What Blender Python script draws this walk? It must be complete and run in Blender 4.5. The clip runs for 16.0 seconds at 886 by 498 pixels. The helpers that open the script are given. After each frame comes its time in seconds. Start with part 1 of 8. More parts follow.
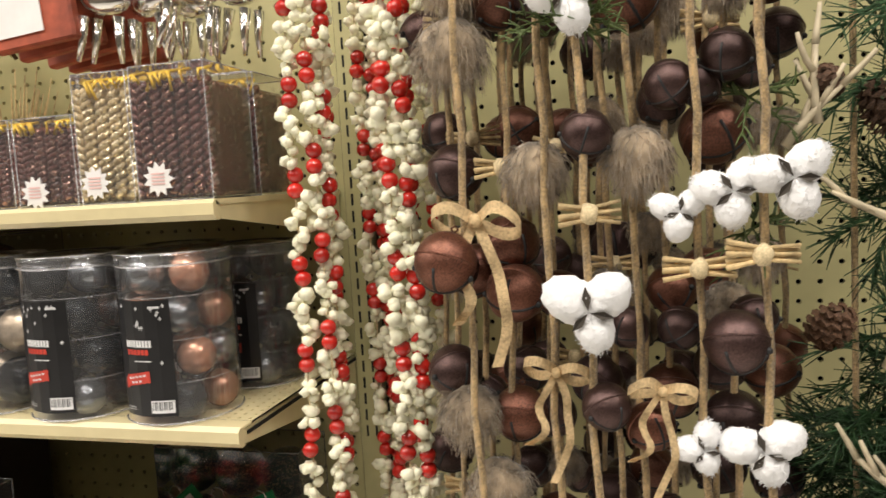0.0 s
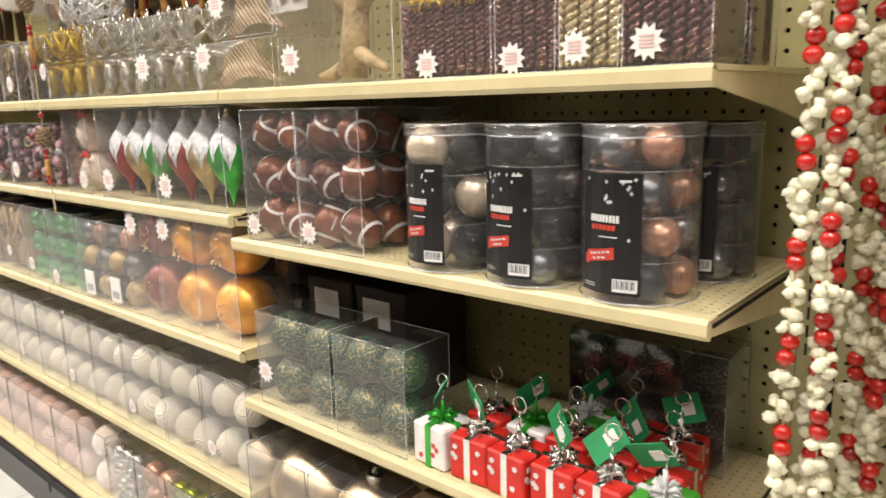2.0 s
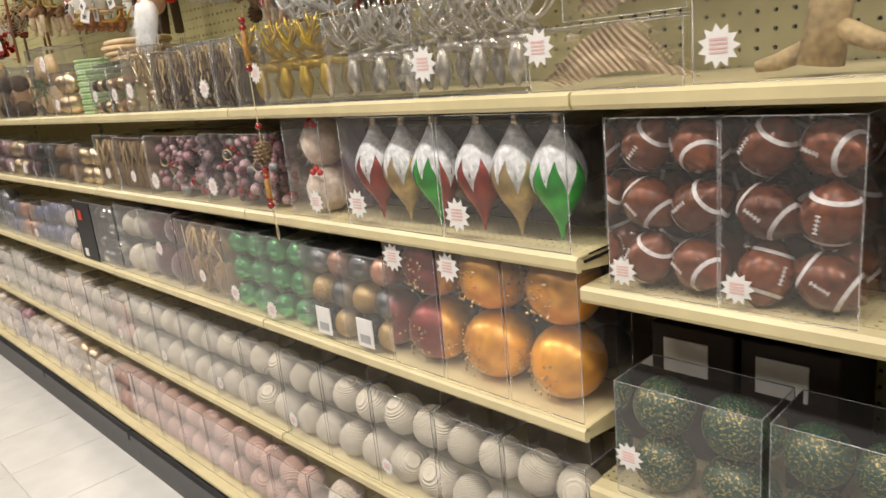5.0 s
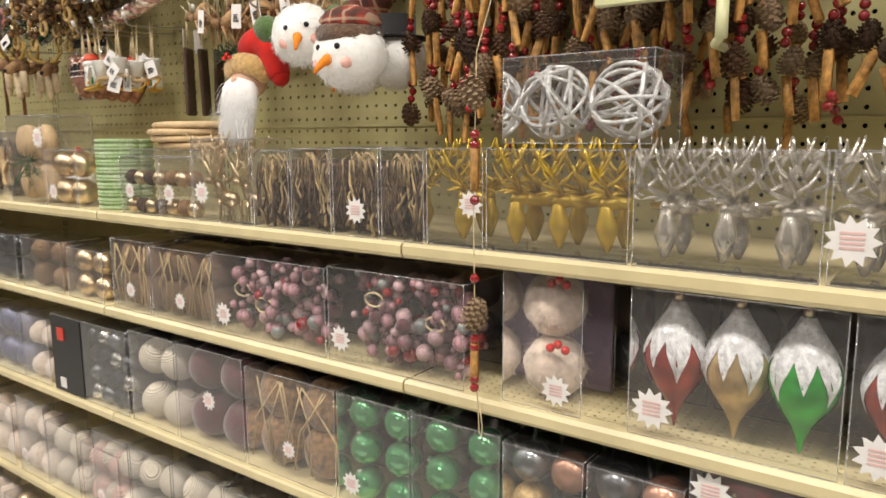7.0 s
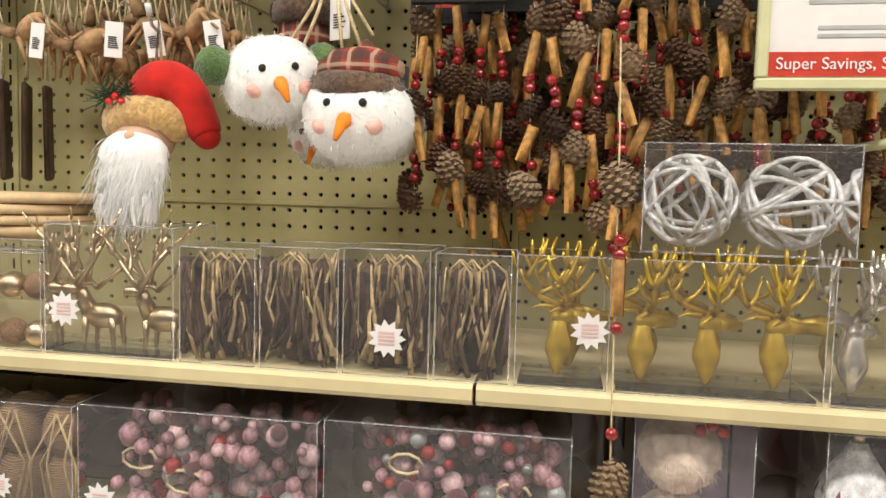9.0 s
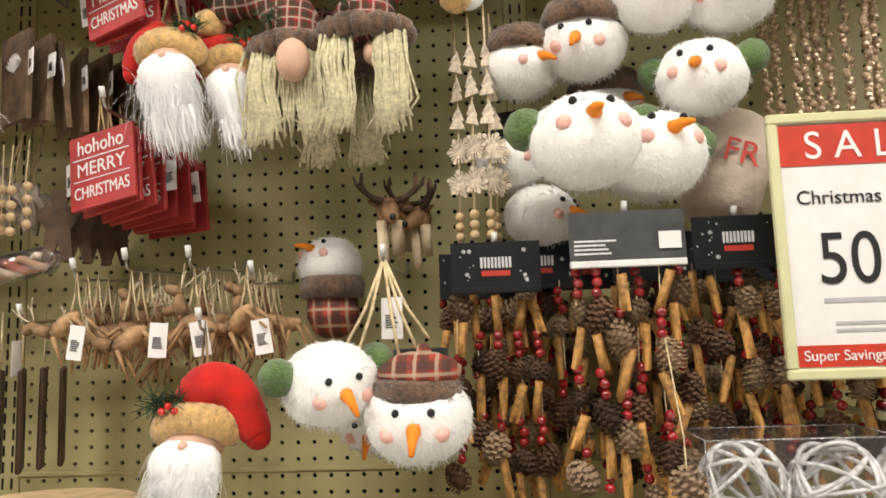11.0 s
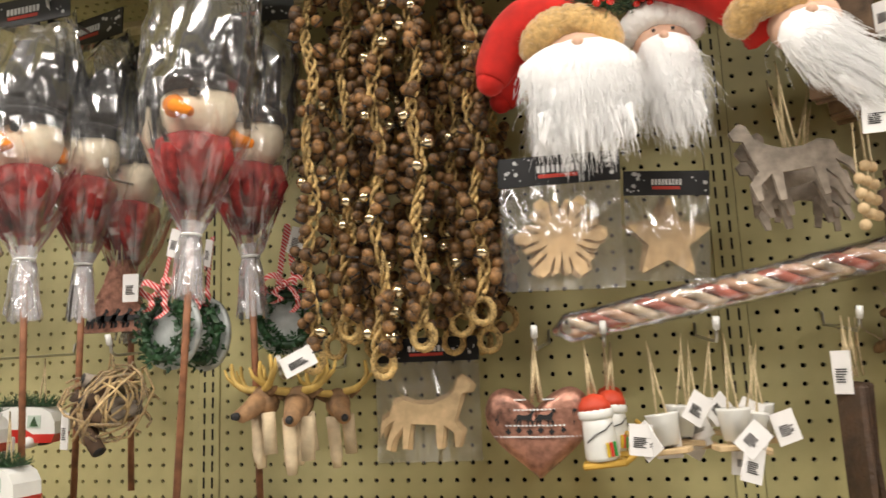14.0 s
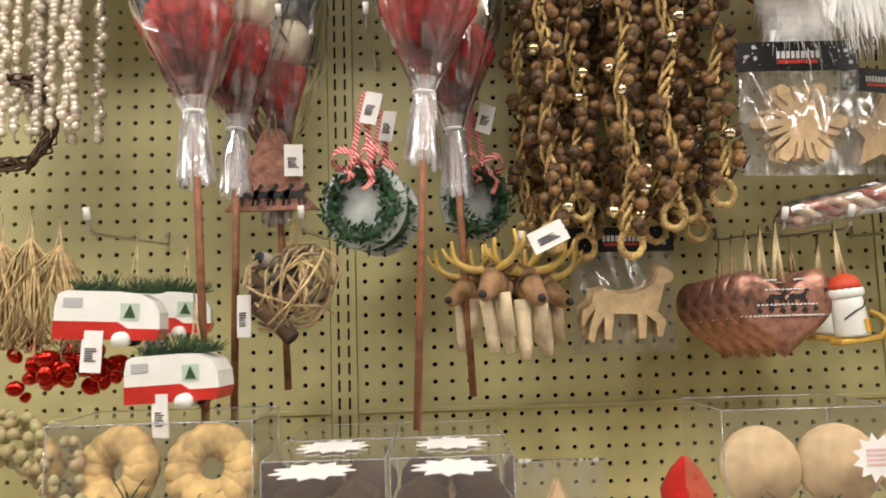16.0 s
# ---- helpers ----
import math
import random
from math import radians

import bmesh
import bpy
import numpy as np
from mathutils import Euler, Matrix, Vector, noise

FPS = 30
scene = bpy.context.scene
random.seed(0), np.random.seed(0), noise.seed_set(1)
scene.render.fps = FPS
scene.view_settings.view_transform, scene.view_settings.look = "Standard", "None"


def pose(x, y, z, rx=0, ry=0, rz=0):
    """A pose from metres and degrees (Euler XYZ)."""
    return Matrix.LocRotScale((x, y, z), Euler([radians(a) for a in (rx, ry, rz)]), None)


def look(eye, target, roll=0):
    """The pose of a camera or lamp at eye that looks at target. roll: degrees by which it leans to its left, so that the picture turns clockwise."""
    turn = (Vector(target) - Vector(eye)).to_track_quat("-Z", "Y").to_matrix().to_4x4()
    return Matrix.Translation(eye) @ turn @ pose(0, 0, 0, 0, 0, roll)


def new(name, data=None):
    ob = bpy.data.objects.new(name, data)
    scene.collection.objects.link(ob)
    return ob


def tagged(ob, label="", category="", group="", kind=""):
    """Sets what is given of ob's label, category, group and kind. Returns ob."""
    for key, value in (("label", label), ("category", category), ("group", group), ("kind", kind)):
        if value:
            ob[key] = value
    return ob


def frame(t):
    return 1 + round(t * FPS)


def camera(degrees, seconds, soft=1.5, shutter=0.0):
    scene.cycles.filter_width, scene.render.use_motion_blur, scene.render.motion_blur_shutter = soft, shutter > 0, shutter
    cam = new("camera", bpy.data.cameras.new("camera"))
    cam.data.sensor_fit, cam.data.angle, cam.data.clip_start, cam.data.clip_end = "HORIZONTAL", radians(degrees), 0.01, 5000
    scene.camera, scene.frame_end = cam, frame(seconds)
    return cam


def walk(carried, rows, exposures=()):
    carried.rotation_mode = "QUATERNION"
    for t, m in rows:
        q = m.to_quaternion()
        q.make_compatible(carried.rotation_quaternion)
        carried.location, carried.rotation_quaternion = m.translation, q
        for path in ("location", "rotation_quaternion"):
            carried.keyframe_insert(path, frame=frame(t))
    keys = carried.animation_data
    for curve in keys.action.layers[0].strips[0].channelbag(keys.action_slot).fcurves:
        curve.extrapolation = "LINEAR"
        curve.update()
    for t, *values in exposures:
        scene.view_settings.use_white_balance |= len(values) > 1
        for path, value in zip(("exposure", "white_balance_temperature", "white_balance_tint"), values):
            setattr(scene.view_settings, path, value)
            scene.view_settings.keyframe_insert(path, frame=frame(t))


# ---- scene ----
cam = camera(63.4, 16.0, 1.5, 0.2)
PATH = [
    (0, (3.686, -1.007, 1.104), (3.173, 0.917, 0.916), -3.2),
    (0.5, (3.668, -1.022, 1.095), (2.988, 0.847, 0.887), -5.0),
    (1, (3.646, -1.025, 1.09), (2.775, 0.758, 0.843), -3.9),
    (1.5, (3.603, -1.032, 1.076), (2.482, 0.593, 0.754), -3.4),
    (2, (3.518, -1.022, 1.069), (2.236, 0.46, 0.67), -1.5),
    (2.5, (3.447, -1.018, 1.057), (2.088, 0.375, 0.597), -2.9),
    (3, (3.403, -1.018, 1.052), (1.996, 0.304, 0.529), -3.3),
    (3.5, (3.36, -1.016, 1.05), (1.831, 0.169, 0.543), -5.1),
    (3.7, (3.338, -1.015, 1.054), (1.782, 0.136, 0.549), -5.0),
    (5.8, (2.674, -1.106, 1.2), (1.422, 0.368, 0.692), -3.7),
    (6, (2.61, -1.106, 1.204), (1.372, 0.38, 0.696), -2.5),
    (6.5, (2.462, -1.115, 1.217), (1.191, 0.349, 0.727), -0.1),
    (7, (2.274, -1.151, 1.255), (1.122, 0.453, 0.941), -0.3),
    (7.5, (2.105, -1.12, 1.244), (1.172, 0.63, 0.985), 2.9),
    (8, (1.922, -1.063, 1.249), (1.24, 0.809, 1.069), 1.3),
    (8.2, (1.865, -1.05, 1.259), (1.27, 0.852, 1.085), 1.4),
    (10.3, (1.594, -1.114, 1.383), (1.483, 0.883, 1.372), -1.1),
    (10.5, (1.586, -1.115, 1.408), (1.482, 0.881, 1.477), -1.6),
    (11, (1.563, -1.126, 1.47), (1.434, 0.855, 1.714), -1.9),
    (11.5, (1.476, -1.115, 1.49), (1.223, 0.848, 1.777), -1.9),
    (12, (1.31, -1.096, 1.528), (0.944, 0.848, 1.821), -5.1),
    (12.5, (1.141, -1.086, 1.545), (0.768, 0.845, 1.907), -3.2),
    (13, (0.935, -1.114, 1.535), (0.503, 0.806, 1.892), -1.7),
    (13.5, (0.772, -1.121, 1.52), (0.351, 0.815, 1.792), -3.9),
    (14, (0.61, -1.092, 1.488), (0.178, 0.835, 1.804), -2.3),
    (14.5, (0.439, -1.077, 1.519), (0.035, 0.848, 1.876), -3.7),
    (15, (0.322, -1.066, 1.493), (0.016, 0.877, 1.854), -2.0),
    (15.5, (0.213, -1.056, 1.46), (0.186, 0.925, 1.734), -2.8),
    (16, (0.097, -1.076, 1.405), (0.123, 0.914, 1.603), -1.7),
]
walk(cam, [(t, look(eye, target, roll)) for t, eye, target, roll in PATH], [(0.0, -0.05), (1.0, 0.0), (1.6, 0.12), (2.9, 0.08), (3.6, -0.1), (6.0, -0.33), (7.0, -0.3), (8.2, -0.2), (10.4, -0.26), (12.5, -0.22), (13.6, -0.22), (14.6, -0.1), (16.0, -0.2)])

# ---------------------------------------------------------------- world and light
world = bpy.data.worlds.new("world")
scene.world = world
world.use_nodes = True
world.node_tree.nodes["Background"].inputs[0].default_value = (1.0, 0.86, 0.68, 1)
world.node_tree.nodes["Background"].inputs[1].default_value = 0.012
LAMP = (1.0, 0.93, 0.85)
for lx in (5.2, 3.4, 1.6, -0.2, -2.0, -4.4):
    for ly, watts in ((-1.35, 42), (-2.8, 18)):
        la = bpy.data.lights.new("ceiling_lamp", "AREA")
        la.shape, la.size, la.size_y, la.energy, la.color = "RECTANGLE", 1.15, 0.26, watts, LAMP
        new("ceiling_lamp", la).matrix_world = pose(lx, ly, 2.93)

# ---------------------------------------------------------------- materials
MATS = {}


def mat(name, col, rough=0.5, metal=0.0, var=0.12, scale=40.0, bump=0.0, bscale=None, col2=None, coat=0.0, sheen=0.0, trans=0.0, rand=0.0):
    """A surface with fine and broad variation, and relief."""
    if name in MATS:
        return MATS[name]
    m = bpy.data.materials.new(name)
    m.use_nodes = True
    nt = m.node_tree
    b = nt.nodes["Principled BSDF"]
    tc = nt.nodes.new("ShaderNodeTexCoord")
    n1, n2 = nt.nodes.new("ShaderNodeTexNoise"), nt.nodes.new("ShaderNodeTexNoise")
    n1.inputs["Scale"].default_value, n2.inputs["Scale"].default_value = scale, scale * 0.13
    n1.inputs["Detail"].default_value = 4
    add = nt.nodes.new("ShaderNodeMath")
    for n in (n1, n2):
        nt.links.new(tc.outputs["Object"], n.inputs["Vector"])
    nt.links.new(n1.outputs["Fac"], add.inputs[0])
    nt.links.new(n2.outputs["Fac"], add.inputs[1])
    ramp = nt.nodes.new("ShaderNodeValToRGB")
    c2 = col2 or [max(0.0, c * (1 - 2.2 * var)) for c in col]
    c1 = [min(0.95, c * (1 + 0.7 * var)) for c in col]
    ramp.color_ramp.elements[0].color, ramp.color_ramp.elements[1].color = (*c2, 1), (*c1, 1)
    ramp.color_ramp.elements[0].position, ramp.color_ramp.elements[1].position = 0.36, 0.62
    half = nt.nodes.new("ShaderNodeMath")
    half.operation, half.inputs[1].default_value = "MULTIPLY", 0.5
    nt.links.new(add.outputs[0], half.inputs[0])
    nt.links.new(half.outputs[0], ramp.inputs[0])
    last = ramp.outputs[0]
    if rand:
        info, hsv = nt.nodes.new("ShaderNodeObjectInfo"), nt.nodes.new("ShaderNodeHueSaturation")
        mr = nt.nodes.new("ShaderNodeMapRange")
        mr.inputs[3].default_value, mr.inputs[4].default_value = 1 - rand, 1 + rand
        nt.links.new(info.outputs["Random"], mr.inputs[0])
        nt.links.new(mr.outputs[0], hsv.inputs["Value"])
        nt.links.new(last, hsv.inputs["Color"])
        last = hsv.outputs[0]
    nt.links.new(last, b.inputs["Base Color"])
    b.inputs["Roughness"].default_value, b.inputs["Metallic"].default_value = rough, metal
    b.inputs["Coat Weight"].default_value, b.inputs["Coat Roughness"].default_value = coat, 0.08
    b.inputs["Sheen Weight"].default_value = sheen
    b.inputs["Transmission Weight"].default_value = trans
    if bump:
        bp, n3 = nt.nodes.new("ShaderNodeBump"), nt.nodes.new("ShaderNodeTexNoise")
        n3.inputs["Scale"].default_value, n3.inputs["Detail"].default_value = bscale or scale * 3, 5
        nt.links.new(tc.outputs["Object"], n3.inputs["Vector"])
        bp.inputs["Strength"].default_value, bp.inputs["Distance"].default_value = bump, 0.004
        nt.links.new(n3.outputs["Fac"], bp.inputs["Height"])
        nt.links.new(bp.outputs[0], b.inputs["Normal"])
    MATS[name] = m
    return m


def film(name, gloss=0.5, tint=(0.93, 0.93, 0.94), rough=0.05, haze=0.05, wrinkle=0.0):
    """Clear plastic film: see-through, with gloss at the edges and a thin milky haze."""
    if name in MATS:
        return MATS[name]
    m = bpy.data.materials.new(name)
    m.use_nodes = True
    nt = m.node_tree
    nt.nodes.remove(nt.nodes["Principled BSDF"])
    out = nt.nodes["Material Output"]
    tr, gl, df = nt.nodes.new("ShaderNodeBsdfTransparent"), nt.nodes.new("ShaderNodeBsdfGlossy"), nt.nodes.new("ShaderNodeBsdfDiffuse")
    tr.inputs[0].default_value = (*tint, 1)
    gl.inputs[0].default_value, gl.inputs[1].default_value = (1, 1, 1, 1), rough
    df.inputs[0].default_value = (0.75, 0.74, 0.74, 1)
    fr = nt.nodes.new("ShaderNodeFresnel")
    fr.inputs[0].default_value = 1.45
    mu = nt.nodes.new("ShaderNodeMath")
    mu.operation, mu.inputs[1].default_value = "MULTIPLY", gloss * 2
    mu.use_clamp = True
    m1, m2 = nt.nodes.new("ShaderNodeMixShader"), nt.nodes.new("ShaderNodeMixShader")
    m1.inputs[0].default_value = haze
    nt.links.new(tr.outputs[0], m1.inputs[1])
    nt.links.new(df.outputs[0], m1.inputs[2])
    nt.links.new(fr.outputs[0], mu.inputs[0])
    nt.links.new(mu.outputs[0], m2.inputs[0])
    nt.links.new(m1.outputs[0], m2.inputs[1])
    nt.links.new(gl.outputs[0], m2.inputs[2])
    nt.links.new(m2.outputs[0], out.inputs[0])
    if wrinkle:
        tc, nz, bp = nt.nodes.new("ShaderNodeTexCoord"), nt.nodes.new("ShaderNodeTexNoise"), nt.nodes.new("ShaderNodeBump")
        nz.inputs["Scale"].default_value, nz.inputs["Detail"].default_value, nz.inputs["Distortion"].default_value = 19, 0.6, 1.2
        bp.inputs["Strength"].default_value, bp.inputs["Distance"].default_value = wrinkle, 0.02
        mp = nt.nodes.new("ShaderNodeMapping")
        mp.inputs["Scale"].default_value = (1.0, 1.0, 0.3)
        nt.links.new(tc.outputs["Object"], mp.inputs["Vector"])
        nt.links.new(mp.outputs[0], nz.inputs["Vector"])
        nt.links.new(nz.outputs["Fac"], bp.inputs["Height"])
        for n in (gl, fr):
            nt.links.new(bp.outputs[0], n.inputs["Normal"])
    MATS[name] = m
    return m


def glitter(name, col, spark, scale=700.0, amount=0.25, rough=0.45):
    """A base set with small bright flakes."""
    m = mat(name, col, rough, var=0.25, scale=60)
    nt = m.node_tree
    b = nt.nodes["Principled BSDF"]
    tc, vo = nt.nodes.new("ShaderNodeTexCoord"), nt.nodes.new("ShaderNodeTexVoronoi")
    vo.inputs["Scale"].default_value = scale
    nt.links.new(tc.outputs["Object"], vo.inputs["Vector"])
    sep, lt = nt.nodes.new("ShaderNodeSeparateColor"), nt.nodes.new("ShaderNodeMath")
    lt.operation, lt.inputs[1].default_value = "LESS_THAN", amount
    nt.links.new(vo.outputs["Color"], sep.inputs[0])
    nt.links.new(sep.outputs[0], lt.inputs[0])
    mix = nt.nodes.new("ShaderNodeMix")
    mix.data_type = "RGBA"
    old = b.inputs["Base Color"].links[0].from_socket
    nt.links.new(lt.outputs[0], mix.inputs[0])
    nt.links.new(old, mix.inputs[6])
    mix.inputs[7].default_value = (*spark, 1)
    nt.links.new(mix.outputs[2], b.inputs["Base Color"])
    nt.links.new(lt.outputs[0], b.inputs["Metallic"])
    bp = nt.nodes.new("ShaderNodeBump")
    bp.inputs["Strength"].default_value, bp.inputs["Distance"].default_value = 0.8, 0.003
    nt.links.new(sep.outputs[1], bp.inputs["Height"])
    nt.links.new(bp.outputs[0], b.inputs["Normal"])
    return m


def banded(name, col, dark, scale=260.0, rough=0.9, direction="Z", distort=2.0, strength=0.9):
    """Wound yarn or striped cloth: bands with relief."""
    m = mat(name, col, rough, var=0.1, scale=90)
    nt = m.node_tree
    b = nt.nodes["Principled BSDF"]
    tc, wv = nt.nodes.new("ShaderNodeTexCoord"), nt.nodes.new("ShaderNodeTexWave")
    wv.bands_direction = direction
    wv.inputs["Scale"].default_value, wv.inputs["Distortion"].default_value = scale, distort
    wv.inputs["Detail Scale"].default_value = 0.6
    nt.links.new(tc.outputs["Object"], wv.inputs["Vector"])
    mix = nt.nodes.new("ShaderNodeMix")
    mix.data_type = "RGBA"
    old = b.inputs["Base Color"].links[0].from_socket
    nt.links.new(wv.outputs["Fac"], mix.inputs[0])
    mix.inputs[6].default_value = (*dark, 1)
    nt.links.new(old, mix.inputs[7])
    nt.links.new(mix.outputs[2], b.inputs["Base Color"])
    bp = nt.nodes.new("ShaderNodeBump")
    bp.inputs["Strength"].default_value, bp.inputs["Distance"].default_value = strength, 0.003
    nt.links.new(wv.outputs["Fac"], bp.inputs["Height"])
    nt.links.new(bp.outputs[0], b.inputs["Normal"])
    return m


CREAM = mat("cream_enamel", (0.66, 0.57, 0.33), 0.35, var=0.06, scale=25, bump=0.03, bscale=300)
PEG = mat("pegboard_enamel", (0.465, 0.425, 0.212), 0.45, var=0.08, scale=18, bump=0.05, bscale=400)
# Near-black colour standing in for the shade in holes and slots.
HOLESHADE = mat("painted_hole_shade", (0.006, 0.005, 0.003), 0.9)
BLACKV = mat("black_vinyl", (0.014, 0.014, 0.016), 0.38, var=0.2, scale=20, bump=0.1)
TILE = mat("floor_tile", (0.76, 0.74, 0.7), 0.22, var=0.05, scale=9, coat=0.2)
# Ceiling and walls are out of view, darkened to cut bounced light.
CEIL = mat("ceiling_board", (0.22, 0.2, 0.18), 0.9, var=0.08, scale=60, bump=0.2)
WALLM = mat("painted_wall", (0.12, 0.105, 0.085), 0.8)
GOLDSEQ = glitter("beige_sequin", (0.42, 0.3, 0.19), (0.9, 0.75, 0.55), 300, 0.3)
CHROME = mat("zinc_wire", (0.55, 0.54, 0.5), 0.3, 1.0)
WHITEP = mat("white_plastic", (0.75, 0.75, 0.72), 0.4)
CLEAR = film("clear_plastic", 0.75, haze=0.05)
CLEAR2 = film("clear_bag", 2.1, (0.95, 0.95, 0.955), 0.13, 0.045, 0.9)
EDGE = film("plastic_fold", 1.0, (0.85, 0.85, 0.87), 0.15, 0.25)
PAPER = mat("white_paper", (0.78, 0.76, 0.74), 0.7, var=0.04)
PINK = mat("pink_print", (0.75, 0.5, 0.47), 0.7, var=0.1)
INK = mat("black_ink", (0.01, 0.01, 0.011), 0.6)
CARD = mat("black_card", (0.009, 0.009, 0.01), 0.4, var=0.2)
FLAKE = mat("snow_print", (0.7, 0.7, 0.7), 0.6)
REDP = mat("red_print", (0.55, 0.05, 0.03), 0.5)
GREYP = mat("grey_print", (0.45, 0.45, 0.45), 0.6)
CARDBOARD = mat("cardboard", (0.42, 0.28, 0.15), 0.85, var=0.12, scale=50)
SILVER = mat("silver_foil", (0.85, 0.84, 0.8), 0.16, 1.0, var=0.1)
SILVERP = mat("silver_paint", (0.74, 0.7, 0.62), 0.2, 0.75, var=0.15)
GOLD = mat("gold_foil", (0.68, 0.47, 0.06), 0.26, 0.5, var=0.2)
PALEGOLD = mat("champagne_gold", (0.75, 0.6, 0.4), 0.3, 1.0, var=0.1)
JUTE = mat("jute_cord", (0.56, 0.385, 0.18), 0.95, var=0.3, scale=500, bump=0.8, bscale=900, sheen=0.3)
STRING = mat("cotton_string", (0.68, 0.55, 0.33), 0.95, var=0.2, scale=600)
RIBBON = mat("burlap_ribbon", (0.62, 0.45, 0.24), 0.9, var=0.2, scale=400, bump=0.5, bscale=800)
POP = mat("popcorn_cream", (0.96, 0.89, 0.67), 0.55, var=0.1, scale=1.5, bump=0.15, rand=0.1)
BERRY = mat("cranberry_red", (0.58, 0.022, 0.014), 0.22, var=0.2, scale=60, coat=0.5, rand=0.25)
BELLB = mat("bronze_bell", (0.085, 0.05, 0.045), 0.32, 0.75, var=0.3, scale=120, bump=0.15, rand=0.3)
BELLR = mat("rusty_bell", (0.17, 0.07, 0.045), 0.35, 0.7, var=0.3, scale=120, bump=0.15, rand=0.25)
COTTON = mat("cotton_wool", (0.86, 0.86, 0.86), 1.0, var=0.03, scale=60, bump=0.6, bscale=140, sheen=0.4)
BRACT = mat("dry_bract", (0.05, 0.04, 0.03), 0.8)
FURM = mat("grey_brown_fur", (0.36, 0.28, 0.19), 0.95, var=0.5, scale=70, sheen=0.4, rand=0.15)
TWIG = mat("twig_bark", (0.1, 0.058, 0.034), 0.9, var=0.4, scale=90, bump=0.5, rand=0.35)
TWIGL = mat("peeled_twig", (0.6, 0.44, 0.22), 0.8, var=0.25, scale=120, bump=0.3, rand=0.25)
CEDAR = mat("cedar_green", (0.09, 0.13, 0.035), 0.6, var=0.3)
PINE = mat("pine_needle", (0.035, 0.09, 0.03), 0.55, var=0.4, scale=80)
ANTLER = mat("antler_bone", (0.62, 0.53, 0.36), 0.5, var=0.2, scale=50)
CONE = mat("pinecone_scale", (0.13, 0.066, 0.034), 0.75, var=0.5, scale=150, rand=0.45)
CONEL = mat("pinecone_pale", (0.36, 0.25, 0.15), 0.8, var=0.3, scale=150, rand=0.25)
CINN = mat("cinnamon_stick", (0.58, 0.3, 0.08), 0.65, var=0.3, scale=160, bump=0.3, rand=0.25)
BEADR = mat("red_wood_bead", (0.3, 0.012, 0.014), 0.2, coat=0.6, var=0.2, rand=0.25)
ORANGE = mat("orange_pearl", (0.92, 0.4, 0.045), 0.28, 0.35, var=0.2, scale=3, coat=0.5)
REDPEARL = mat("red_pearl", (0.26, 0.035, 0.03), 0.3, 0.4, var=0.25, scale=30, coat=0.4)
FOOTB = mat("football_brown", (0.2, 0.06, 0.025), 0.24, 0.3, var=0.35, scale=30, coat=0.5, rand=0.4)
STRIPE = mat("white_stripe", (0.72, 0.7, 0.68), 0.5)
COPPER = mat("copper_glass", (0.62, 0.33, 0.22), 0.25, 0.6, var=0.2, rand=0.3)
DARKGL = mat("dark_glass", (0.035, 0.04, 0.045), 0.12, 0.5, var=0.3, coat=0.4)
PEWTER = mat("pewter_ball", (0.33, 0.35, 0.37), 0.2, 0.9, var=0.2, rand=0.4)
GREENB = mat("green_glass", (0.2, 0.58, 0.27), 0.1, 0.75, var=0.2, coat=0.5)
LIME = mat("lime_glass", (0.45, 0.5, 0.04), 0.12, 0.8, var=0.2)
GREENG = glitter("green_glitter", (0.006, 0.055, 0.026), (0.75, 0.55, 0.2), 30, 0.12)
DARKG = glitter("dark_glitter", (0.025, 0.03, 0.025), (0.5, 0.35, 0.2), 34, 0.12)
SNOWG = glitter("snow_glitter", (0.95, 0.95, 0.95), (0.6, 0.6, 0.62), 22, 0.1)
GOLDG = glitter("gold_glitter", (0.5, 0.3, 0.1), (0.9, 0.7, 0.35), 40, 0.3)
BEADBR = glitter("brown_bead_chain", (0.12, 0.04, 0.032), (0.45, 0.25, 0.2), 260, 0.22, 0.25)
BEADGO = glitter("gold_bead_chain", (0.55, 0.42, 0.22), (0.95, 0.85, 0.6), 260, 0.35, 0.3)
TEARR = mat("tear_red", (0.42, 0.06, 0.045), 0.25, 0.4, var=0.3, scale=3)
TEARY = mat("tear_gold", (0.64, 0.46, 0.22), 0.3, 0.4, var=0.3, scale=3)
TEARG = mat("tear_green", (0.03, 0.5, 0.05), 0.22, 0.4, var=0.3, scale=3)
YARN = banded("wool_yarn", (0.8, 0.73, 0.6), (0.66, 0.59, 0.47), 3.2, distort=0.8)
PINKY = banded("pink_yarn", (0.74, 0.5, 0.42), (0.54, 0.34, 0.28), 2.2, distort=0.8)
BURLAP = banded("burlap_wrap", (0.48, 0.31, 0.17), (0.22, 0.12, 0.06), 5, distort=5)
FEATHER = banded("feather_vane", (0.68, 0.53, 0.34), (0.46, 0.33, 0.2), 60, 0.4, "DIAGONAL", 1.0)
MAUVE = mat("frosted_berry", (0.34, 0.18, 0.2), 0.45, var=0.5, scale=2.5, rand=0.45)
PALEB = mat("frosted_pale_berry", (0.52, 0.35, 0.36), 0.5, var=0.3, scale=3, rand=0.3)
GREYBER = mat("grey_berry", (0.25, 0.27, 0.26), 0.3, 0.2, rand=0.4)
BURG = mat("burgundy_velvet", (0.1, 0.015, 0.025), 0.8, var=0.3, sheen=0.5)
PALEFUR = mat("cream_fur", (0.82, 0.68, 0.56), 1.0, var=0.2, scale=70, bump=0.5, bscale=200, sheen=0.5)
FLEECE = mat("white_fleece", (0.93, 0.92, 0.89), 1.0, var=0.04, scale=120, bump=0.35, bscale=220, sheen=0.6)
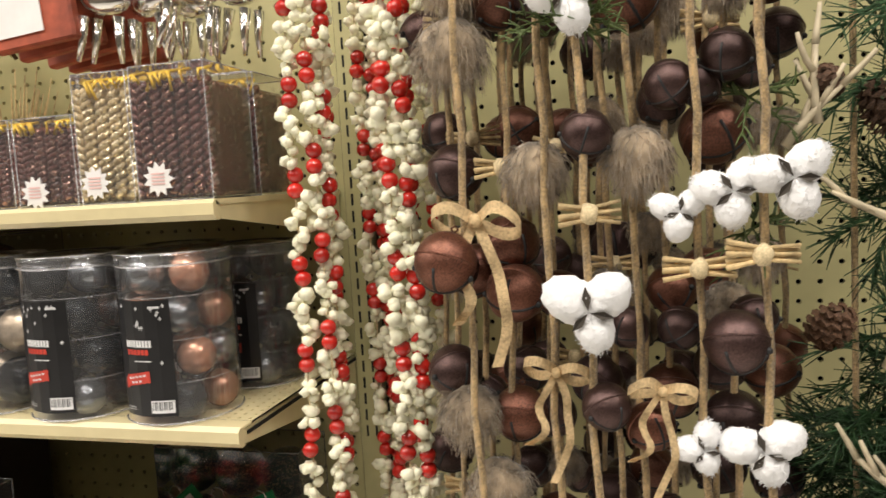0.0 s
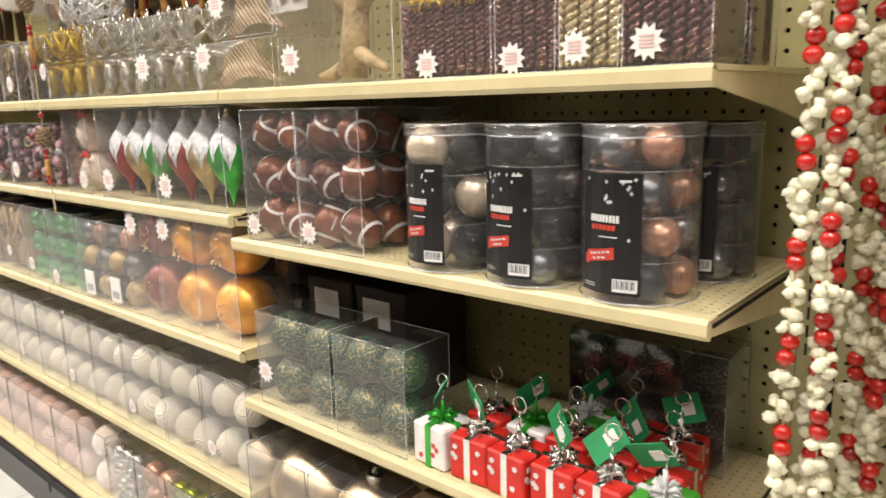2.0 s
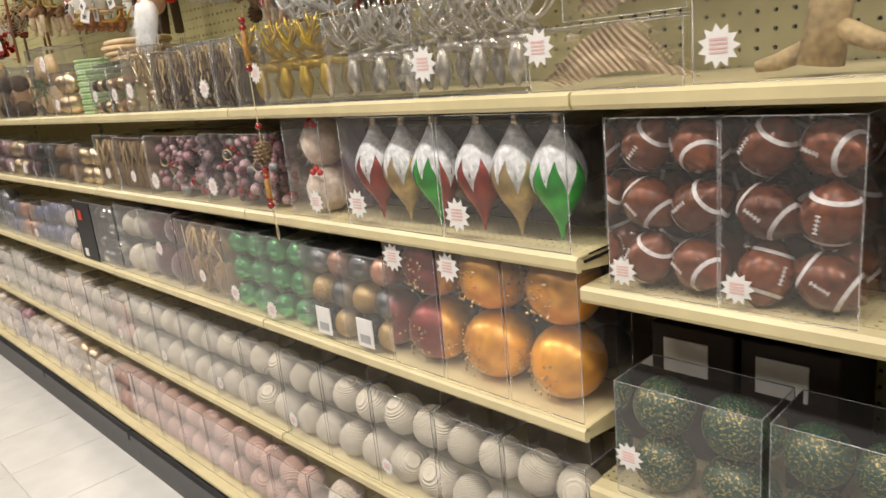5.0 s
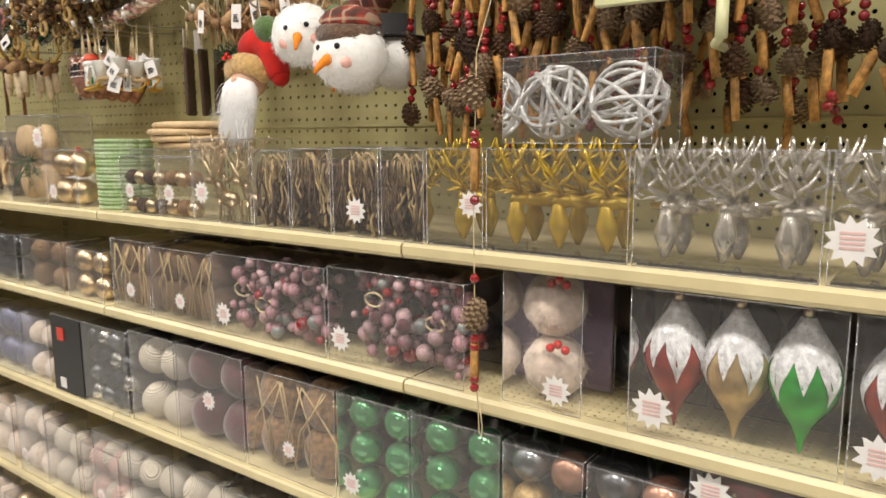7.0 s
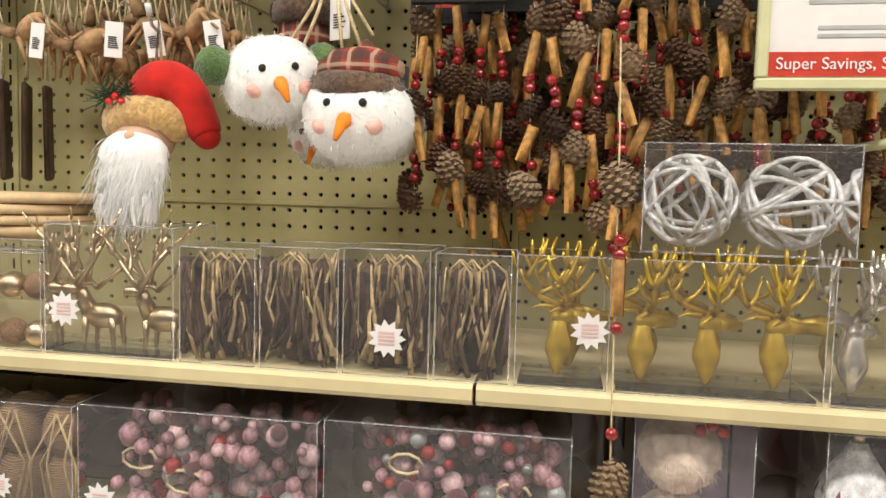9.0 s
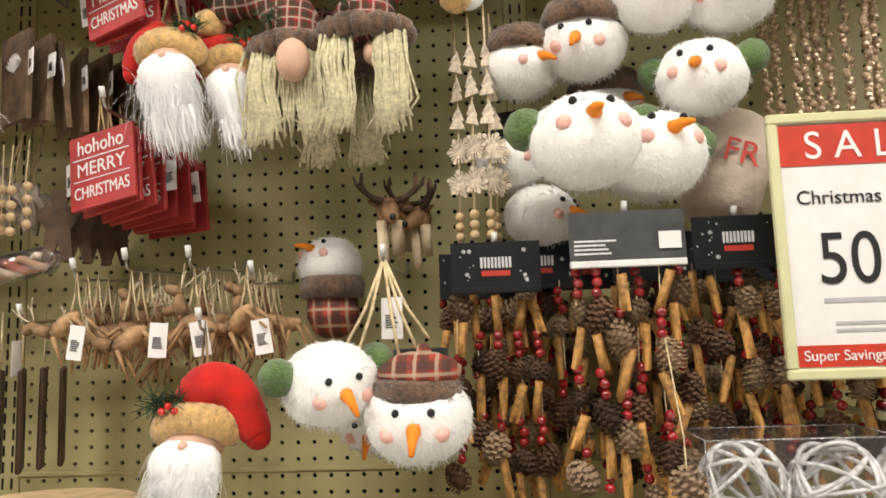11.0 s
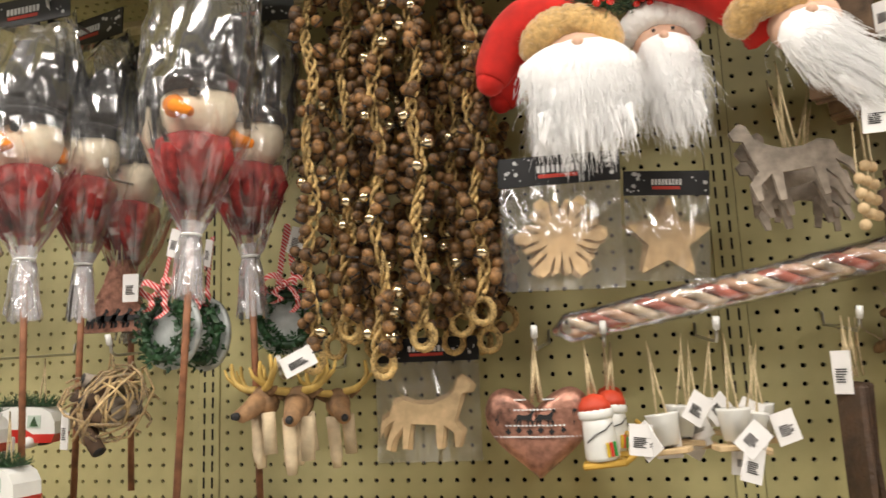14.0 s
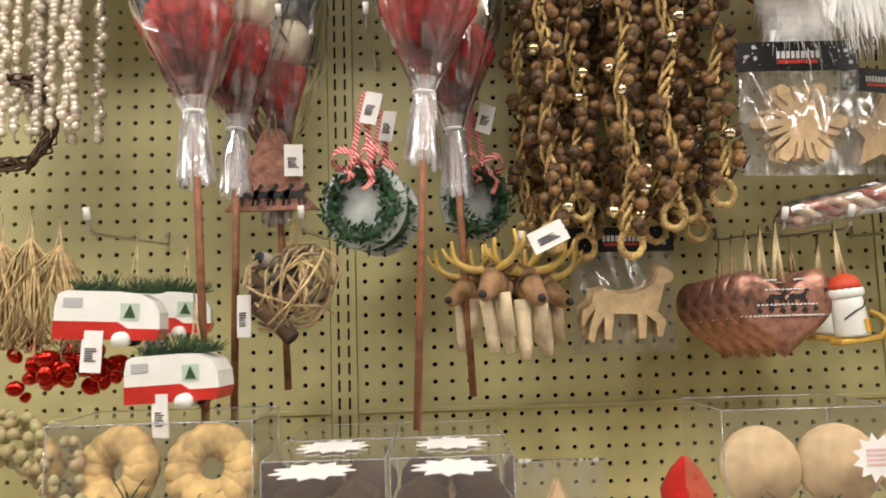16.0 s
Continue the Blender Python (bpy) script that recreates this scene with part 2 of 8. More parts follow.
FLEECEP = mat("blush_fleece", (0.86, 0.5, 0.43), 1.0, bump=0.5, bscale=220)
CARROT = mat("orange_felt", (0.8, 0.24, 0.015), 0.9, var=0.15, bump=0.4)
GREENPOM = mat("green_pompom", (0.1, 0.19, 0.045), 1.0, var=0.25, scale=200, bump=1.0, bscale=420, sheen=0.4)
BROWNFUR = mat("brown_fleece", (0.17, 0.1, 0.06), 1.0, var=0.35, scale=140, bump=1.0, bscale=300, sheen=0.4)
TANFUR = mat("tan_fleece", (0.68, 0.43, 0.16), 1.0, var=0.2, scale=120, bump=0.8, bscale=260, sheen=0.5)
REDFELT = mat("red_felt", (0.58, 0.014, 0.007), 0.95, var=0.22, scale=30, bump=0.5, bscale=60, sheen=0.08)
BEARD = mat("white_beard_hair", (0.95, 0.94, 0.93), 0.9, var=0.02, scale=200, sheen=0.5)
YARNB = mat("cream_yarn_hair", (0.72, 0.66, 0.42), 0.9, var=0.2, scale=200, bump=0.6)
SKIN = mat("pink_felt", (0.66, 0.42, 0.3), 0.9, bump=0.2)
BLACKF = mat("black_felt", (0.01, 0.01, 0.011), 0.9, var=0.3, sheen=0.15)
SCARF = mat("dark_red_fleece", (0.3, 0.026, 0.022), 0.95, var=0.35, scale=60, bump=0.6, bscale=120)
PLAID = mat("plaid_cloth", (0.42, 0.06, 0.035), 0.95, var=0.3, scale=70, bump=0.3)


def plaid(m, dark, light, scale=26.0):
    """Crossing woven stripes over a cloth."""
    nt = m.node_tree
    b = nt.nodes["Principled BSDF"]
    tc = nt.nodes.new("ShaderNodeTexCoord")
    last = b.inputs["Base Color"].links[0].from_socket
    for way, col, ph in (("X", dark, 0.0), ("Z", dark, 0.0), ("X", light, 2.6), ("Z", light, 2.6)):
        wv, gt, mx = nt.nodes.new("ShaderNodeTexWave"), nt.nodes.new("ShaderNodeMath"), nt.nodes.new("ShaderNodeMix")
        wv.bands_direction, mx.data_type = way, "RGBA"
        wv.inputs["Scale"].default_value, wv.inputs["Phase Offset"].default_value = scale * 0.5, ph
        gt.operation, gt.inputs[1].default_value = "GREATER_THAN", 0.6 if col is dark else 0.93
        nt.links.new(tc.outputs["Object"], wv.inputs["Vector"])
        nt.links.new(wv.outputs["Fac"], gt.inputs[0])
        half = nt.nodes.new("ShaderNodeMath")
        half.operation, half.inputs[1].default_value = "MULTIPLY", 0.6
        nt.links.new(gt.outputs[0], half.inputs[0])
        nt.links.new(half.outputs[0], mx.inputs[0])
        nt.links.new(last, mx.inputs[6])
        mx.inputs[7].default_value = (*col, 1)
        last = mx.outputs[2]
    nt.links.new(last, b.inputs["Base Color"])


plaid(PLAID, (0.04, 0.035, 0.03), (0.5, 0.4, 0.28))
GNOMECLOTH = mat("red_green_cloth", (0.3, 0.022, 0.025), 0.95, var=0.35, scale=70, bump=0.4)
plaid(GNOMECLOTH, (0.02, 0.045, 0.022), (0.5, 0.42, 0.36), 40.0)
WOOD = mat("pale_plywood", (0.62, 0.45, 0.25), 0.7, var=0.15, scale=60)
WOODD = mat("dark_wood", (0.12, 0.07, 0.04), 0.7, var=0.3, scale=60, rand=0.2)
GREYW = mat("grey_washed_wood", (0.3, 0.25, 0.2), 0.8, var=0.25, scale=70, bump=0.2)
SIGNRED = mat("sign_red", (0.42, 0.035, 0.035), 0.6, var=0.15, scale=30)
RUSTTIN = mat("rusty_tin", (0.42, 0.21, 0.15), 0.4, 0.65, var=0.35, scale=90, bump=0.2)
FELTBR = mat("brown_velvet_bell", (0.185, 0.092, 0.03), 0.5, 0.1, var=0.5, scale=3, bump=0.3, rand=0.45)
BRASS = mat("brass_jingle", (0.8, 0.66, 0.42), 0.2, 0.95, var=0.2)
ROPEY = mat("gold_twisted_cord", (0.62, 0.42, 0.16), 0.8, var=0.35, scale=400, bump=0.6, bscale=600)
STICK = mat("brown_dowel", (0.27, 0.11, 0.05), 0.6, var=0.2, scale=80)
WREATHG = mat("boxwood_leaf", (0.018, 0.07, 0.02), 0.5, var=0.4, scale=120)
GALV = mat("galvanised_tin", (0.5, 0.53, 0.52), 0.55, 0.4, var=0.25, scale=40)
CAMPW = mat("white_enamel", (0.78, 0.78, 0.74), 0.3, var=0.05, coat=0.3)
CAMPR = mat("red_enamel", (0.5, 0.03, 0.02), 0.3, var=0.1, coat=0.3)
TAGG = mat("green_card", (0.01, 0.25, 0.08), 0.6, var=0.08)
PEARL = mat("pearl_bead", (0.78, 0.68, 0.55), 0.22, 0.3, var=0.2, scale=200, rand=0.3)
DEERC = mat("deer_brown", (0.3, 0.17, 0.08), 0.8, var=0.35, scale=60, bump=0.3)
CHAMP = mat("champagne_pearl", (0.8, 0.66, 0.5), 0.26, 0.45, var=0.12, coat=0.4)
YELLOW = mat("yellow_ribbon", (0.7, 0.45, 0.015), 0.4, 0.2)

# ---------------------------------------------------------------- mesh building
rnd = random.Random(7)


class MB:
    """Gathers faces of simple solids into one mesh; mi is the material slot of what is added next."""

    def __init__(self):
        self.v, self.f, self.m, self.s, self.mi = [], [], [], [], 0

    def add(self, verts, faces, smooth=True, m=None):
        o = len(self.v)
        if m is None:
            self.v += [tuple(p) for p in verts]
        else:
            self.v += [tuple(m @ Vector(p)) for p in verts]
        for f in faces:
            self.f.append([o + i for i in f])
            self.m.append(self.mi)
            self.s.append(smooth)
        return self

    def ball(self, c=(0, 0, 0), r=1.0, seg=14, rings=9, sc=(1, 1, 1), m=None, wob=0.0):
        vs, fs = [], []
        for i in range(rings + 1):
            th = math.pi * i / rings
            for j in range(seg):
                ph = 2 * math.pi * j / seg
                k = r * (1 + (rnd.uniform(-wob, wob) if 0 < i < rings else 0))
                vs.append((c[0] + k * sc[0] * math.sin(th) * math.cos(ph), c[1] + k * sc[1] * math.sin(th) * math.sin(ph), c[2] + k * sc[2] * math.cos(th)))
        for i in range(rings):
            for j in range(seg):
                a, b = i * seg + j, i * seg + (j + 1) % seg
                if i == 0:
                    fs.append((a, a + seg, b + seg))
                elif i == rings - 1:
                    fs.append((a, a + seg, b))
                else:
                    fs.append((a, a + seg, b + seg, b))
        return self.add(vs, fs, True, m)

    def lathe(self, prof, seg=16, m=None, c=(0, 0, 0)):
        """prof: (radius, height) pairs, from the bottom up."""
        vs, fs = [], []
        for r, z in prof:
            for j in range(seg):
                ph = 2 * math.pi * j / seg
                vs.append((c[0] + r * math.cos(ph), c[1] + r * math.sin(ph), c[2] + z))
        for i in range(len(prof) - 1):
            for j in range(seg):
                fs.append((i * seg + j, i * seg + (j + 1) % seg, (i + 1) * seg + (j + 1) % seg, (i + 1) * seg + j))
        fs += [tuple(range(seg))[::-1], tuple((len(prof) - 1) * seg + j for j in range(seg))]
        return self.add(vs, fs, True, m)

    def box(self, x0, x1, y0, y1, z0, z1, b=0.0, m=None):
        """A box; b > 0 cuts its edges off."""
        if b <= 0:
            vs = [(x, y, z) for x in (x0, x1) for y in (y0, y1) for z in (z0, z1)]
            fs = [(0, 1, 3, 2), (4, 6, 7, 5), (0, 4, 5, 1), (2, 3, 7, 6), (0, 2, 6, 4), (1, 5, 7, 3)]
            return self.add(vs, fs, False, m)
        prof = [(x0 + b, y0), (x1 - b, y0), (x1, y0 + b), (x1, y1 - b), (x1 - b, y1), (x0 + b, y1), (x0, y1 - b), (x0, y0 + b)]
        ins = [(min(max(x, x0 + b), x1 - b), min(max(y, y0 + b), y1 - b)) for x, y in prof]
        vs = [(x, y, z0) for x, y in ins] + [(x, y, z0 + b) for x, y in prof] + [(x, y, z1 - b) for x, y in prof] + [(x, y, z1) for x, y in ins]
        fs = [tuple(range(7, -1, -1)), tuple(range(24, 32))]
        for k in range(3):
            fs += [(k * 8 + j, k * 8 + (j + 1) % 8, k * 8 + 8 + (j + 1) % 8, k * 8 + 8 + j) for j in range(8)]
        return self.add(vs, fs, False, m)

    def tube(self, pts, r=0.003, seg=6, r1=None, cap=True):
        """A round bar along pts, tapering from r to r1."""
        pts = [Vector(p) for p in pts]
        n, vs, fs = len(pts), [], []
        up = Vector((0.13, 0.31, 0.94))
        for i, p in enumerate(pts):
            d = (pts[min(i + 1, n - 1)] - pts[max(i - 1, 0)]).normalized()
            a = d.cross(up if abs(d.dot(up)) < 0.95 else Vector((1, 0, 0))).normalized()
            b = d.cross(a)
            k = r + ((r if r1 is None else r1) - r) * i / max(1, n - 1)
            for j in range(seg):
                t = 2 * math.pi * j / seg
                vs.append(p + (a * math.cos(t) + b * math.sin(t)) * k)
        for i in range(n - 1):
            fs += [(i * seg + j, i * seg + (j + 1) % seg, (i + 1) * seg + (j + 1) % seg, (i + 1) * seg + j) for j in range(seg)]
        if cap:
            fs += [tuple(range(seg))[::-1], tuple((n - 1) * seg + j for j in range(seg))]
        return self.add(vs, fs)

    def slab(self, outline, y0, y1, m=None):
        """A flat shape given by (x, z) points, from y0 (front) to y1."""
        n = len(outline)
        vs = [(x, y0, z) for x, z in outline] + [(x, y1, z) for x, z in outline]
        fs = [tuple(range(n)), tuple(range(2 * n - 1, n - 1, -1))] + [(i, i + n, (i + 1) % n + n, (i + 1) % n) for i in range(n)]
        return self.add(vs, fs, False, m)

    def strip(self, pts, w, across=(1, 0, 0), th=0.0008):
        """A ribbon along pts."""
        ac = Vector(across).normalized() * (w / 2)
        vs, fs = [], []
        for p in pts:
            p = Vector(p)
            o = Vector((0, th, 0))
            vs += [p - ac, p + ac, p + ac + o, p - ac + o]
        for i in range(len(pts) - 1):
            for j in range(4):
                fs.append((4 * i + j, 4 * i + (j + 1) % 4, 4 * i + 4 + (j + 1) % 4, 4 * i + 4 + j))
        return self.add(vs, fs, False)

    def hair(self, roots, length, r=0.0006, fall=(0, 0, -1), spread=0.3, seg=4, curl=0.25):
        """Loose strands from (point, outward way) roots, falling along fall."""
        for p, d in roots:
            p, d = Vector(p), Vector(d)
            way = (d * 0.6 + Vector([rnd.gauss(0, spread) for _ in range(3)])).normalized()
            lg = length * rnd.uniform(0.55, 1.1)
            pts = [p]
            for k in range(seg):
                way = (way * (1 - curl) + Vector(fall) * curl * 1.6 + Vector([rnd.gauss(0, 0.08) for _ in range(3)])).normalized()
                pts.append(pts[-1] + way * lg / seg)
            self.tube(pts, r, 3, r * 0.35, cap=False)
        return self

    def mesh(self, name, mats):
        me = bpy.data.meshes.new(name)
        me.from_pydata(self.v, [], self.f)
        for m in mats if isinstance(mats, (list, tuple)) else [mats]:
            me.materials.append(m)
        me.polygons.foreach_set("material_index", self.m)
        me.polygons.foreach_set("use_smooth", self.s)
        me.update()
        return me


def thing(name, label, category, at=(0, 0, 0), group="", kind="", turn=(0, 0, 0)):
    ob = new(name)
    ob.empty_display_size = 0.05
    ob.matrix_world = pose(*at, *turn)
    return tagged(ob, label, category, group, kind)


def solid(name, mb, mats, label, category, at=(0, 0, 0), group="", kind="", turn=(0, 0, 0)):
    ob = new(name, mb.mesh(name, mats))
    ob.matrix_world = pose(*at, *turn)
    return tagged(ob, label, category, group, kind)


def part(name, mb, mats, parent, label="", m=None):
    """One mesh under a thing, in the thing's own axes. mb may be a finished mesh, shared by alike pieces."""
    ob = new(name, mb.mesh(name, mats) if isinstance(mb, MB) else mb)
    ob.parent = parent
    if m is not None:
        ob.matrix_basis = m
    if label:
        ob["label"] = label
    return ob


def size(x, y, z, s, ry=0.0, rx=0.0, rz=0.0):
    """Place, turn and scale of a shared piece."""
    s = s if isinstance(s, tuple) else (s, s, s)
    return Matrix.LocRotScale((x, y, z), Euler((radians(rx), radians(ry), radians(rz))), s)


def clearer(ob):
    ob.visible_shadow = False
    return ob


def burst(x, y, z, r=0.02, n=11, mb=None):
    """Outline of a starburst price sticker, in x and z."""
    return [(x + (r if k % 2 == 0 else r * 0.68) * math.cos(math.pi * k / n), z + (r if k % 2 == 0 else r * 0.68) * math.sin(math.pi * k / n)) for k in range(2 * n)]


def sticker(parent, x, y, z, r=0.021):
    st = part("price_sticker", MB().slab(burst(x, y, z, r), y - 0.0012, y), PAPER, parent, "white starburst price sticker")
    mb = MB()
    for k in range(4):
        mb.box(x - r * 0.42, x + r * 0.42, y - 0.0018, y - 0.0013, z + r * (0.26 - 0.19 * k), z + r * (0.36 - 0.19 * k))
    part("print_bar", mb, PINK, st)


def lines(mb, x0, x1, y, z0, z1, n):
    """Bars in place of writing that cannot be read."""
    h = (z1 - z0) / n
    for k in range(n):
        mb.box(x0, x0 + (x1 - x0) * rnd.uniform(0.6, 1), y - 0.0006, y, z0 + k * h + h * 0.25, z0 + k * h + h * 0.7)
    return mb


def price_tag(parent, x, y, z, w=0.022, h=0.034, lean=0.0, name="price_tag"):
    mb = MB()
    mb.box(-w / 2, w / 2, -0.0006, 0.0006, -h, 0)
    mb.mi = 1
    lines(mb, -w * 0.3, w * 0.3, -0.0008, -h * 0.75, -h * 0.4, 6)
    return part(name, mb, [PAPER, INK], parent, "white paper price tag", pose(x, y, z, 0, lean, rnd.uniform(-25, 25)))


# ---------------------------------------------------------------- the place
S1, S2L, S3L, S4L, S2R, S3R, DECK = 1.099, 0.89, 0.645, 0.368, 0.852, 0.56, 0.15
FRONT = -0.345
JOINTS = [3.29, 2.45, 1.62, 0.785, -0.04, -0.87, -1.7, -2.53, -3.36, -4.19, -5.02]


def tiles():
    fl = solid("floor", MB().box(-9, 7, -4.2, 0.3, -0.1, -0.003), mat("floor_joint", (0.55, 0.53, 0.49), 0.6), "polished white vinyl floor", "floor", kind="structure")
    me = MB().box(-0.151, 0.151, -0.151, 0.151, -0.004, 0.0, 0.0008).mesh("floor_tile", TILE)
    for i in range(34):
        for j in range(6):
            part("tile", me, None, fl, m=Matrix.Translation((-5.8 + i * 0.305, -0.53 - j * 0.305, 0)))


# Unseen ceiling and walls, added to close the shop and limit bounce.
solid("ceiling", MB().box(-9, 7, -4.2, 0.3, 3.0, 3.1), CEIL, "unseen ceiling closing the shop, dark to limit bounced light", "ceiling", kind="structure")
solid("wall_opposite", MB().box(-9, 7, -4.3, -4.2, 0, 3.0), WALLM, "unseen wall added opposite, dark to limit bounced light", "wall", kind="structure")
solid("wall_behind_shelves", MB().box(-9, 7, 0.3, 0.4, 0, 3.0), WALLM, "unseen wall added behind the shelving, dark to limit bounced light", "wall", kind="structure")
solid("wall_east", MB().box(7, 7.1, -4.3, 0.4, 0, 3.0), WALLM, "unseen end wall added, dark to limit bounced light", "wall", kind="structure")
solid("wall_west", MB().box(-9.1, -9, -4.3, 0.4, 0, 3.0), WALLM, "unseen end wall added, dark to limit bounced light", "wall", kind="structure")
for lx in (5.2, 3.4, 1.6, -0.2, -2.0, -4.4):
    for ly in (-1.35, -2.8):
        ob = thing("ceiling_light", "white metal ceiling light with two tubes", "ceiling light", (lx, ly, 2.97), "ceiling lights")
        part("housing", MB().box(-0.6, 0.6, -0.16, 0.16, 0.0, 0.03, 0.005), WHITEP, ob)


def holes(x0, x1, z0, z1, pitch=0.0254, r=0.0036, depth=0.006):
    """A board in the x-z plane with a grid of real holes; its front lies at y = 0."""
    nx, nz = max(1, round((x1 - x0) / pitch)), max(1, round((z1 - z0) / pitch))
    px, pz = (x1 - x0) / nx, (z1 - z0) / nz
    mb = MB()
    vs, fs = mb.v, mb.f
    for i in range(nx + 1):
        for k in range(nz + 1):
            vs.append((x0 + i * px, 0.0, z0 + k * pz))
    for i in range(nx):
        for k in range(nz):
            a, b, c, d = i * (nz + 1) + k, (i + 1) * (nz + 1) + k, (i + 1) * (nz + 1) + k + 1, i * (nz + 1) + k + 1
            cx, cz, o = x0 + (i + 0.5) * px, z0 + (k + 0.5) * pz, len(vs)
            ring = [(cx + r * math.cos(t), cz + r * math.sin(t)) for t in (math.pi * (0.25 + q / 4) for q in range(8))]
            vs.extend((x, 0.0, z) for x, z in ring)
            vs.extend((x, depth, z) for x, z in ring)
            # ring corners 0: +x+z, 2: -x+z, 4: -x-z, 6: +x-z
            fs += [[c, o, o + 7, o + 6, b], [d, o + 2, o + 1, o, c], [a, o + 4, o + 3, o + 2, d], [b, o + 6, o + 5, o + 4, a]]
            fs += [[o + q, o + (q + 1) % 8, o + 8 + (q + 1) % 8, o + 8 + q] for q in range(8)]
    mb.m, mb.s = [0] * len(fs), [False] * len(fs)
    return mb


def gondola():
    """Backs, uprights and the base of the shelving."""
    back = thing("gondola_back", "tan enamelled pegboard back of the shop shelving", "pegboard", kind="structure")
    # Black sheet added so that the peg holes look shaded.
    part("backing", MB().box(-6.0, 4.3, 0.03, 0.05, 0, 2.2), HOLESHADE, back, "near-black sheet standing in for shade behind the pegboard")
    spans = [(3.32, 4.26, 0.5, 1.5), (2.47, 3.27, 0.5, 1.62), (1.64, 2.43, 1.05, 2.11), (0.805, 1.6, 1.05, 2.11), (-0.02, 0.765, 1.05, 2.11), (-0.85, -0.06, 1.05, 2.11)]
    for x0, x1, z0, z1 in spans:
        part("panel", holes(x0, x1, z0, z1), PEG, back)
    mb = MB()
    for x0, x1, z0, z1 in [(3.32, 4.26, 0.1, 0.5), (2.47, 3.27, 0.1, 0.5), (-0.85, 2.43, 0.1, 1.05), (-6, -0.87, 0.1, 2.1), (3.32, 4.26, 1.5, 2.1), (2.47, 3.27, 1.62, 2.1)]:
        mb.box(x0, x1, 0, 0.006, z0, z1)
    part("plain_panel", mb, PEG, back)
    rail = MB()
    for x0, x1, *_ in spans[2:]:
        rail.box(x0, x1, -0.0035, 0.0, 1.272, 1.279, 0.001)
    part("seam_trim", rail, PEG, back)
    for x in JOINTS[:7]:
        up = thing("upright", "cream slotted steel shelving upright", "upright", (x, 0, 0), "shelving uprights", "structure")
        mb = MB()
        mb.box(-0.019, 0.019, -0.0025, 0.02, 0.1, 2.13, 0.001)
        part("channel", mb, PEG, up)
        # Slots are not cut: black strips paint the shade in them.
        sl = MB()
        for k in range(56):
            z = 0.72 + k * 0.0254
            for dx in (-0.0075, 0.0075):
                sl.box(dx - 0.0016, dx + 0.0016, -0.0035, -0.002, z, z + 0.017)
        part("slot", sl, HOLESHADE, up, "near-black strips standing in for shade in the slots")


def shelf(x0, x1, z, name="shelf", perforated=False, depth=0.345, lip=0.022, cat="shelf", ends=True):
    """A steel shelf with a rolled front edge and end brackets."""
    sh = thing(name, "cream enamelled steel shelf with a rolled front lip", cat, ((x0 + x1) / 2, 0, z), "steel shelves")
    w = (x1 - x0) / 2
    if perforated:
        mb = holes(-w, w, 0.012, depth - 0.03, 0.0135, 0.0026, 0.003)
        mb.v = [(x, -y2, -d) for x, d, y2 in mb.v]
        mb.f = [f[::-1] for f in mb.f]
        part("deck", mb, CREAM, sh)
        # Black sheet under the deck, painted shade for its holes.
        part("underside", MB().box(-w, w, -depth + 0.02, -0.004, -0.012, -0.008), HOLESHADE, sh)
        part("deck_rim", MB().box(-w, w, -depth + 0.006, -depth + 0.03, -0.004, 0.0, 0.001), CREAM, sh)
    else:
        part("deck", MB().box(-w, w, -depth + 0.006, -0.004, -0.006, 0.0), CREAM, sh)
    prof = [(0.004, 0.0), (0.0, -0.004), (0.0, -lip + 0.006), (0.005, -lip), (0.012, -lip), (0.012, -0.004)]
    mb = MB()
    vs = [(x, -depth + y, h) for x in (-w, w) for y, h in prof]
    n = len(prof)
    mb.add(vs, [tuple(range(n)), tuple(range(2 * n - 1, n - 1, -1))] + [(i, i + n, (i + 1) % n + n, (i + 1) % n) for i in range(n)], False)
    part("front_lip", mb, CREAM, sh)
    if ends:
        for s in (-1, 1):
            br = MB()
            br.slab([(0.01, -0.006), (0.012, -0.021), (0.2, -0.045), (0.335, -0.065), (0.335, -0.006)], -0.002, 0.002)
            br.v = [(s * (w - 0.004) + y, x - depth + 0.004, z2) for x, y, z2 in br.v]
            part("bracket", br, CREAM, sh)
    return sh


gondola()
tiles()
for a, b in zip(JOINTS[2:], JOINTS[1:]):
    near = a > 0.5
    for z in (S1, S2L, S3L, S4L):
        shelf(a + 0.002, b - 0.002, z, perforated=near and z in (S2L,), ends=b > 2)
for z, x1 in ((S1, 3.265), (S2R, 3.272), (S3R, 3.272)):
    shelf(JOINTS[1] + 0.002, x1, z, perforated=z != S1)
for a, b in zip(JOINTS[1:], JOINTS[:-1]):
    base = thing("base_deck", "cream base deck with a black vinyl toe kick", "base shelf", ((a + b) / 2, 0, 0), "shelving bases", "structure")
    w = (b - a) / 2 - 0.001
    part("deck", MB().box(-w, w, -0.395, 0, DECK - 0.012, DECK, 0.002), CREAM, base)
    part("toe_kick", MB().box(-w, w, -0.385, -0.37, 0.0, DECK - 0.013), BLACKV, base, "black vinyl toe kick")
    part("bumper", MB().box(-w, w, -0.41, -0.387, DECK - 0.055, DECK - 0.015, 0.008), BLACKV, base, "black rubber bumper rail")
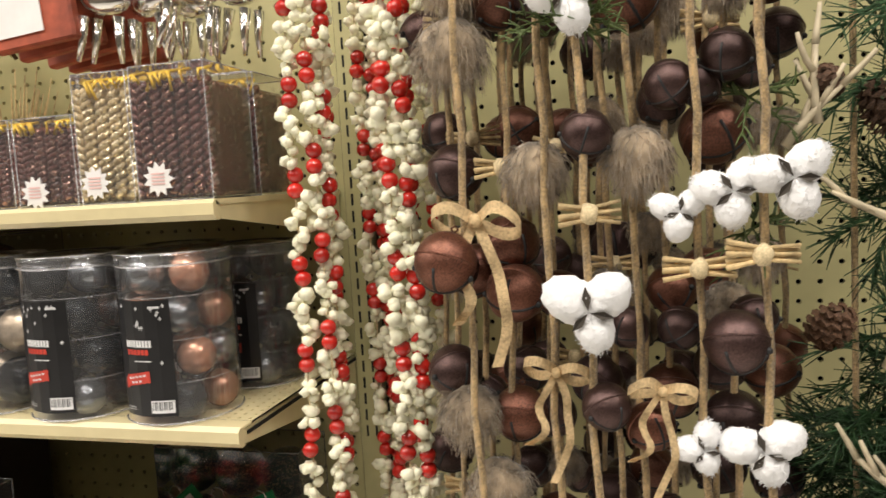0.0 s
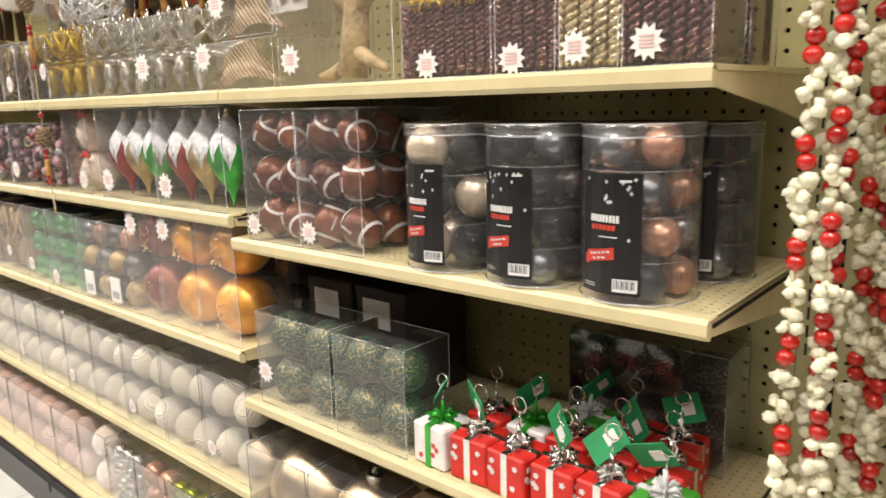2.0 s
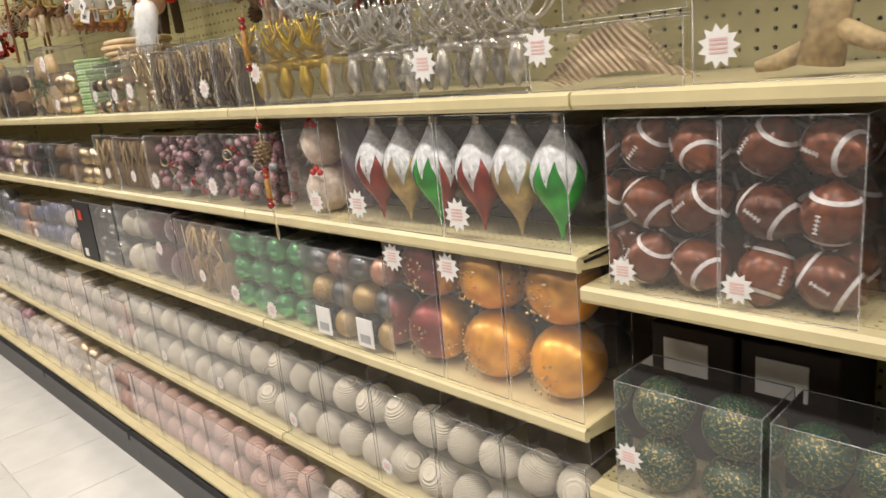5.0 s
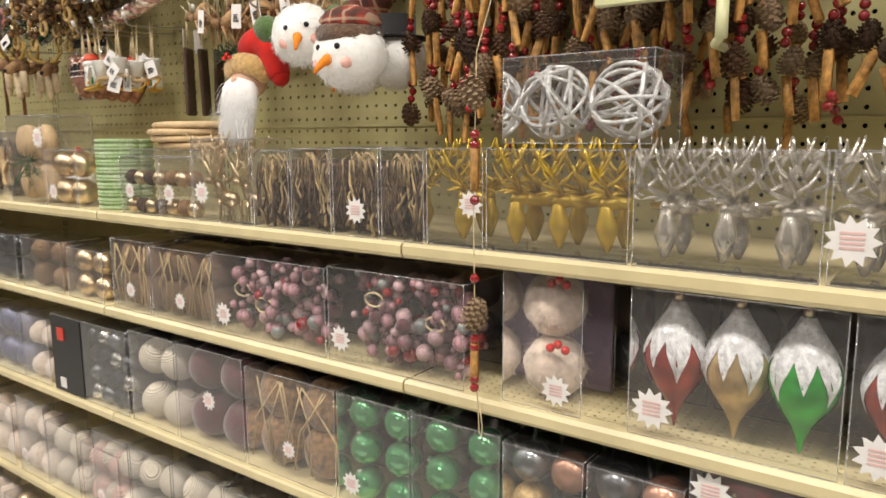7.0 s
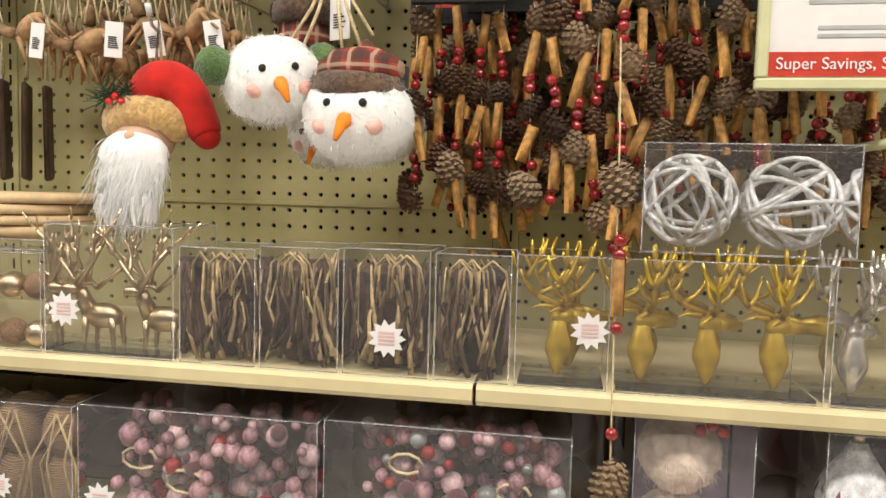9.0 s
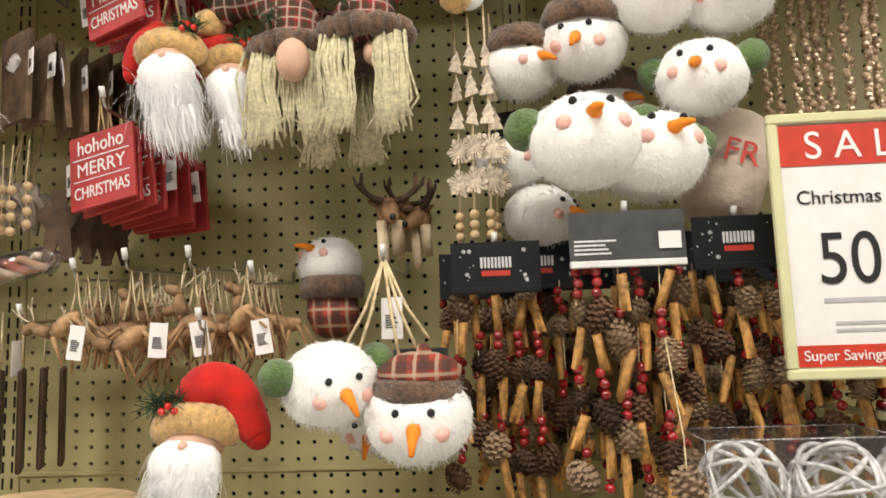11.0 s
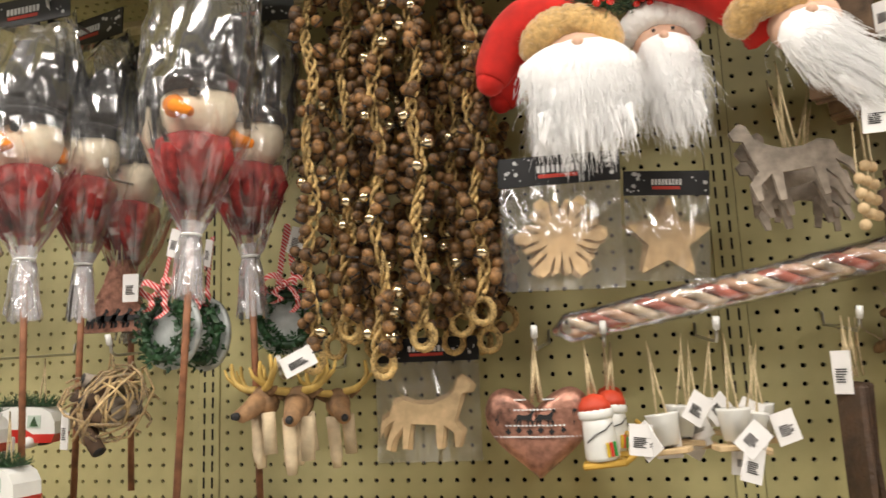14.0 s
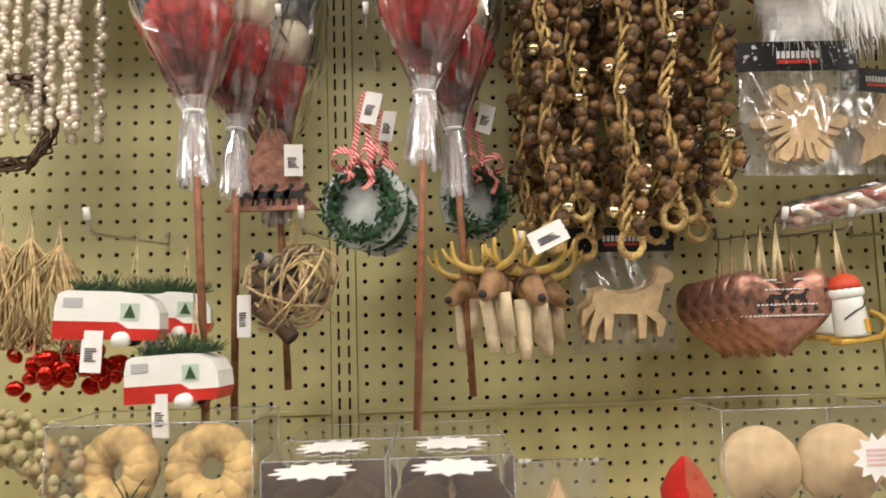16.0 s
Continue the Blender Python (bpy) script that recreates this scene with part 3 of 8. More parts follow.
# overhead shelf with a perforated underside
for a, b in zip(JOINTS[1:7], JOINTS[0:6]):
    if a < 2.4:
        ov = thing("overhead_shelf", "tan overhead steel shelf with a perforated underside", "shelf", ((a + b) / 2, 0, 2.12), "overhead shelves")
        w = (b - a) / 2 - 0.012
        mb = holes(-w, w, 0.03, 0.37, 0.02, 0.0036, 0.003)
        mb.v = [(x, -y2, d) for x, d, y2 in mb.v]
        part("underside", mb, PEG, ov)
        # Black sheet above the perforations, painted shade for the holes.
        part("deck", MB().box(-w, w, -0.4, 0, 0.012, 0.018), HOLESHADE, ov)
        part("front_lip", MB().box(-w, w, -0.405, -0.375, -0.006, 0.03, 0.004), PEG, ov)
        part("back_rail", MB().box(-w, w, -0.028, 0.0, -0.012, 0.011, 0.003), CREAM, ov)
        part("bracket", MB().box(-w - 0.011, -w - 0.002, -0.36, 0, -0.03, 0.02, 0.002), PEG, ov)
        part("rib", MB().box(-w, w, -0.19, -0.155, -0.03, -0.001, 0.003), PEG, ov, "folded steel stiffening rib")


def hook(x, z, out=0.2, tip=0.014):
    """A straight peg hook with a turned-up end and a white tip."""
    hk = thing("peg_hook", "zinc wire peg hook with a white end cap", "hook", (x, 0, z), "peg hooks")
    part("wire", MB().tube([(0, 0.004, 0.02), (0, -0.004, 0.016), (0, -0.006, 0), (0, -0.03, -0.001), (0, -out + 0.01, -0.012), (0, -out, -0.008), (0, -out - 0.004, 0.004)], 0.0022, 6), CHROME, hk)
    part("end_cap", MB().tube([(0, -out - 0.0042, 0.002), (0, -out - 0.009, 0.002 + tip)], 0.004, 7), WHITEP, hk, "white plastic cap")
    return hk

# ---------------------------------------------------------------- goods on the shelves
UNIT = {}


def unit_ball(m, seg=20, rings=13):
    key = ("ball", m.name, seg)
    if key not in UNIT:
        UNIT[key] = MB().ball(seg=seg, rings=rings).mesh("ball", m)
    return UNIT[key]


def clear_box(name, label, x0, x1, z, h, y0=-0.333, depth=0.1, cat="boxed ornaments", group="", star=None, lean=0.0):
    """A folded clear plastic box whose front lower left corner is at x0, y0, z. Its axes: x along, y inward, z up."""
    ob = thing(name, label, cat, (x0, y0, z + 0.001), group, turn=(0, 0, lean))
    w = x1 - x0 - 0.003
    mb = MB()
    mb.add([(0, 0, 0), (w, 0, 0), (w, 0, h), (0, 0, h), (0, depth, h), (w, depth, h), (w, depth, 0), (0, depth, 0)], [(0, 1, 2, 3), (3, 2, 5, 4), (1, 6, 5, 2), (0, 3, 4, 7)], False)
    clearer(part("clear_shell", mb, CLEAR, ob, "clear folded plastic"))
    e = MB()
    for a, b in [((0, 0, 0), (0, 0, h)), ((w, 0, 0), (w, 0, h)), ((0, 0, h), (w, 0, h)), ((0, 0, 0), (w, 0, 0)), ((w, 0, h), (w, depth, h)), ((w, depth, 0), (w, depth, h)), ((0, 0, h), (0, depth, h)), ((0, depth, h), (w, depth, h))]:
        e.tube([a, b], 0.0008, 4)
    clearer(part("fold", e, EDGE, ob, "milky folded edges"))
    if star:
        sticker(ob, star[0] * w, -0.001, star[1] * h, star[2] if len(star) > 2 else 0.02)
    return ob, w


def balls(ob, w, h, depth, nx, nz, mats, ny=1, fill=0.97, cap=None, seg=20):
    r = min(w / nx, h / nz, depth / ny) / 2 * fill
    for k in range(nz):
        for i in range(nx):
            for j in range(ny):
                m = mats[(i + k + j) % len(mats)] if isinstance(mats, list) else mats
                x, y, zz = (i + 0.5) * w / nx, r * 1.02 + 0.002 + j * 2 * r, r + 0.001 + k * (h - 0.002) / nz
                b = part("ball", unit_ball(m, seg, seg * 2 // 3), None, ob, m=size(x, y, zz, r, rnd.uniform(-70, 70), rnd.uniform(-40, 40), rnd.uniform(0, 360)))
                if cap:
                    part("cap", cap_mesh(cap), None, b, m=size(0, 0, 0, 1.0))


def cap_mesh(m):
    if "cap" not in UNIT:
        UNIT["cap"] = MB().lathe([(0.2, 0.96), (0.2, 1.14), (0.12, 1.17)], 10).tube([(0.0, 0, 1.15), (0.09, 0, 1.24), (0, 0, 1.34), (-0.09, 0, 1.24), (0, 0, 1.15)], 0.025, 5).mesh("cap", m)
    return UNIT["cap"]


def ball_box(name, label, x0, x1, z, h, nx, nz, mats, depth=0.1, ny=1, star=None, y0=-0.333, cap=None, fill=0.97, seg=20, group=""):
    ob, w = clear_box(name, label, x0, x1, z, h, y0, depth, "boxed ornaments", group, star)
    balls(ob, w, h, depth, nx, nz, mats, ny, fill, cap, seg)
    return ob


def football_mesh():
    if "fb" not in UNIT:
        mb = MB()
        n, prof = 20, []
        for i in range(n + 1):
            t = -1 + 2 * i / n
            prof.append((max(0.02, (1 - t * t) ** 0.85), t * 1.3))
        for i in range(n):
            t = -1 + 2 * (i + 0.5) / n
            mb.mi = 1 if 0.5 < abs(t) < 0.6 else 0
            seg, vs = 16, []
            for r, zz in prof[i : i + 2]:
                vs += [(r * math.cos(2 * math.pi * j / seg), r * math.sin(2 * math.pi * j / seg), zz) for j in range(seg)]
            mb.add(vs, [(j, (j + 1) % seg, seg + (j + 1) % seg, seg + j) for j in range(seg)])
        mb.mi = 1
        for k in range(5):
            zz = -0.3 + 0.15 * k
            mb.box(-0.08, 0.08, -1.03, -0.97, zz - 0.016, zz + 0.016)
        mb.box(-0.014, 0.014, -1.02, -0.97, -0.34, 0.34)
        UNIT["fb"] = mb.mesh("football", [FOOTB, STRIPE])
    return UNIT["fb"]


def football_box():
    x0, x1, h = 2.49, 2.774, 0.213
    for k in range(2):
        a = x0 + k * (x1 - x0) / 2
        ob, w = clear_box("football_ornament_box", "clear plastic box of six brown glass football ornaments", a, a + (x1 - x0) / 2, S2R, h, -0.333, 0.12, group="football boxes", star=(0.14, 0.12, 0.019))
        for j in range(2):
            for i in range(2):
                for q in range(3):
                    fx, fz = (0.27 + 0.46 * i) * w, (0.17 + 0.33 * q) * h
                    part("football_ornament", football_mesh(), None, ob, m=size(fx, 0.034 + j * 0.056, fz, 0.0315, 35 + rnd.uniform(-25, 25) + 90 * ((i + q) % 2), rnd.uniform(-15, 15), rnd.uniform(-60, 60)))
                    if j == 0 and (i + q) % 3 == 0:
                        part("hanger_cap", cap_mesh(SILVER), None, ob, m=size(fx - 0.02, 0.028, fz + 0.01, 0.02))
    ob, w = clear_box("football_ornament_box", "clear plastic box of brown football ornaments at the shelf back", 2.52, 2.83, S2R, 0.21, -0.2, 0.12)
    balls(ob, w, 0.2, 0.12, 4, 3, [DARKGL, FOOTB], seg=12)


def tube_pack(x, r, h, mats, y=-0.262, levels=4, around=5):
    ob = thing("ornament_cylinder", "clear plastic cylinder of glass ball ornaments with a black label", "ornament tube", (x, y, S2R + 0.001), "ornament cylinders")
    mb = MB()
    seg = 28
    vs = [(r * math.cos(2 * math.pi * j / seg), r * math.sin(2 * math.pi * j / seg), zz) for zz in (0, h) for j in range(seg)]
    mb.add(vs, [(j, (j + 1) % seg, seg + (j + 1) % seg, seg + j) for j in range(seg)])
    clearer(part("clear_wall", mb, CLEAR, ob, "clear plastic wall"))
    lid = MB().lathe([(r * 1.01, h - 0.012), (r * 1.02, h - 0.001), (r * 0.9, h + 0.001), (r * 0.88, h - 0.003)], seg)
    clearer(part("lid", lid, CLEAR, ob, "clear plastic lid"))
    for zz in (0.003, h - 0.013, h):
        rim = MB()
        rim.tube([(r * 1.012 * math.cos(2 * math.pi * j / seg), r * 1.012 * math.sin(2 * math.pi * j / seg), zz) for j in range(seg + 1)], 0.0012, 4)
        clearer(part("rim", rim, EDGE, ob))
    for q in range(1, levels):
        rings = MB()
        rings.tube([(r * 0.985 * math.cos(2 * math.pi * j / seg), r * 0.985 * math.sin(2 * math.pi * j / seg), h * q / levels) for j in range(seg + 1)], 0.0006, 3)
        clearer(part("divider", rings, EDGE, ob))
    br = h / levels / 2 * 0.95
    for q in range(levels):
        for k in range(around):
            t = radians(-126 + 360 / around * k + 20 * (q % 2))
            part("ball", unit_ball(mats[(q + k) % len(mats)], 16, 11), None, ob, m=size((r - br) * 0.97 * math.cos(t), (r - br) * 0.97 * math.sin(t), br * 1.05 + q * h / levels, br))
    # black printed label round the front left
    lab = MB()
    n = 10
    a0, a1 = radians(232), radians(297)
    z0, z1 = 0.012, h * 0.74

    def patch(u0, u1, v0, v1, out):
        vs, fs, m = [], [], 5
        for j in range(m + 1):
            t = a0 + (a1 - a0) * (u0 + (u1 - u0) * j / m)
            for vv in (v0, v1):
                vs.append((r * out * math.cos(t), r * out * math.sin(t), z0 + (z1 - z0) * vv))
        for j in range(m):
            fs.append((2 * j, 2 * j + 2, 2 * j + 3, 2 * j + 1))
        lab.add(vs, fs, False)

    patch(0, 1, 0, 1, 1.006)
    lab.mi = 1
    for k in range(9):
        patch(0.2 + 0.055 * k, 0.242 + 0.055 * k, 0.6, 0.66, 1.012)
    for k in range(15):
        u, v = rnd.uniform(0.05, 0.88), rnd.choice((rnd.uniform(0.72, 0.96), rnd.uniform(0.42, 0.96)))
        if v > 0.7 or u > 0.76:
            patch(u, u + 0.05, v, v + 0.009, 1.012)
            patch(u + 0.018, u + 0.032, v - 0.014, v + 0.023, 1.013)
    patch(0.68, 0.85, 0.93, 0.95, 1.012)
    patch(0.6, 0.96, 0.03, 0.14, 1.012)
    for k in range(2):
        patch(0.06, 0.3, 0.05 + 0.02 * k, 0.056 + 0.02 * k, 1.012)
    patch(0.36, 0.66, 0.475, 0.485, 1.012)
    lab.mi = 2
    for k in range(6):
        patch(0.22 + 0.07 * k, 0.275 + 0.07 * k, 0.535, 0.58, 1.012)
    for k in range(6):
        patch(0.14 + 0.08 * k, 0.22 + 0.08 * k, 0.255 + 0.008 * k, 0.355 + 0.008 * k, 1.014)
    patch(0.09, 0.16, 0.235, 0.33, 1.013)
    lab.mi = 1
    for k in range(5):
        patch(0.2 + 0.075 * k, 0.25 + 0.075 * k, 0.318 + 0.008 * k, 0.335 + 0.008 * k, 1.017)
    for k in range(3):
        patch(0.26 + 0.08 * k, 0.31 + 0.08 * k, 0.282 + 0.008 * k, 0.3 + 0.008 * k, 1.017)
    lab.mi = 3
    for k in range(9):
        patch(0.625 + 0.035 * k, 0.637 + 0.035 * k + 0.008 * (k % 2), 0.055, 0.13, 1.016)
    part("label", lab, [CARD, FLAKE, REDP, INK], ob, "black printed paper label")


def teardrop_mesh(m):
    key = ("tear", m.name)
    if key not in UNIT:
        mb = MB()
        prof = [(0.015, 0), (0.045, 0.1), (0.09, 0.24), (0.22, 0.42), (0.4, 0.6), (0.55, 0.8), (0.62, 1.0), (0.59, 1.16), (0.46, 1.38), (0.27, 1.58), (0.14, 1.72), (0.1, 1.8)]
        mb.lathe(prof, 20)
        wide = lambda zz: next(a[0] + (b[0] - a[0]) * (zz - a[1]) / (b[1] - a[1]) for a, b in zip(prof, prof[1:]) if a[1] <= zz <= b[1])
        mb.mi = 1
        # frosted snow cap with pointed drips
        seg, steps = 56, 7
        vs, fs = [], []
        for j in range(seg):
            t = 2 * math.pi * j / seg
            c = abs((j % 7) - 3) / 3.0
            low = 0.74 + 0.16 * ((j // 7) % 2) + 0.4 * c ** 0.8
            for q in range(steps):
                zz = 1.8 + (low - 1.8) * q / (steps - 1)
                r = wide(zz) + 0.022
                vs.append((r * math.cos(t), r * math.sin(t), zz))
        for j in range(seg):
            k = (j + 1) % seg
            fs += [(j * steps + q, j * steps + q + 1, k * steps + q + 1, k * steps + q) for q in range(steps - 1)]
        mb.add(vs, fs)
        mb.mi = 2
        mb.lathe([(0.09, 1.78), (0.1, 1.92), (0.05, 1.96)], 10)
        UNIT[key] = mb.mesh("teardrop", [m, SNOWG, PALEGOLD])
    return UNIT[key]


def tear_boxes():
    for x0, x1, nm in ((1.967, 2.2, 1), (2.204, 2.437, 2)):
        h = 0.183
        ob, w = clear_box("teardrop_ornament_box", "clear box of snow-topped red, gold and green teardrop ornaments", x0, x1, S2L, h, -0.335, 0.085, group="teardrop boxes", star=(0.13, 0.2, 0.026))
        for i, m in enumerate((TEARR, TEARY, TEARG)):
            part("teardrop_ornament", teardrop_mesh(m), None, ob, m=size((0.19 + 0.31 * i) * w, 0.043, 0.004, (0.0635, 0.0635, 0.089), 0, 0, 17 * i))


def fur_box():
    ob, w = clear_box("fur_ball_box", "clear box with two cream fur balls and red berries", 1.785, 1.905, S2L, 0.19, -0.33, 0.11, star=(0.7, 0.16, 0.022))
    part("back_card", MB().box(0.002, w - 0.002, 0.104, 0.108, 0.002, 0.185), mat("lilac_card", (0.35, 0.28, 0.42), 0.7), ob, "lilac card at the back")
    for k in range(2):
        mb = MB().ball((0.052, 0.055, 0.045 + 0.088 * k), 0.044, 20, 14, wob=0.05)
        roots = []
        for _ in range(260):
            d = Vector([rnd.gauss(0, 1) for _ in range(3)]).normalized()
            roots.append((Vector((0.052, 0.055, 0.045 + 0.088 * k)) + d * 0.041, d))
        mb.hair(roots, 0.014, 0.0006, (0, 0, -1), 0.35, 3, 0.2)
        part("fur_ball", mb, PALEFUR, ob)
        for q in range(3):
            part("berry", unit_ball(BERRY, 10, 7), None, ob, m=size(0.066 + 0.011 * q, 0.012, 0.083 + 0.088 * k + 0.006 * (q % 2), 0.0062))


def berries(x0, x1, z, h, seed, n=210):
    ob, w = clear_box("berry_cluster_box", "clear box of mauve and grey frosted berry clusters", x0, x1, z, h, -0.333, 0.11, "boxed picks", "berry boxes", (0.1, 0.25, 0.022))
    for _ in range(n):
        m = rnd.choice([MAUVE, MAUVE, MAUVE, MAUVE, MAUVE, MAUVE, BURG, PALEB, PALEB, GREYBER, BEADR])
        part("berry", unit_ball(m, 10, 7), None, ob, m=size(rnd.uniform(0.04, w - 0.012), rnd.uniform(0.01, 0.08), rnd.uniform(0.012, h * 0.95), rnd.choice([0.006, 0.008, 0.01, 0.013])))
    mb = MB()
    for _ in range(2):
        cx, cz, rr = rnd.uniform(0.06, w - 0.04), rnd.uniform(0.04, h * 0.75), rnd.uniform(0.014, 0.026)
        mb.tube([(cx + rr * math.cos(t), 0.012, cz + rr * 0.6 * math.sin(t)) for t in [k * 0.7 for k in range(9)]], 0.002, 5)
    part("cord", mb, STRING, ob, "cream cord loops")


def bundles(x0, x1, z, h, name="burlap_bundle_box", m=None, n=3):
    ob, w = clear_box(name, "clear box of brown burlap wrapped ornaments", x0, x1, z, h, -0.333, 0.11, "boxed ornaments", "burlap boxes", (0.5, 0.3, 0.017))
    for i in range(n):
        for k in range(2):
            part("bundle", unit_ball(m or BURLAP, 14, 10), None, ob, m=size((i + 0.5) * w / n, 0.05, h * (0.28 + 0.45 * k), (w / n * 0.5, 0.045, h * 0.27), rnd.uniform(-20, 20)))
        mb = MB()
        for _ in range(5):
            a = rnd.uniform(0, w / n)
            mb.tube([(i * w / n + a, 0.006, h * 0.1), (i * w / n + a + rnd.uniform(-0.02, 0.02), 0.004, h * 0.5), (i * w / n + rnd.uniform(0, w / n), 0.008, h * 0.92)], 0.0016, 4)
        part("raffia", mb, TWIGL, ob)


def twigs(x0, x1, z, h, star=True):
    ob, w = clear_box("twig_bundle_box", "clear box packed with dark twig and bark bundles", x0, x1, z, h, -0.335, 0.09, "boxed picks", "twig boxes", (0.52, 0.3, 0.021) if star else None)
    part("filling", MB().box(0.006, w - 0.006, 0.03, 0.085, 0.002, h * 0.86, 0.01), TWIG, ob, "dark packed bark")
    for k in range(34):
        mb = MB()
        x, zz = rnd.uniform(0.004, w - 0.004), rnd.uniform(0, h * 0.25)
        a = rnd.gauss(0, 0.22)
        lg = rnd.uniform(0.45, 0.8) * h
        pts = [(min(max(x + a * q * lg / 3 + rnd.uniform(-0.003, 0.003), 0.003), w - 0.003), rnd.uniform(0.006, 0.028), min(h * 0.98, zz + q * lg / 3)) for q in range(4)]
        part("twig", mb.tube(pts, rnd.uniform(0.0014, 0.0042), 5, 0.0012), TWIGL if k % 5 < 2 else (WOODD if k % 5 < 4 else TWIG), ob)
    for k in range(7):
        cx, rr = rnd.uniform(0.02, w - 0.02), rnd.uniform(0.008, 0.018)
        part("looped_twig", MB().tube([(cx - rr, 0.012, h * 0.6), (cx - rr * 0.8, 0.01, h * 0.86), (cx, 0.009 + 0.004 * (k % 3), h * 0.95), (cx + rr * 0.8, 0.01, h * 0.86), (cx + rr * 1.1, 0.014, h * rnd.uniform(0.45, 0.7))], 0.0018, 5, 0.0012), TWIGL, ob)


def antler_tree(mb, base, s, way=1, r=0.002, deep=1):
    """A branched antler."""
    def limb(p, d, lg, rr, depth):
        pts = [p]
        for k in range(3):
            d = (d + Vector((rnd.uniform(-0.15, 0.15) + 0.12 * way, rnd.uniform(-0.1, 0.1), 0.22))).normalized()
            pts.append(pts[-1] + d * lg / 3)
        mb.tube(pts, rr, 5, rr * 0.55)
        if depth:
            for k in (1, 2, 3):
                nd = (d + Vector((rnd.uniform(-0.9, 0.9), rnd.uniform(-0.5, 0.5), rnd.uniform(0.1, 0.8)))).normalized()
                limb(pts[k], nd, lg * 0.55, rr * 0.7, depth - 1)
    limb(Vector(base), Vector((way * 0.5, 0, 1)).normalized(), s, r, deep)


def deer_bust(s, m):
    """Deer head turned sideways on a chest that tapers downwards, with tall branching antlers."""
    mb = MB()
    mb.lathe([(0.02 * s, 0.05 * s), (0.055 * s, 0.12 * s), (0.1 * s, 0.24 * s), (0.1 * s, 0.3 * s), (0.072 * s, 0.39 * s), (0.06 * s, 0.47 * s), (0.02 * s, 0.53 * s)], 14)
    mb.ball((0.05 * s, 0, 0.5 * s), 0.082 * s, 12, 9, (1.5, 0.85, 0.85))
    mb.tube([(0.1 * s, 0, 0.5 * s), (0.24 * s, 0, 0.475 * s), (0.38 * s, 0, 0.455 * s)], 0.066 * s, 9, 0.04 * s)
    for e in (-1, 1):
        mb.tube([(-0.01 * s, e * 0.05 * s, 0.57 * s), (-0.1 * s, e * 0.1 * s, 0.58 * s), (-0.18 * s, e * 0.12 * s, 0.56 * s)], 0.028 * s, 6, 0.006 * s)
        beam = [Vector(p) * s for p in ((0.03, e * 0.04, 0.58), (-0.08 - 0.05 * e, e * 0.12, 0.66), (-0.16 - 0.06 * e, e * 0.17, 0.78), (-0.1 - 0.05 * e, e * 0.16, 0.9), (0.0, e * 0.12, 0.97))]
        mb.tube(beam, 0.028 * s, 7, 0.013 * s)
        for p, way, lg in ((beam[1], (0.5, 0.2), 0.26), (beam[1], (-0.75, 0.35), 0.2), (beam[2], (0.55, 0.6), 0.24), (beam[2], (-0.7, 0.6), 0.18), (beam[3], (0.75, 0.55), 0.16), (beam[3], (-0.4, 0.8), 0.1)):
            d = Vector((way[0] + rnd.uniform(-0.15, 0.15), rnd.uniform(-0.3, 0.3), way[1])).normalized() * lg * s
            mb.tube([p, p + d * 0.45 + Vector((0, 0, 0.01 * s)), p + d * 0.75 + Vector((0, 0, 0.06 * s)), p + d * 0.9 + Vector((0, 0, 0.12 * s))], 0.024 * s, 5, 0.01 * s)
    return mb


def deer_box(x0, x1, z, h, m, n=3, star=None, bust=True, label="clear box of silver deer head ornaments with branching antlers"):
    ob, w = clear_box("deer_figure_box", label, x0, x1, z, h, -0.335, 0.1, "boxed deer", "deer boxes", star)
    for i in range(n):
        if bust:
            for row in (0, 1):
                part("deer_head", deer_bust(h, m), m, ob, "", pose((i + 0.5 + 0.12 * row) * w / n - 0.004, 0.03 + 0.038 * row, 0.001, 0, rnd.uniform(-4, 4), 40 + rnd.uniform(-12, 12)))
            continue
        mb = MB()
        cx, s = (i + 0.5) * w / n, h
        mb.ball((cx, 0.05, s * 0.25), s * 0.1, 12, 9, (1.7, 0.9, 1.05))
        for dx, dy in ((-0.13, -0.05), (-0.1, 0.06), (0.11, -0.05), (0.13, 0.06)):
            mb.tube([(cx + dx * s, 0.05 + dy * s, s * 0.24), (cx + dx * s, 0.05 + dy * s, s * 0.12), (cx + dx * s * 1.1, 0.05 + dy * s, 0.003)], s * 0.03, 6, s * 0.016)
        mb.tube([(cx - s * 0.12, 0.05, s * 0.28), (cx - s * 0.16, 0.045, s * 0.4), (cx - s * 0.16, 0.04, s * 0.47)], s * 0.075, 8, s * 0.05)
        mb.ball((cx - s * 0.2, 0.03, s * 0.48), s * 0.05, 10, 7, (1.5, 0.9, 0.9))
        for e in (-1, 1):
            mb.tube([(cx - s * 0.16, 0.04, s * 0.5), (cx - s * 0.16 + e * s * 0.1, 0.04, s * 0.52)], s * 0.016, 5, s * 0.004)
            antler_tree(mb, (cx - s * 0.14, 0.03, s * 0.5), s * 0.4, e * 1.5, s * 0.026, 2)
            antler_tree(mb, (cx - s * 0.12, 0.045, s * 0.5), s * 0.36, e * 0.6, s * 0.024, 2)
            antler_tree(mb, (cx - s * 0.1, 0.06, s * 0.46), s * 0.32, e * 2.6, s * 0.024, 2)
        part("deer", mb, m, ob)
    part("tray", MB().box(0.003, w - 0.003, 0.008, 0.095, 0.0, 0.003), CLEAR, ob)
    return ob


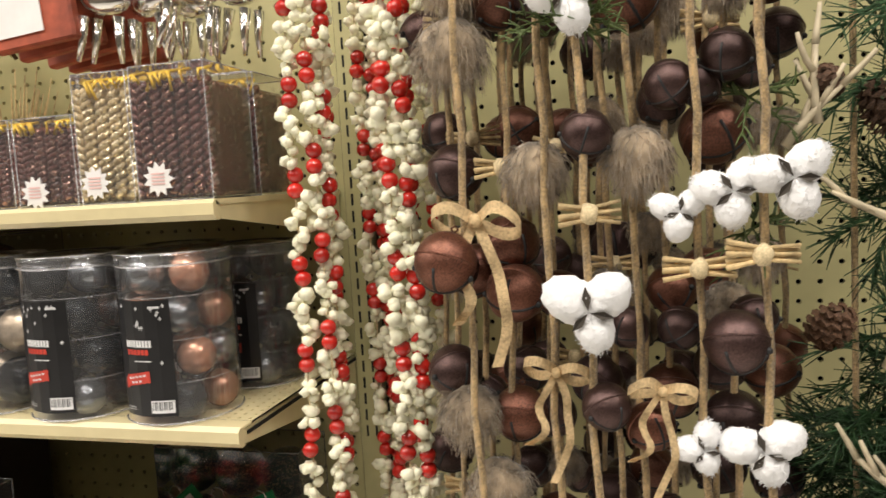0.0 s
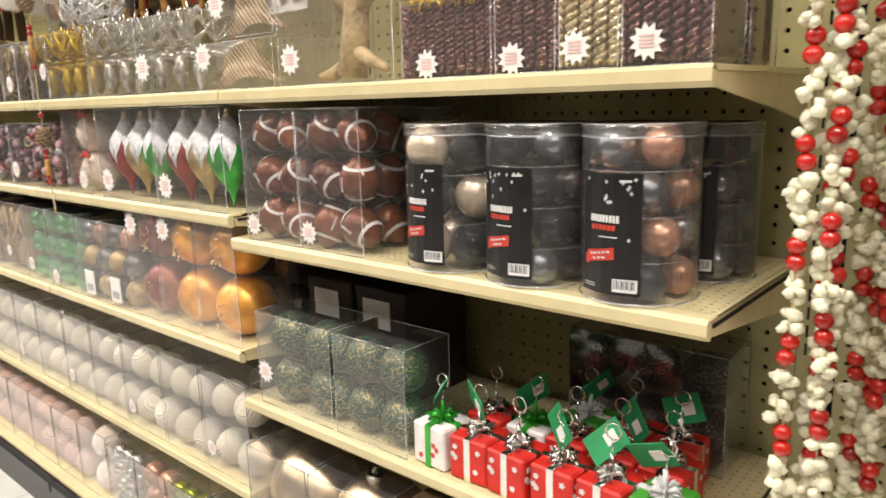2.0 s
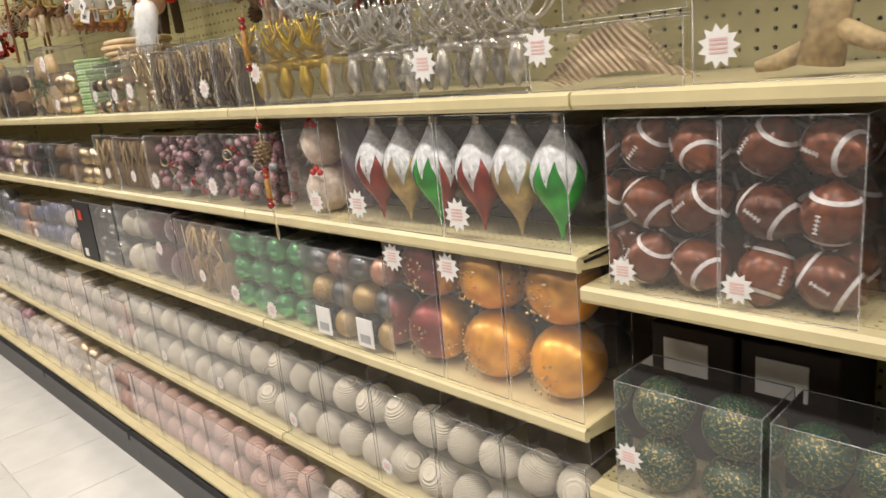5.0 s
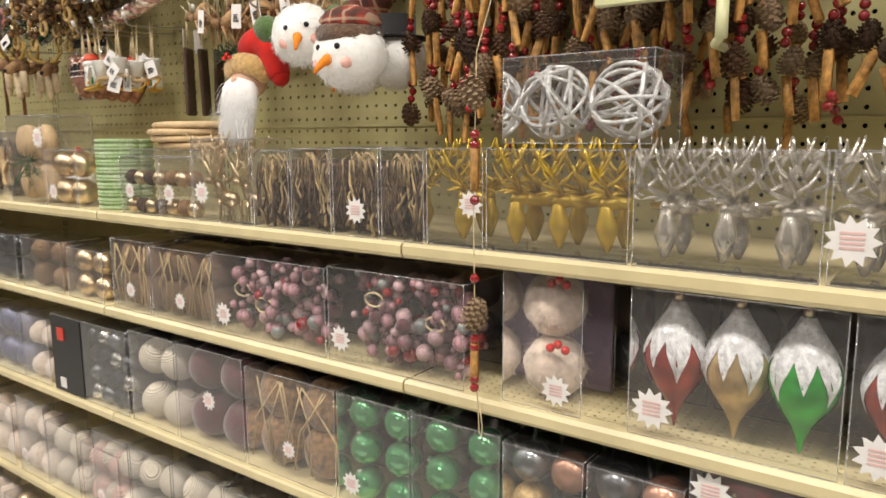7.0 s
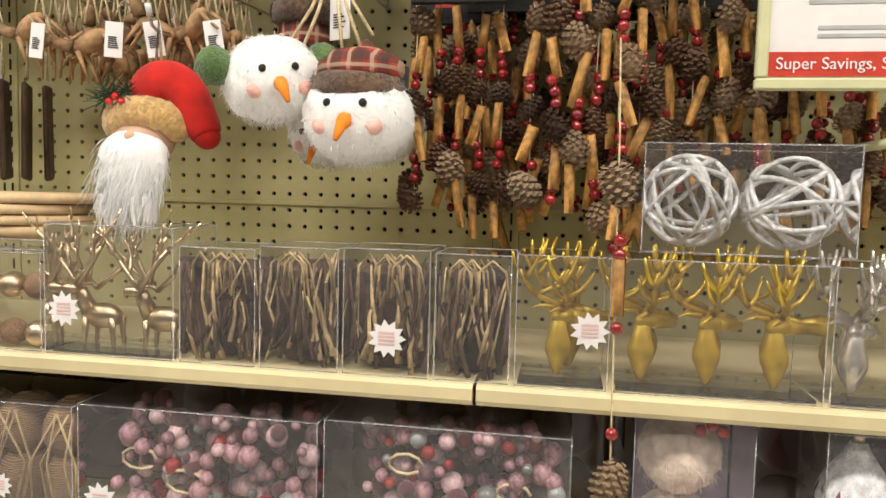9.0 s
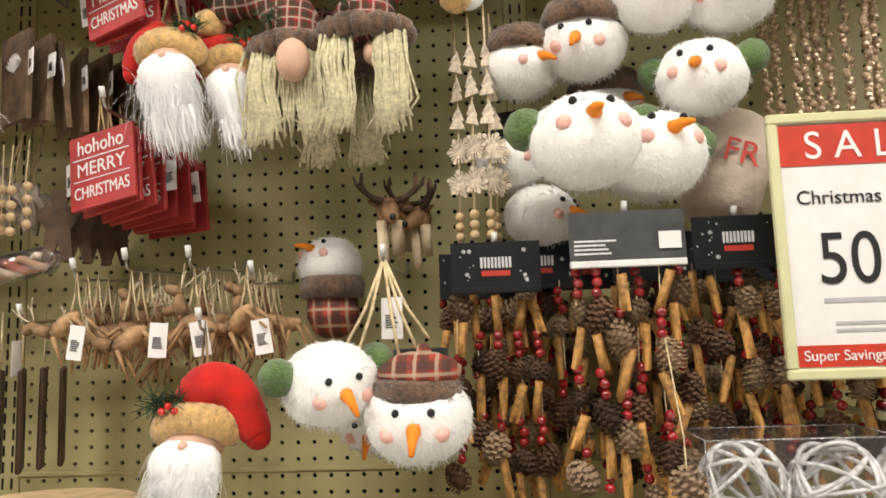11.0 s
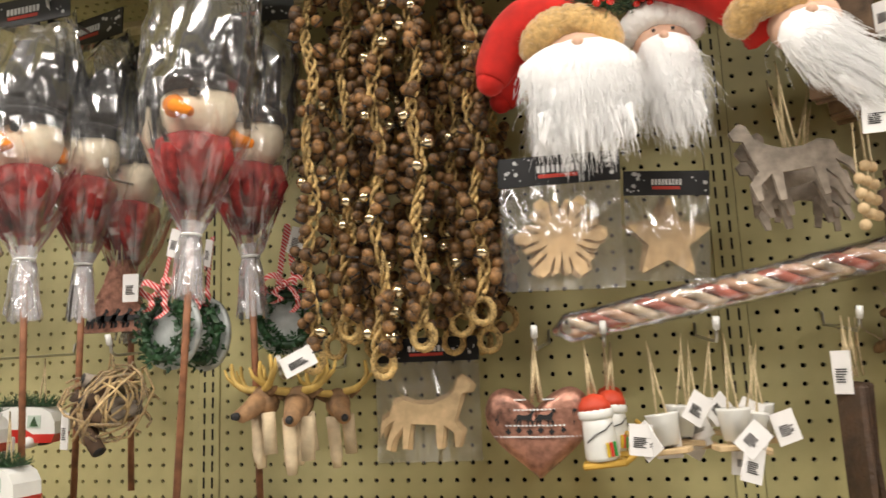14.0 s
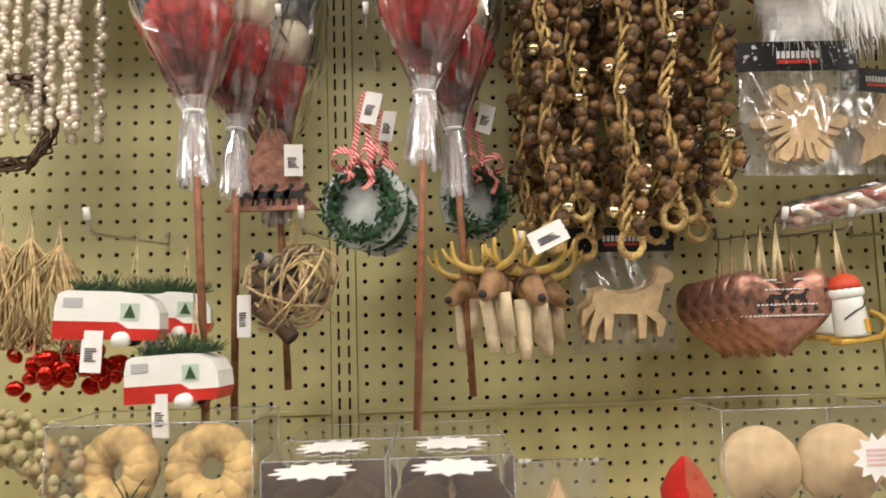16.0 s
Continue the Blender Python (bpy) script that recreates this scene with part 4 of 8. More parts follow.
def bead_pack(x0, x1, z, h, m, rows, star=True, ribbon=True, depth=0.09, y0=-0.333):
    ob, w = clear_box("bead_garland_pack", "clear pack of shiny twisted bead garland", x0, x1, z, h, y0, depth, "boxed garland", "bead garland packs", (0.3, 0.16, 0.019) if star else None)
    n = max(3, int(w / 0.0145))
    part("filling", MB().box(0.004, w - 0.004, 0.026, depth - 0.004, 0.002, h * 0.88, 0.004), m, ob, "packed strands")
    for i in range(n):
        mb = MB()
        x, q = (i + 0.5) * w / n, rows * 4
        lean = rnd.uniform(-0.002, 0.002)
        for ph in (0.0, math.pi):
            mb.tube([(x + lean * k / q + w / n * 0.26 * math.cos(k * 0.8 + ph), 0.014 + w / n * 0.26 * math.sin(k * 0.8 + ph), 0.006 + (h * 0.9 - 0.008) * k / q) for k in range(q + 1)], w / n * 0.27, 6)
        part("twisted_strand", mb, m, ob)
    if ribbon:
        mb = MB()
        for k in range(int(w / 0.006)):
            a = rnd.uniform(0.08, 0.92) * w
            mb.tube([(a, 0.006, h * rnd.uniform(0.8, 0.9)), (a + rnd.uniform(-0.008, 0.008), 0.005, h * 0.94), (a + rnd.uniform(-0.008, 0.008), 0.02, h * 0.97)], 0.002, 5)
        part("tie", mb, YELLOW, ob, "shiny yellow tie")
    return ob


def driftwood():
    ob, w = clear_box("antler_branch_box", "clear box holding a pale driftwood antler branch", 2.6, 2.845, S1, 0.25, -0.33, 0.12, "boxed decoration", "", (0.12, 0.15, 0.023))
    mb = MB()
    mb.tube([(0.11, 0.05, 0.01), (0.12, 0.05, 0.08), (0.13, 0.05, 0.15), (0.12, 0.05, 0.24)], 0.023, 9, 0.013)
    for a in [[(0.11, 0.05, 0.03), (0.07, 0.045, 0.015), (0.05, 0.04, 0.012)], [(0.115, 0.05, 0.05), (0.16, 0.04, 0.03), (0.2, 0.03, 0.018)], [(0.12, 0.05, 0.09), (0.07, 0.04, 0.15), (0.05, 0.04, 0.2)], [(0.125, 0.05, 0.1), (0.17, 0.045, 0.13), (0.2, 0.04, 0.18)], [(0.09, 0.045, 0.13), (0.04, 0.04, 0.15)], [(0.125, 0.05, 0.16), (0.16, 0.05, 0.2), (0.16, 0.05, 0.24)]]:
        mb.tube(a, 0.013, 8, 0.006)
    part("branch", mb, TWIGL, ob, "pale peeled branch")


def feather_pack(x0, x1, z):
    ob, w = clear_box("feather_pack", "flat clear pack with a tan leaf-shaped feather", x0, x1, z, 0.075, -0.335, 0.12, "boxed decoration", "feather packs", (0.08, 0.72, 0.024))
    n, mb = 14, MB()
    pts = [(w * (0.06 + 0.88 * k / n), 0.014 + 0.004 * math.sin(k), 0.012 + 0.035 * math.sin(math.pi * k / n)) for k in range(n + 1)]
    for k in range(n):
        wid = 0.028 * math.sin(math.pi * (k + 0.5) / n) ** 0.6
        for s in (-1, 1):
            for q in range(3):
                p = Vector(pts[k]).lerp(Vector(pts[k + 1]), q / 3)
                mb.strip([p, p + Vector((0.012, -0.003, s * wid * 0.6 + 0.004)), p + Vector((0.026, 0, s * wid))], 0.0045, (1, 0, 0.2))
    mb.tube(pts, 0.0015, 5)
    part("feather", mb, FEATHER, ob, "tan striped feather")


def wire_ball_box():
    ob, w = clear_box("wire_ball_box", "clear box of two silver wrapped wire balls", 1.782, 1.985, 1.243, 0.108, -0.33, 0.1, star=None)
    for i in range(2):
        mb = MB()
        c, R = Vector((0.052 + 0.1 * i, 0.051, 0.052)), 0.047
        for k in range(10):
            a = Vector([rnd.gauss(0, 1) for _ in range(3)]).normalized()
            b = a.orthogonal().normalized()
            cc = a.cross(b)
            off = a * rnd.uniform(-0.35, 0.35) * R
            rr = math.sqrt(R * R - off.length_squared)
            mb.tube([c + off + (b * math.cos(t) + cc * math.sin(t)) * rr for t in [2 * math.pi * q / 22 for q in range(23)]], 0.0029, 6, cap=False)
        part("wire_ball", mb, mat("silver_wrapped_cord", (0.93, 0.91, 0.86), 0.3, 0.3, var=0.25, scale=150, bump=0.5), ob, "silver wire ball")


def gift_mesh(col, key):
    if key not in UNIT:
        s = 0.031
        mb = MB()
        mb.box(-s, s, -s, s, 0, 2 * s, 0.003)
        mb.mi = 1
        mb.box(-0.005, 0.005, -s - 0.0012, s + 0.0012, -0.0005, 2 * s + 0.0012)
        mb.box(-s - 0.0012, s + 0.0012, -0.005, 0.005, -0.0005, 2 * s + 0.0015)
        for k in range(6):
            t = k * math.pi / 3
            mb.tube([(0, 0, 2 * s), (0.014 * math.cos(t), 0.014 * math.sin(t), 2 * s + 0.012), (0.02 * math.cos(t), 0.02 * math.sin(t), 2 * s + 0.004), (0.004 * math.cos(t), 0.004 * math.sin(t), 2 * s + 0.001)], 0.0035, 5)
        mb.tube([(0, 0, 2 * s), (0, 0, 2 * s + 0.03)], 0.003, 6)
        mb.mi = 2
        for q in range(7):
            x, zz = rnd.uniform(-s * 0.8, s * 0.8), rnd.uniform(0.006, 2 * s - 0.006)
            if abs(x) > 0.008:
                mb.slab(burst(x, 0, zz, 0.0045, 5), -s - 0.001, -s)
                mb.box(s, s + 0.001, x - 0.003, x + 0.003, zz - 0.003, zz + 0.003)
        UNIT[key] = mb.mesh("gift_block", col)
    return UNIT[key]


def gifts():
    rows = [(2.883, 6, -0.297), (2.925, 5, -0.222), (3.04, 3, -0.15)]
    k = 0
    for x0, n, y in rows:
        for i in range(n):
            x = x0 + i * 0.0665 + rnd.uniform(-0.001, 0.001)
            if x > 3.235:
                continue
            kind = "white" if (k == 0 or k == 7) else ("green" if k in (5, 11) else "red")
            mats = {"white": [mat("white_gift", (0.8, 0.78, 0.76), 0.6), mat("green_tinsel", (0.05, 0.4, 0.04), 0.3, 0.4), REDP], "red": [mat("red_gift", (0.62, 0.02, 0.012), 0.5), SILVER, FLAKE], "green": [mat("green_gift", (0.06, 0.32, 0.03), 0.5), FLAKE, FLAKE]}[kind]
            gi = thing("gift_place_card_holder", kind + " gift-shaped place card holder with a wire clip and green card", "card holder", (x, y + rnd.uniform(-0.003, 0.003), S3R + 0.001), "gift card holders", turn=(0, 0, rnd.uniform(-4, 4)))
            part("gift", gift_mesh(mats, "gift_" + kind), None, gi)
            if kind not in UNIT:
                ti = MB()
                for q in range(40):
                    t, e = rnd.uniform(0, 6.28), rnd.uniform(0.2, 1.2)
                    ti.tube([(0, 0, 0), (0.02 * math.cos(t) * math.cos(e), 0.02 * math.sin(t) * math.cos(e), 0.022 * math.sin(e))], 0.0011, 3, 0.0006)
                UNIT[kind] = ti.mesh("tinsel_bow", mats[1])
            part("tinsel_bow", UNIT[kind], None, gi, "shiny tinsel bow", Matrix.Translation((0, 0, 0.062)))["kind"] = "stuff"
            part("wire_clip", MB().tube([(0, 0, 0.085), (0.002, 0, 0.11)] + [(0.002 + 0.011 * math.sin(t), 0, 0.121 - 0.011 * math.cos(t)) for t in [q * 0.8 for q in range(9)]], 0.0012, 5), SILVER, gi, "silver wire loop")
            k += 1
            if k in (3, 7, 9, 11, 13):
                continue
            tag = MB()
            tag.box(-0.026, 0.026, -0.001, 0.001, -0.019, 0.019)
            tag.mi = 1
            tag.box(0.0, 0.016, -0.002, -0.001, -0.008, 0.008)
            part("card", tag, [TAGG, PAPER], gi, "green card with a white label", pose(rnd.uniform(-0.02, 0.02), 0.006, 0.102, rnd.uniform(-50, 30), rnd.uniform(-50, 50), rnd.uniform(-65, 65)))


def yarn_box(x0, x1, z, h, m=None, nx=2, nz=2, star=None, lab="clear box of wound white wool yarn balls"):
    return ball_box("yarn_ball_box", lab, x0, x1, z, h, nx, nz, m or YARN, 0.11, 1, star, seg=16, group="yarn ball boxes")


# --- upper shelf, from the end of the row leftwards
bead_pack(2.862, 3.006, S1, 0.1, BEADBR, 12)
bead_pack(3.009, 3.092, S1, 0.1, BEADBR, 12)
bead_pack(3.094, 3.166, S1, 0.142, BEADGO, 13)
bead_pack(3.168, 3.262, S1, 0.144, BEADBR, 13)
bead_pack(3.18, 3.264, S1, 0.144, BEADBR, 13, False, True, 0.09, -0.235)
bead_pack(3.11, 3.178, S1, 0.14, BEADBR, 13, False, True, 0.09, -0.235)
driftwood()
feather_pack(2.385, 2.595, S1)
feather_pack(2.44, 2.6, S1 + 0.08)
deer_box(2.172, 2.382, S1, 0.136, SILVERP, 3, (0.1, 0.35, 0.027))
deer_box(1.965, 2.169, S1, 0.136, SILVERP, 3)
deer_box(1.76, 1.962, S1, 0.136, GOLD, 3, None, True, "clear box of gold deer head ornaments with branching antlers")
deer_box(1.66, 1.757, S1, 0.136, GOLD, 1, (0.8, 0.45, 0.02), True, "clear box with gold deer head ornaments")
twigs(1.575, 1.657, S1, 0.134, False)
twigs(1.475, 1.572, S1, 0.136)
twigs(1.38, 1.472, S1, 0.134, False)
twigs(1.285, 1.377, S1, 0.13, False)
deer_box(1.116, 1.28, S1, 0.15, PALEGOLD, 2, (0.16, 0.35, 0.021), False, "clear box of champagne gold deer")
ball_box("small_figure_box", "clear box of small pale gold figures", 1.006, 1.112, S1, 0.115, 3, 2, [PALEGOLD, DEERC], 0.07, 1, (0.3, 0.4, 0.018), seg=10)
ball_box("small_figure_box", "clear box of small brown figures", 0.87, 1.003, S1, 0.115, 4, 2, [PALEGOLD, TWIG], 0.07, 1, (0.25, 0.4, 0.016), seg=10)
wire_ball_box()


def spool():
    ob = thing("ribbon_spool", "stack of green and white twisted cord spools", "spool", (0.775, -0.265, S1), "")
    for k in range(9):
        mb = MB()
        for q in range(3):
            mb.tube([((0.056 - 0.003 * (q % 2)) * math.cos(t), (0.056 - 0.003 * (q % 2)) * math.sin(t), 0.004 + k * 0.0165 + q * 0.0055) for t in [2 * math.pi * j / 20 for j in range(21)]], 0.0045, 5)
        part("cord_ring", mb, mat("green_cord", (0.2, 0.31, 0.13), 0.9, var=0.5, scale=160, col2=(0.5, 0.56, 0.4)), ob)


spool()
ob, w = clear_box("wood_slice_box", "clear box under a stack of birch wood slices", 0.89, 1.112, S1 + 0.117, 0.012, -0.32, 0.2)
ob = thing("wood_slice_stack", "stack of thin pale wood slices with bark edges", "wood slices", (1.0, -0.235, S1 + 0.1315))
for k in range(4):
    sl = MB().lathe([(0.085, 0.0), (0.09, 0.004), (0.088, 0.011), (0.08, 0.013)], 22)
    part("wood_slice", sl, WOOD, ob, m=size(rnd.uniform(-0.012, 0.012), rnd.uniform(-0.01, 0.01), 0.0135 * k, (1.25, 0.9, 1)))

# --- second shelf
football_box()
for cx, cm in ((2.904, [CHAMP, DARKGL]), (3.037, [DARKGL, PEWTER, DARKGL]), (3.171, [COPPER, DARKGL, COPPER, PEWTER])):
    tube_pack(cx, 0.0645, 0.19, cm, -0.286, 3 if cx < 3 else 4, 3 if cx < 3 else 5)
tube_pack(3.2, 0.055, 0.185, [DARKGL, PEWTER], -0.155)
tube_pack(3.07, 0.06, 0.185, [DARKGL, PEWTER], -0.13)
tear_boxes()
fur_box()
# Added back row of stock, its contents dark to deepen the shelf-back shade.
for bz, bh, bx in ((S2L, 0.15, 0.8), (S3L, 0.15, 0.8), (S4L, 0.16, 0.8)):
    while bx < 2.3:
        bw = rnd.uniform(0.2, 0.26)
        ball_box("stock_ornament_box", "added clear box at the shelf back, contents dark to deepen shade", bx, bx + bw, bz, bh, 3, 2, [BURG, DARKGL, TWIG] if bz > 0.5 else [BURG, TWIG], 0.1, 1, None, -0.195, seg=10, group="boxes at the shelf back")
        bx += bw + 0.008
berries(1.455, 1.725, S2L, 0.155, 1)
berries(1.155, 1.45, S2L, 0.15, 2)
bundles(0.955, 1.15, S2L, 0.145)
bundles(0.81, 0.95, S2L, 0.15, n=2)

# --- third shelf
ob3 = [("orange_ball_box", "clear box of large orange pearl ball ornaments", 2.31, 2.443, ORANGE), ("orange_ball_box", "clear box of orange and gold-flecked ball ornaments", 2.174, 2.307, ORANGE), ("red_ball_box", "clear box of dark red ball ornaments", 2.046, 2.17, REDPEARL)]
for nm, lb, a, b, m in ob3:
    ob = ball_box(nm, lb, a, b, S3L, 0.235, 1, 2, [m], 0.13, 1, (0.2, 0.83, 0.025) if m is not ORANGE or a < 2.3 else None, seg=28, fill=0.97)
    mb = MB()
    for _ in range(90):
        t, q = rnd.uniform(math.pi, 1.6 * math.pi), rnd.choice((0.058, 0.176))
        mb.ball((0.065 + 0.058 * math.cos(t), 0.06 + 0.057 * math.sin(t), q + rnd.uniform(-0.04, 0.02)), 0.0022, 5, 4)
    part("gold_fleck", mb, GOLDG, ob)
for a, b in ((1.915, 2.043), (1.788, 1.912)):
    ob = ball_box("mixed_glass_box", "clear box of dark, gold and clear glass ball ornaments", a, b, S3L, 0.185, 2, 3, [DARKGL, GOLDG, PEWTER, COPPER], 0.09, 1, None, seg=16)
    tg = MB().box(0.03, 0.075, -0.002, 0, 0.01, 0.065)
    tg.mi = 1
    tg.box(0.038, 0.067, -0.0026, -0.002, 0.018, 0.034)
    part("barcode_label", tg, [PAPER, GREYP], ob, "white barcode label")
for a, b, sx in ((1.625, 1.785, (0.15, 0.13, 0.02)), (1.468, 1.622, (0.2, 0.2, 0.02))):
    ball_box("green_ball_box", "clear box of shiny green glass ball ornaments", a, b, S3L, 0.19, 2 if a > 1.5 else 2, 3, GREENB, 0.075, 1, sx, cap=SILVER, seg=20, fill=0.9, group="green ball boxes")
bundles(1.234, 1.464, S3L, 0.19, "gold_velvet_bundle_box", mat("old_gold_velvet", (0.32, 0.17, 0.06), 0.8, var=0.4, scale=40, sheen=0.4), 2)
ball_box("burgundy_velvet_box", "clear box of burgundy velvet ball ornaments", 1.022, 1.228, S3L, 0.2, 2, 2, BURG, 0.1, 1, (0.5, 0.5, 0.02))
ball_box("white_ball_box", "clear box of white wool ball ornaments", 0.852, 1.016, S3L, 0.2, 2, 2, YARN, 0.1)
ob, w = clear_box("black_ornament_box", "black card box with a clear window of silver balls", 0.52, 0.842, S3L, 0.19, -0.335, 0.12)
part("black_side", MB().box(w * 0.0, w * 0.42, -0.002, 0.116, 0.003, 0.187), CARD, ob, "black card sleeve")
part("black_back", MB().box(w * 0.42, w - 0.002, 0.1, 0.116, 0.003, 0.187), CARD, ob, "black card back")
balls(ob, w, 0.18, 0.09, 7, 4, [PEWTER, DARKGL, DARKGL, SILVER], seg=12)
part("barcode_label", MB().box(0.03, 0.055, -0.004, -0.002, 0.012, 0.036), PAPER, ob)
part("red_flash", MB().box(0.03, 0.06, -0.004, -0.002, 0.13, 0.16), REDP, ob)
# dark boxes stored behind, with white labels
for a in (2.47, 2.6):
    ob = thing("stored_black_box", "dark brown carton with a white barcode label", "carton", (a, -0.2, S3R + 0.001), "dark cartons")
    part("carton", MB().box(0, 0.12, 0, 0.16, 0, 0.2, 0.002), mat("dark_carton", (0.03, 0.018, 0.012), 0.7), ob)
    part("label", MB().box(0.02, 0.085, -0.002, 0, 0.13, 0.18), PAPER, ob, "white barcode label")
# green glitter balls on the end shelf
for a, b, st in ((2.49, 2.683, (0.1, 0.36, 0.021)), (2.69, 2.845, None)):
    ball_box("green_glitter_box", "clear box of dark green glittered ball ornaments", a, b, S3R, 0.165, 2, 2, GREENG, 0.1, 1, st, seg=20, fill=0.98)
ball_box("dark_glitter_box", "clear box of dark glittered balls at the shelf back", 2.98, 3.22, S3R, 0.17, 3, 2, DARKG, 0.09, 1, None, -0.11, seg=16)
gifts()

# --- fourth shelf and base
x = 2.44
k = 0
while x > 0.8:
    wd = (0.155, 0.15, 0.165)[k % 3]
    yarn_box(x - wd, x, S4L, 0.205, YARN, 2, 2, (0.15, 0.22, 0.018) if k % 2 == 0 else None)
    x -= wd + 0.006
    k += 1
for a, b in ((2.47, 2.635), (2.64, 2.805)):
    ball_box("gold_ball_box", "clear box of large champagne gold glass balls", a, b, DECK, 0.33, 1, 2, PALEGOLD, 0.16, 1, None, -0.36, seg=28, fill=0.98, cap=PALEGOLD)
ob = thing("cardboard_carton", "plain brown cardboard carton on the base deck", "carton", (2.82, -0.36, DECK + 0.001))
part("body", MB().box(0, 0.4, 0, 0.3, 0, 0.33, 0.003), CARDBOARD, ob)
part("tape", MB().box(0, 0.4, 0.13, 0.17, 0.33, 0.3312), mat("parcel_tape", (0.5, 0.38, 0.22), 0.3), ob)
lowmats = [(LIME, 3, 4, "lime green glass"), (LIME, 3, 4, "lime green glass"), (COPPER, 2, 3, "copper glass"), (SILVER, 3, 4, "silver glass"), (PALEFUR, 1, 2, "cream plush"), (PINKY, 2, 2, "pink wool")]
x, k = 2.44, 0
while x > 0.8:
    m, nx, nz, lb = lowmats[min(k, 5)]
    wd = 0.13 if k < 4 else 0.15
    ball_box("base_ornament_box", "clear box of " + lb + " ball ornaments", x - wd, x, DECK, 0.16 if k < 4 else 0.17, nx, nz, m, 0.1, 1, None, -0.37, seg=12, group="boxes on the base deck")
    x -= wd + 0.006
    k += 1
# --- the row running on into the distance
far = [(YARN, "white wool"), (PINKY, "pink wool"), (PEWTER, "pewter"), (BURLAP, "burlap"), (MAUVE, "mauve berry"), (COPPER, "copper"), (PALEFUR, "cream plush"), (BURG, "burgundy"), (PALEGOLD, "champagne"), (DARKGL, "dark glass"), (mat("slate_blue_ball", (0.12, 0.13, 0.24), 0.3, 0.3), "slate blue")]
for z, h, choice in ((S1, 0.14, (4, 3, 6, 8, 3)), (S2L, 0.14, (3, 4, 8, 9, 7, 3)), (S3L, 0.17, (10, 9, 5, 2, 6, 7, 10)), (S4L, 0.2, (0, 0, 6, 1, 5, 2)), (DECK, 0.17, (1, 6, 1, 8, 4, 1))):
    x = {S1: 0.7, S3L: 0.5}.get(z, 0.775)
    while x > -4.0:
        wd = rnd.uniform(0.13, 0.2)
        m, lb = far[rnd.choice(choice)]
        hh = h * rnd.uniform(0.8, 1.05)
        if not (z == S1 and -0.31 < x < 0.56):
            ball_box("far_ornament_box", "clear box of " + lb + " ornaments further along the shelf", x - wd, x, z, hh, 2, 2, m, 0.11, 1, (0.2, 0.25, 0.018) if rnd.random() < 0.35 and x > -1.5 else None, -0.335 if z > 0.2 else -0.37, seg=10, group="boxes further along")
        x -= wd + rnd.uniform(0.003, 0.03)

# ---------------------------------------------------------------- hanging garlands at the end of the row
def popcorn_meshes():
    out = []
    for k in range(5):
        mb = MB()
        for q in range(4):
            d = Vector([rnd.gauss(0, 1) for _ in range(3)]).normalized() * 0.55
            d.x *= 1.35
            mb.ball(d, rnd.uniform(0.42, 0.68), 7, 5, (1.15, 1, 0.85), wob=0.22)
        out.append(mb.mesh("popcorn", POP))
    return out


POPS = popcorn_meshes()
BERRYM = MB().ball(seg=10, rings=7, sc=(1, 1, 0.95)).mesh("cranberry", BERRY)


def popcorn_garland(x, y, z0, z1, lean=0.0):
    ob = thing("popcorn_garland", "hanging garland strand of cream popcorn and red cranberries", "garland", (x, y, z1), "popcorn garlands")
    part("string", MB().tube([(lean * q / 8, 0, -(z1 - z0) * q / 8) for q in range(9)], 0.001, 5), STRING, ob)
    z, n = rnd.uniform(0.0, 0.09), rnd.randint(0, 5)
    while z < z1 - z0:
        px = lean * z / (z1 - z0)
        if n % 6 in (4, 5):
            part("cranberry", BERRYM, None, ob, m=size(px + rnd.uniform(-0.002, 0.002), rnd.uniform(-0.002, 0.002), -z, 0.0092))
            z += 0.0165
        else:
            part("popcorn_piece", rnd.choice(POPS), None, ob, m=size(px + rnd.uniform(-0.006, 0.006), rnd.uniform(-0.005, 0.005), -z, rnd.uniform(0.0102, 0.013), rnd.uniform(-40, 40), rnd.uniform(-60, 60), rnd.uniform(0, 360)))
            z += 0.0155
        n += 1


for px, py in ((3.343, -0.305), (3.358, -0.3), (3.372, -0.28), (3.366, -0.17), (3.38, -0.165), (3.393, -0.16), (3.402, -0.19), (3.446, -0.315), (3.462, -0.308), (3.43, -0.2), (3.45, -0.17), (3.353, -0.24), (3.455, -0.25)):
    popcorn_garland(px, py, 0.62, 1.46, rnd.uniform(-0.012, 0.012))


def bell_mesh(m):
    key = ("bell", m.name)
    if key not in UNIT:
        mb = MB().ball(seg=22, rings=15)
        mb.lathe([(1.0, -0.05), (1.04, 0.0), (1.0, 0.05)], 24)
        mb.tube([(0, 0, 1.0), (0.12, 0, 1.12), (0, 0, 1.24), (-0.12, 0, 1.12), (0, 0, 1.0)], 0.04, 6)
        # Slits are not cut: black strips and dots paint their inner shade.
        mb.mi = 1
        for a in (0, 90):
            turn = Matrix.Rotation(radians(a), 3, "Z")
            mb.tube([turn @ Vector((0.985 * math.sin(t), 0, -0.985 * math.cos(t))) for t in [radians(-62 + 124 * k / 10) for k in range(11)]], 0.055, 6)
        for s in (-1, 1):
            mb.ball((s * 0.93, 0, -0.37), 0.12, 8, 6)
        UNIT[key] = mb.mesh("bell", [m, INK])
    return UNIT[key]


def bell(ob, x, y, z, r, m=None, turn=None):
    rx, ry, rz = turn or (rnd.uniform(20, 80), rnd.uniform(-30, 30), rnd.uniform(-40, 40))
    part("bell", bell_mesh(m or BELLB), None, ob, "dark bronze jingle bell", size(x, y, z, r, ry, -rx, rz))


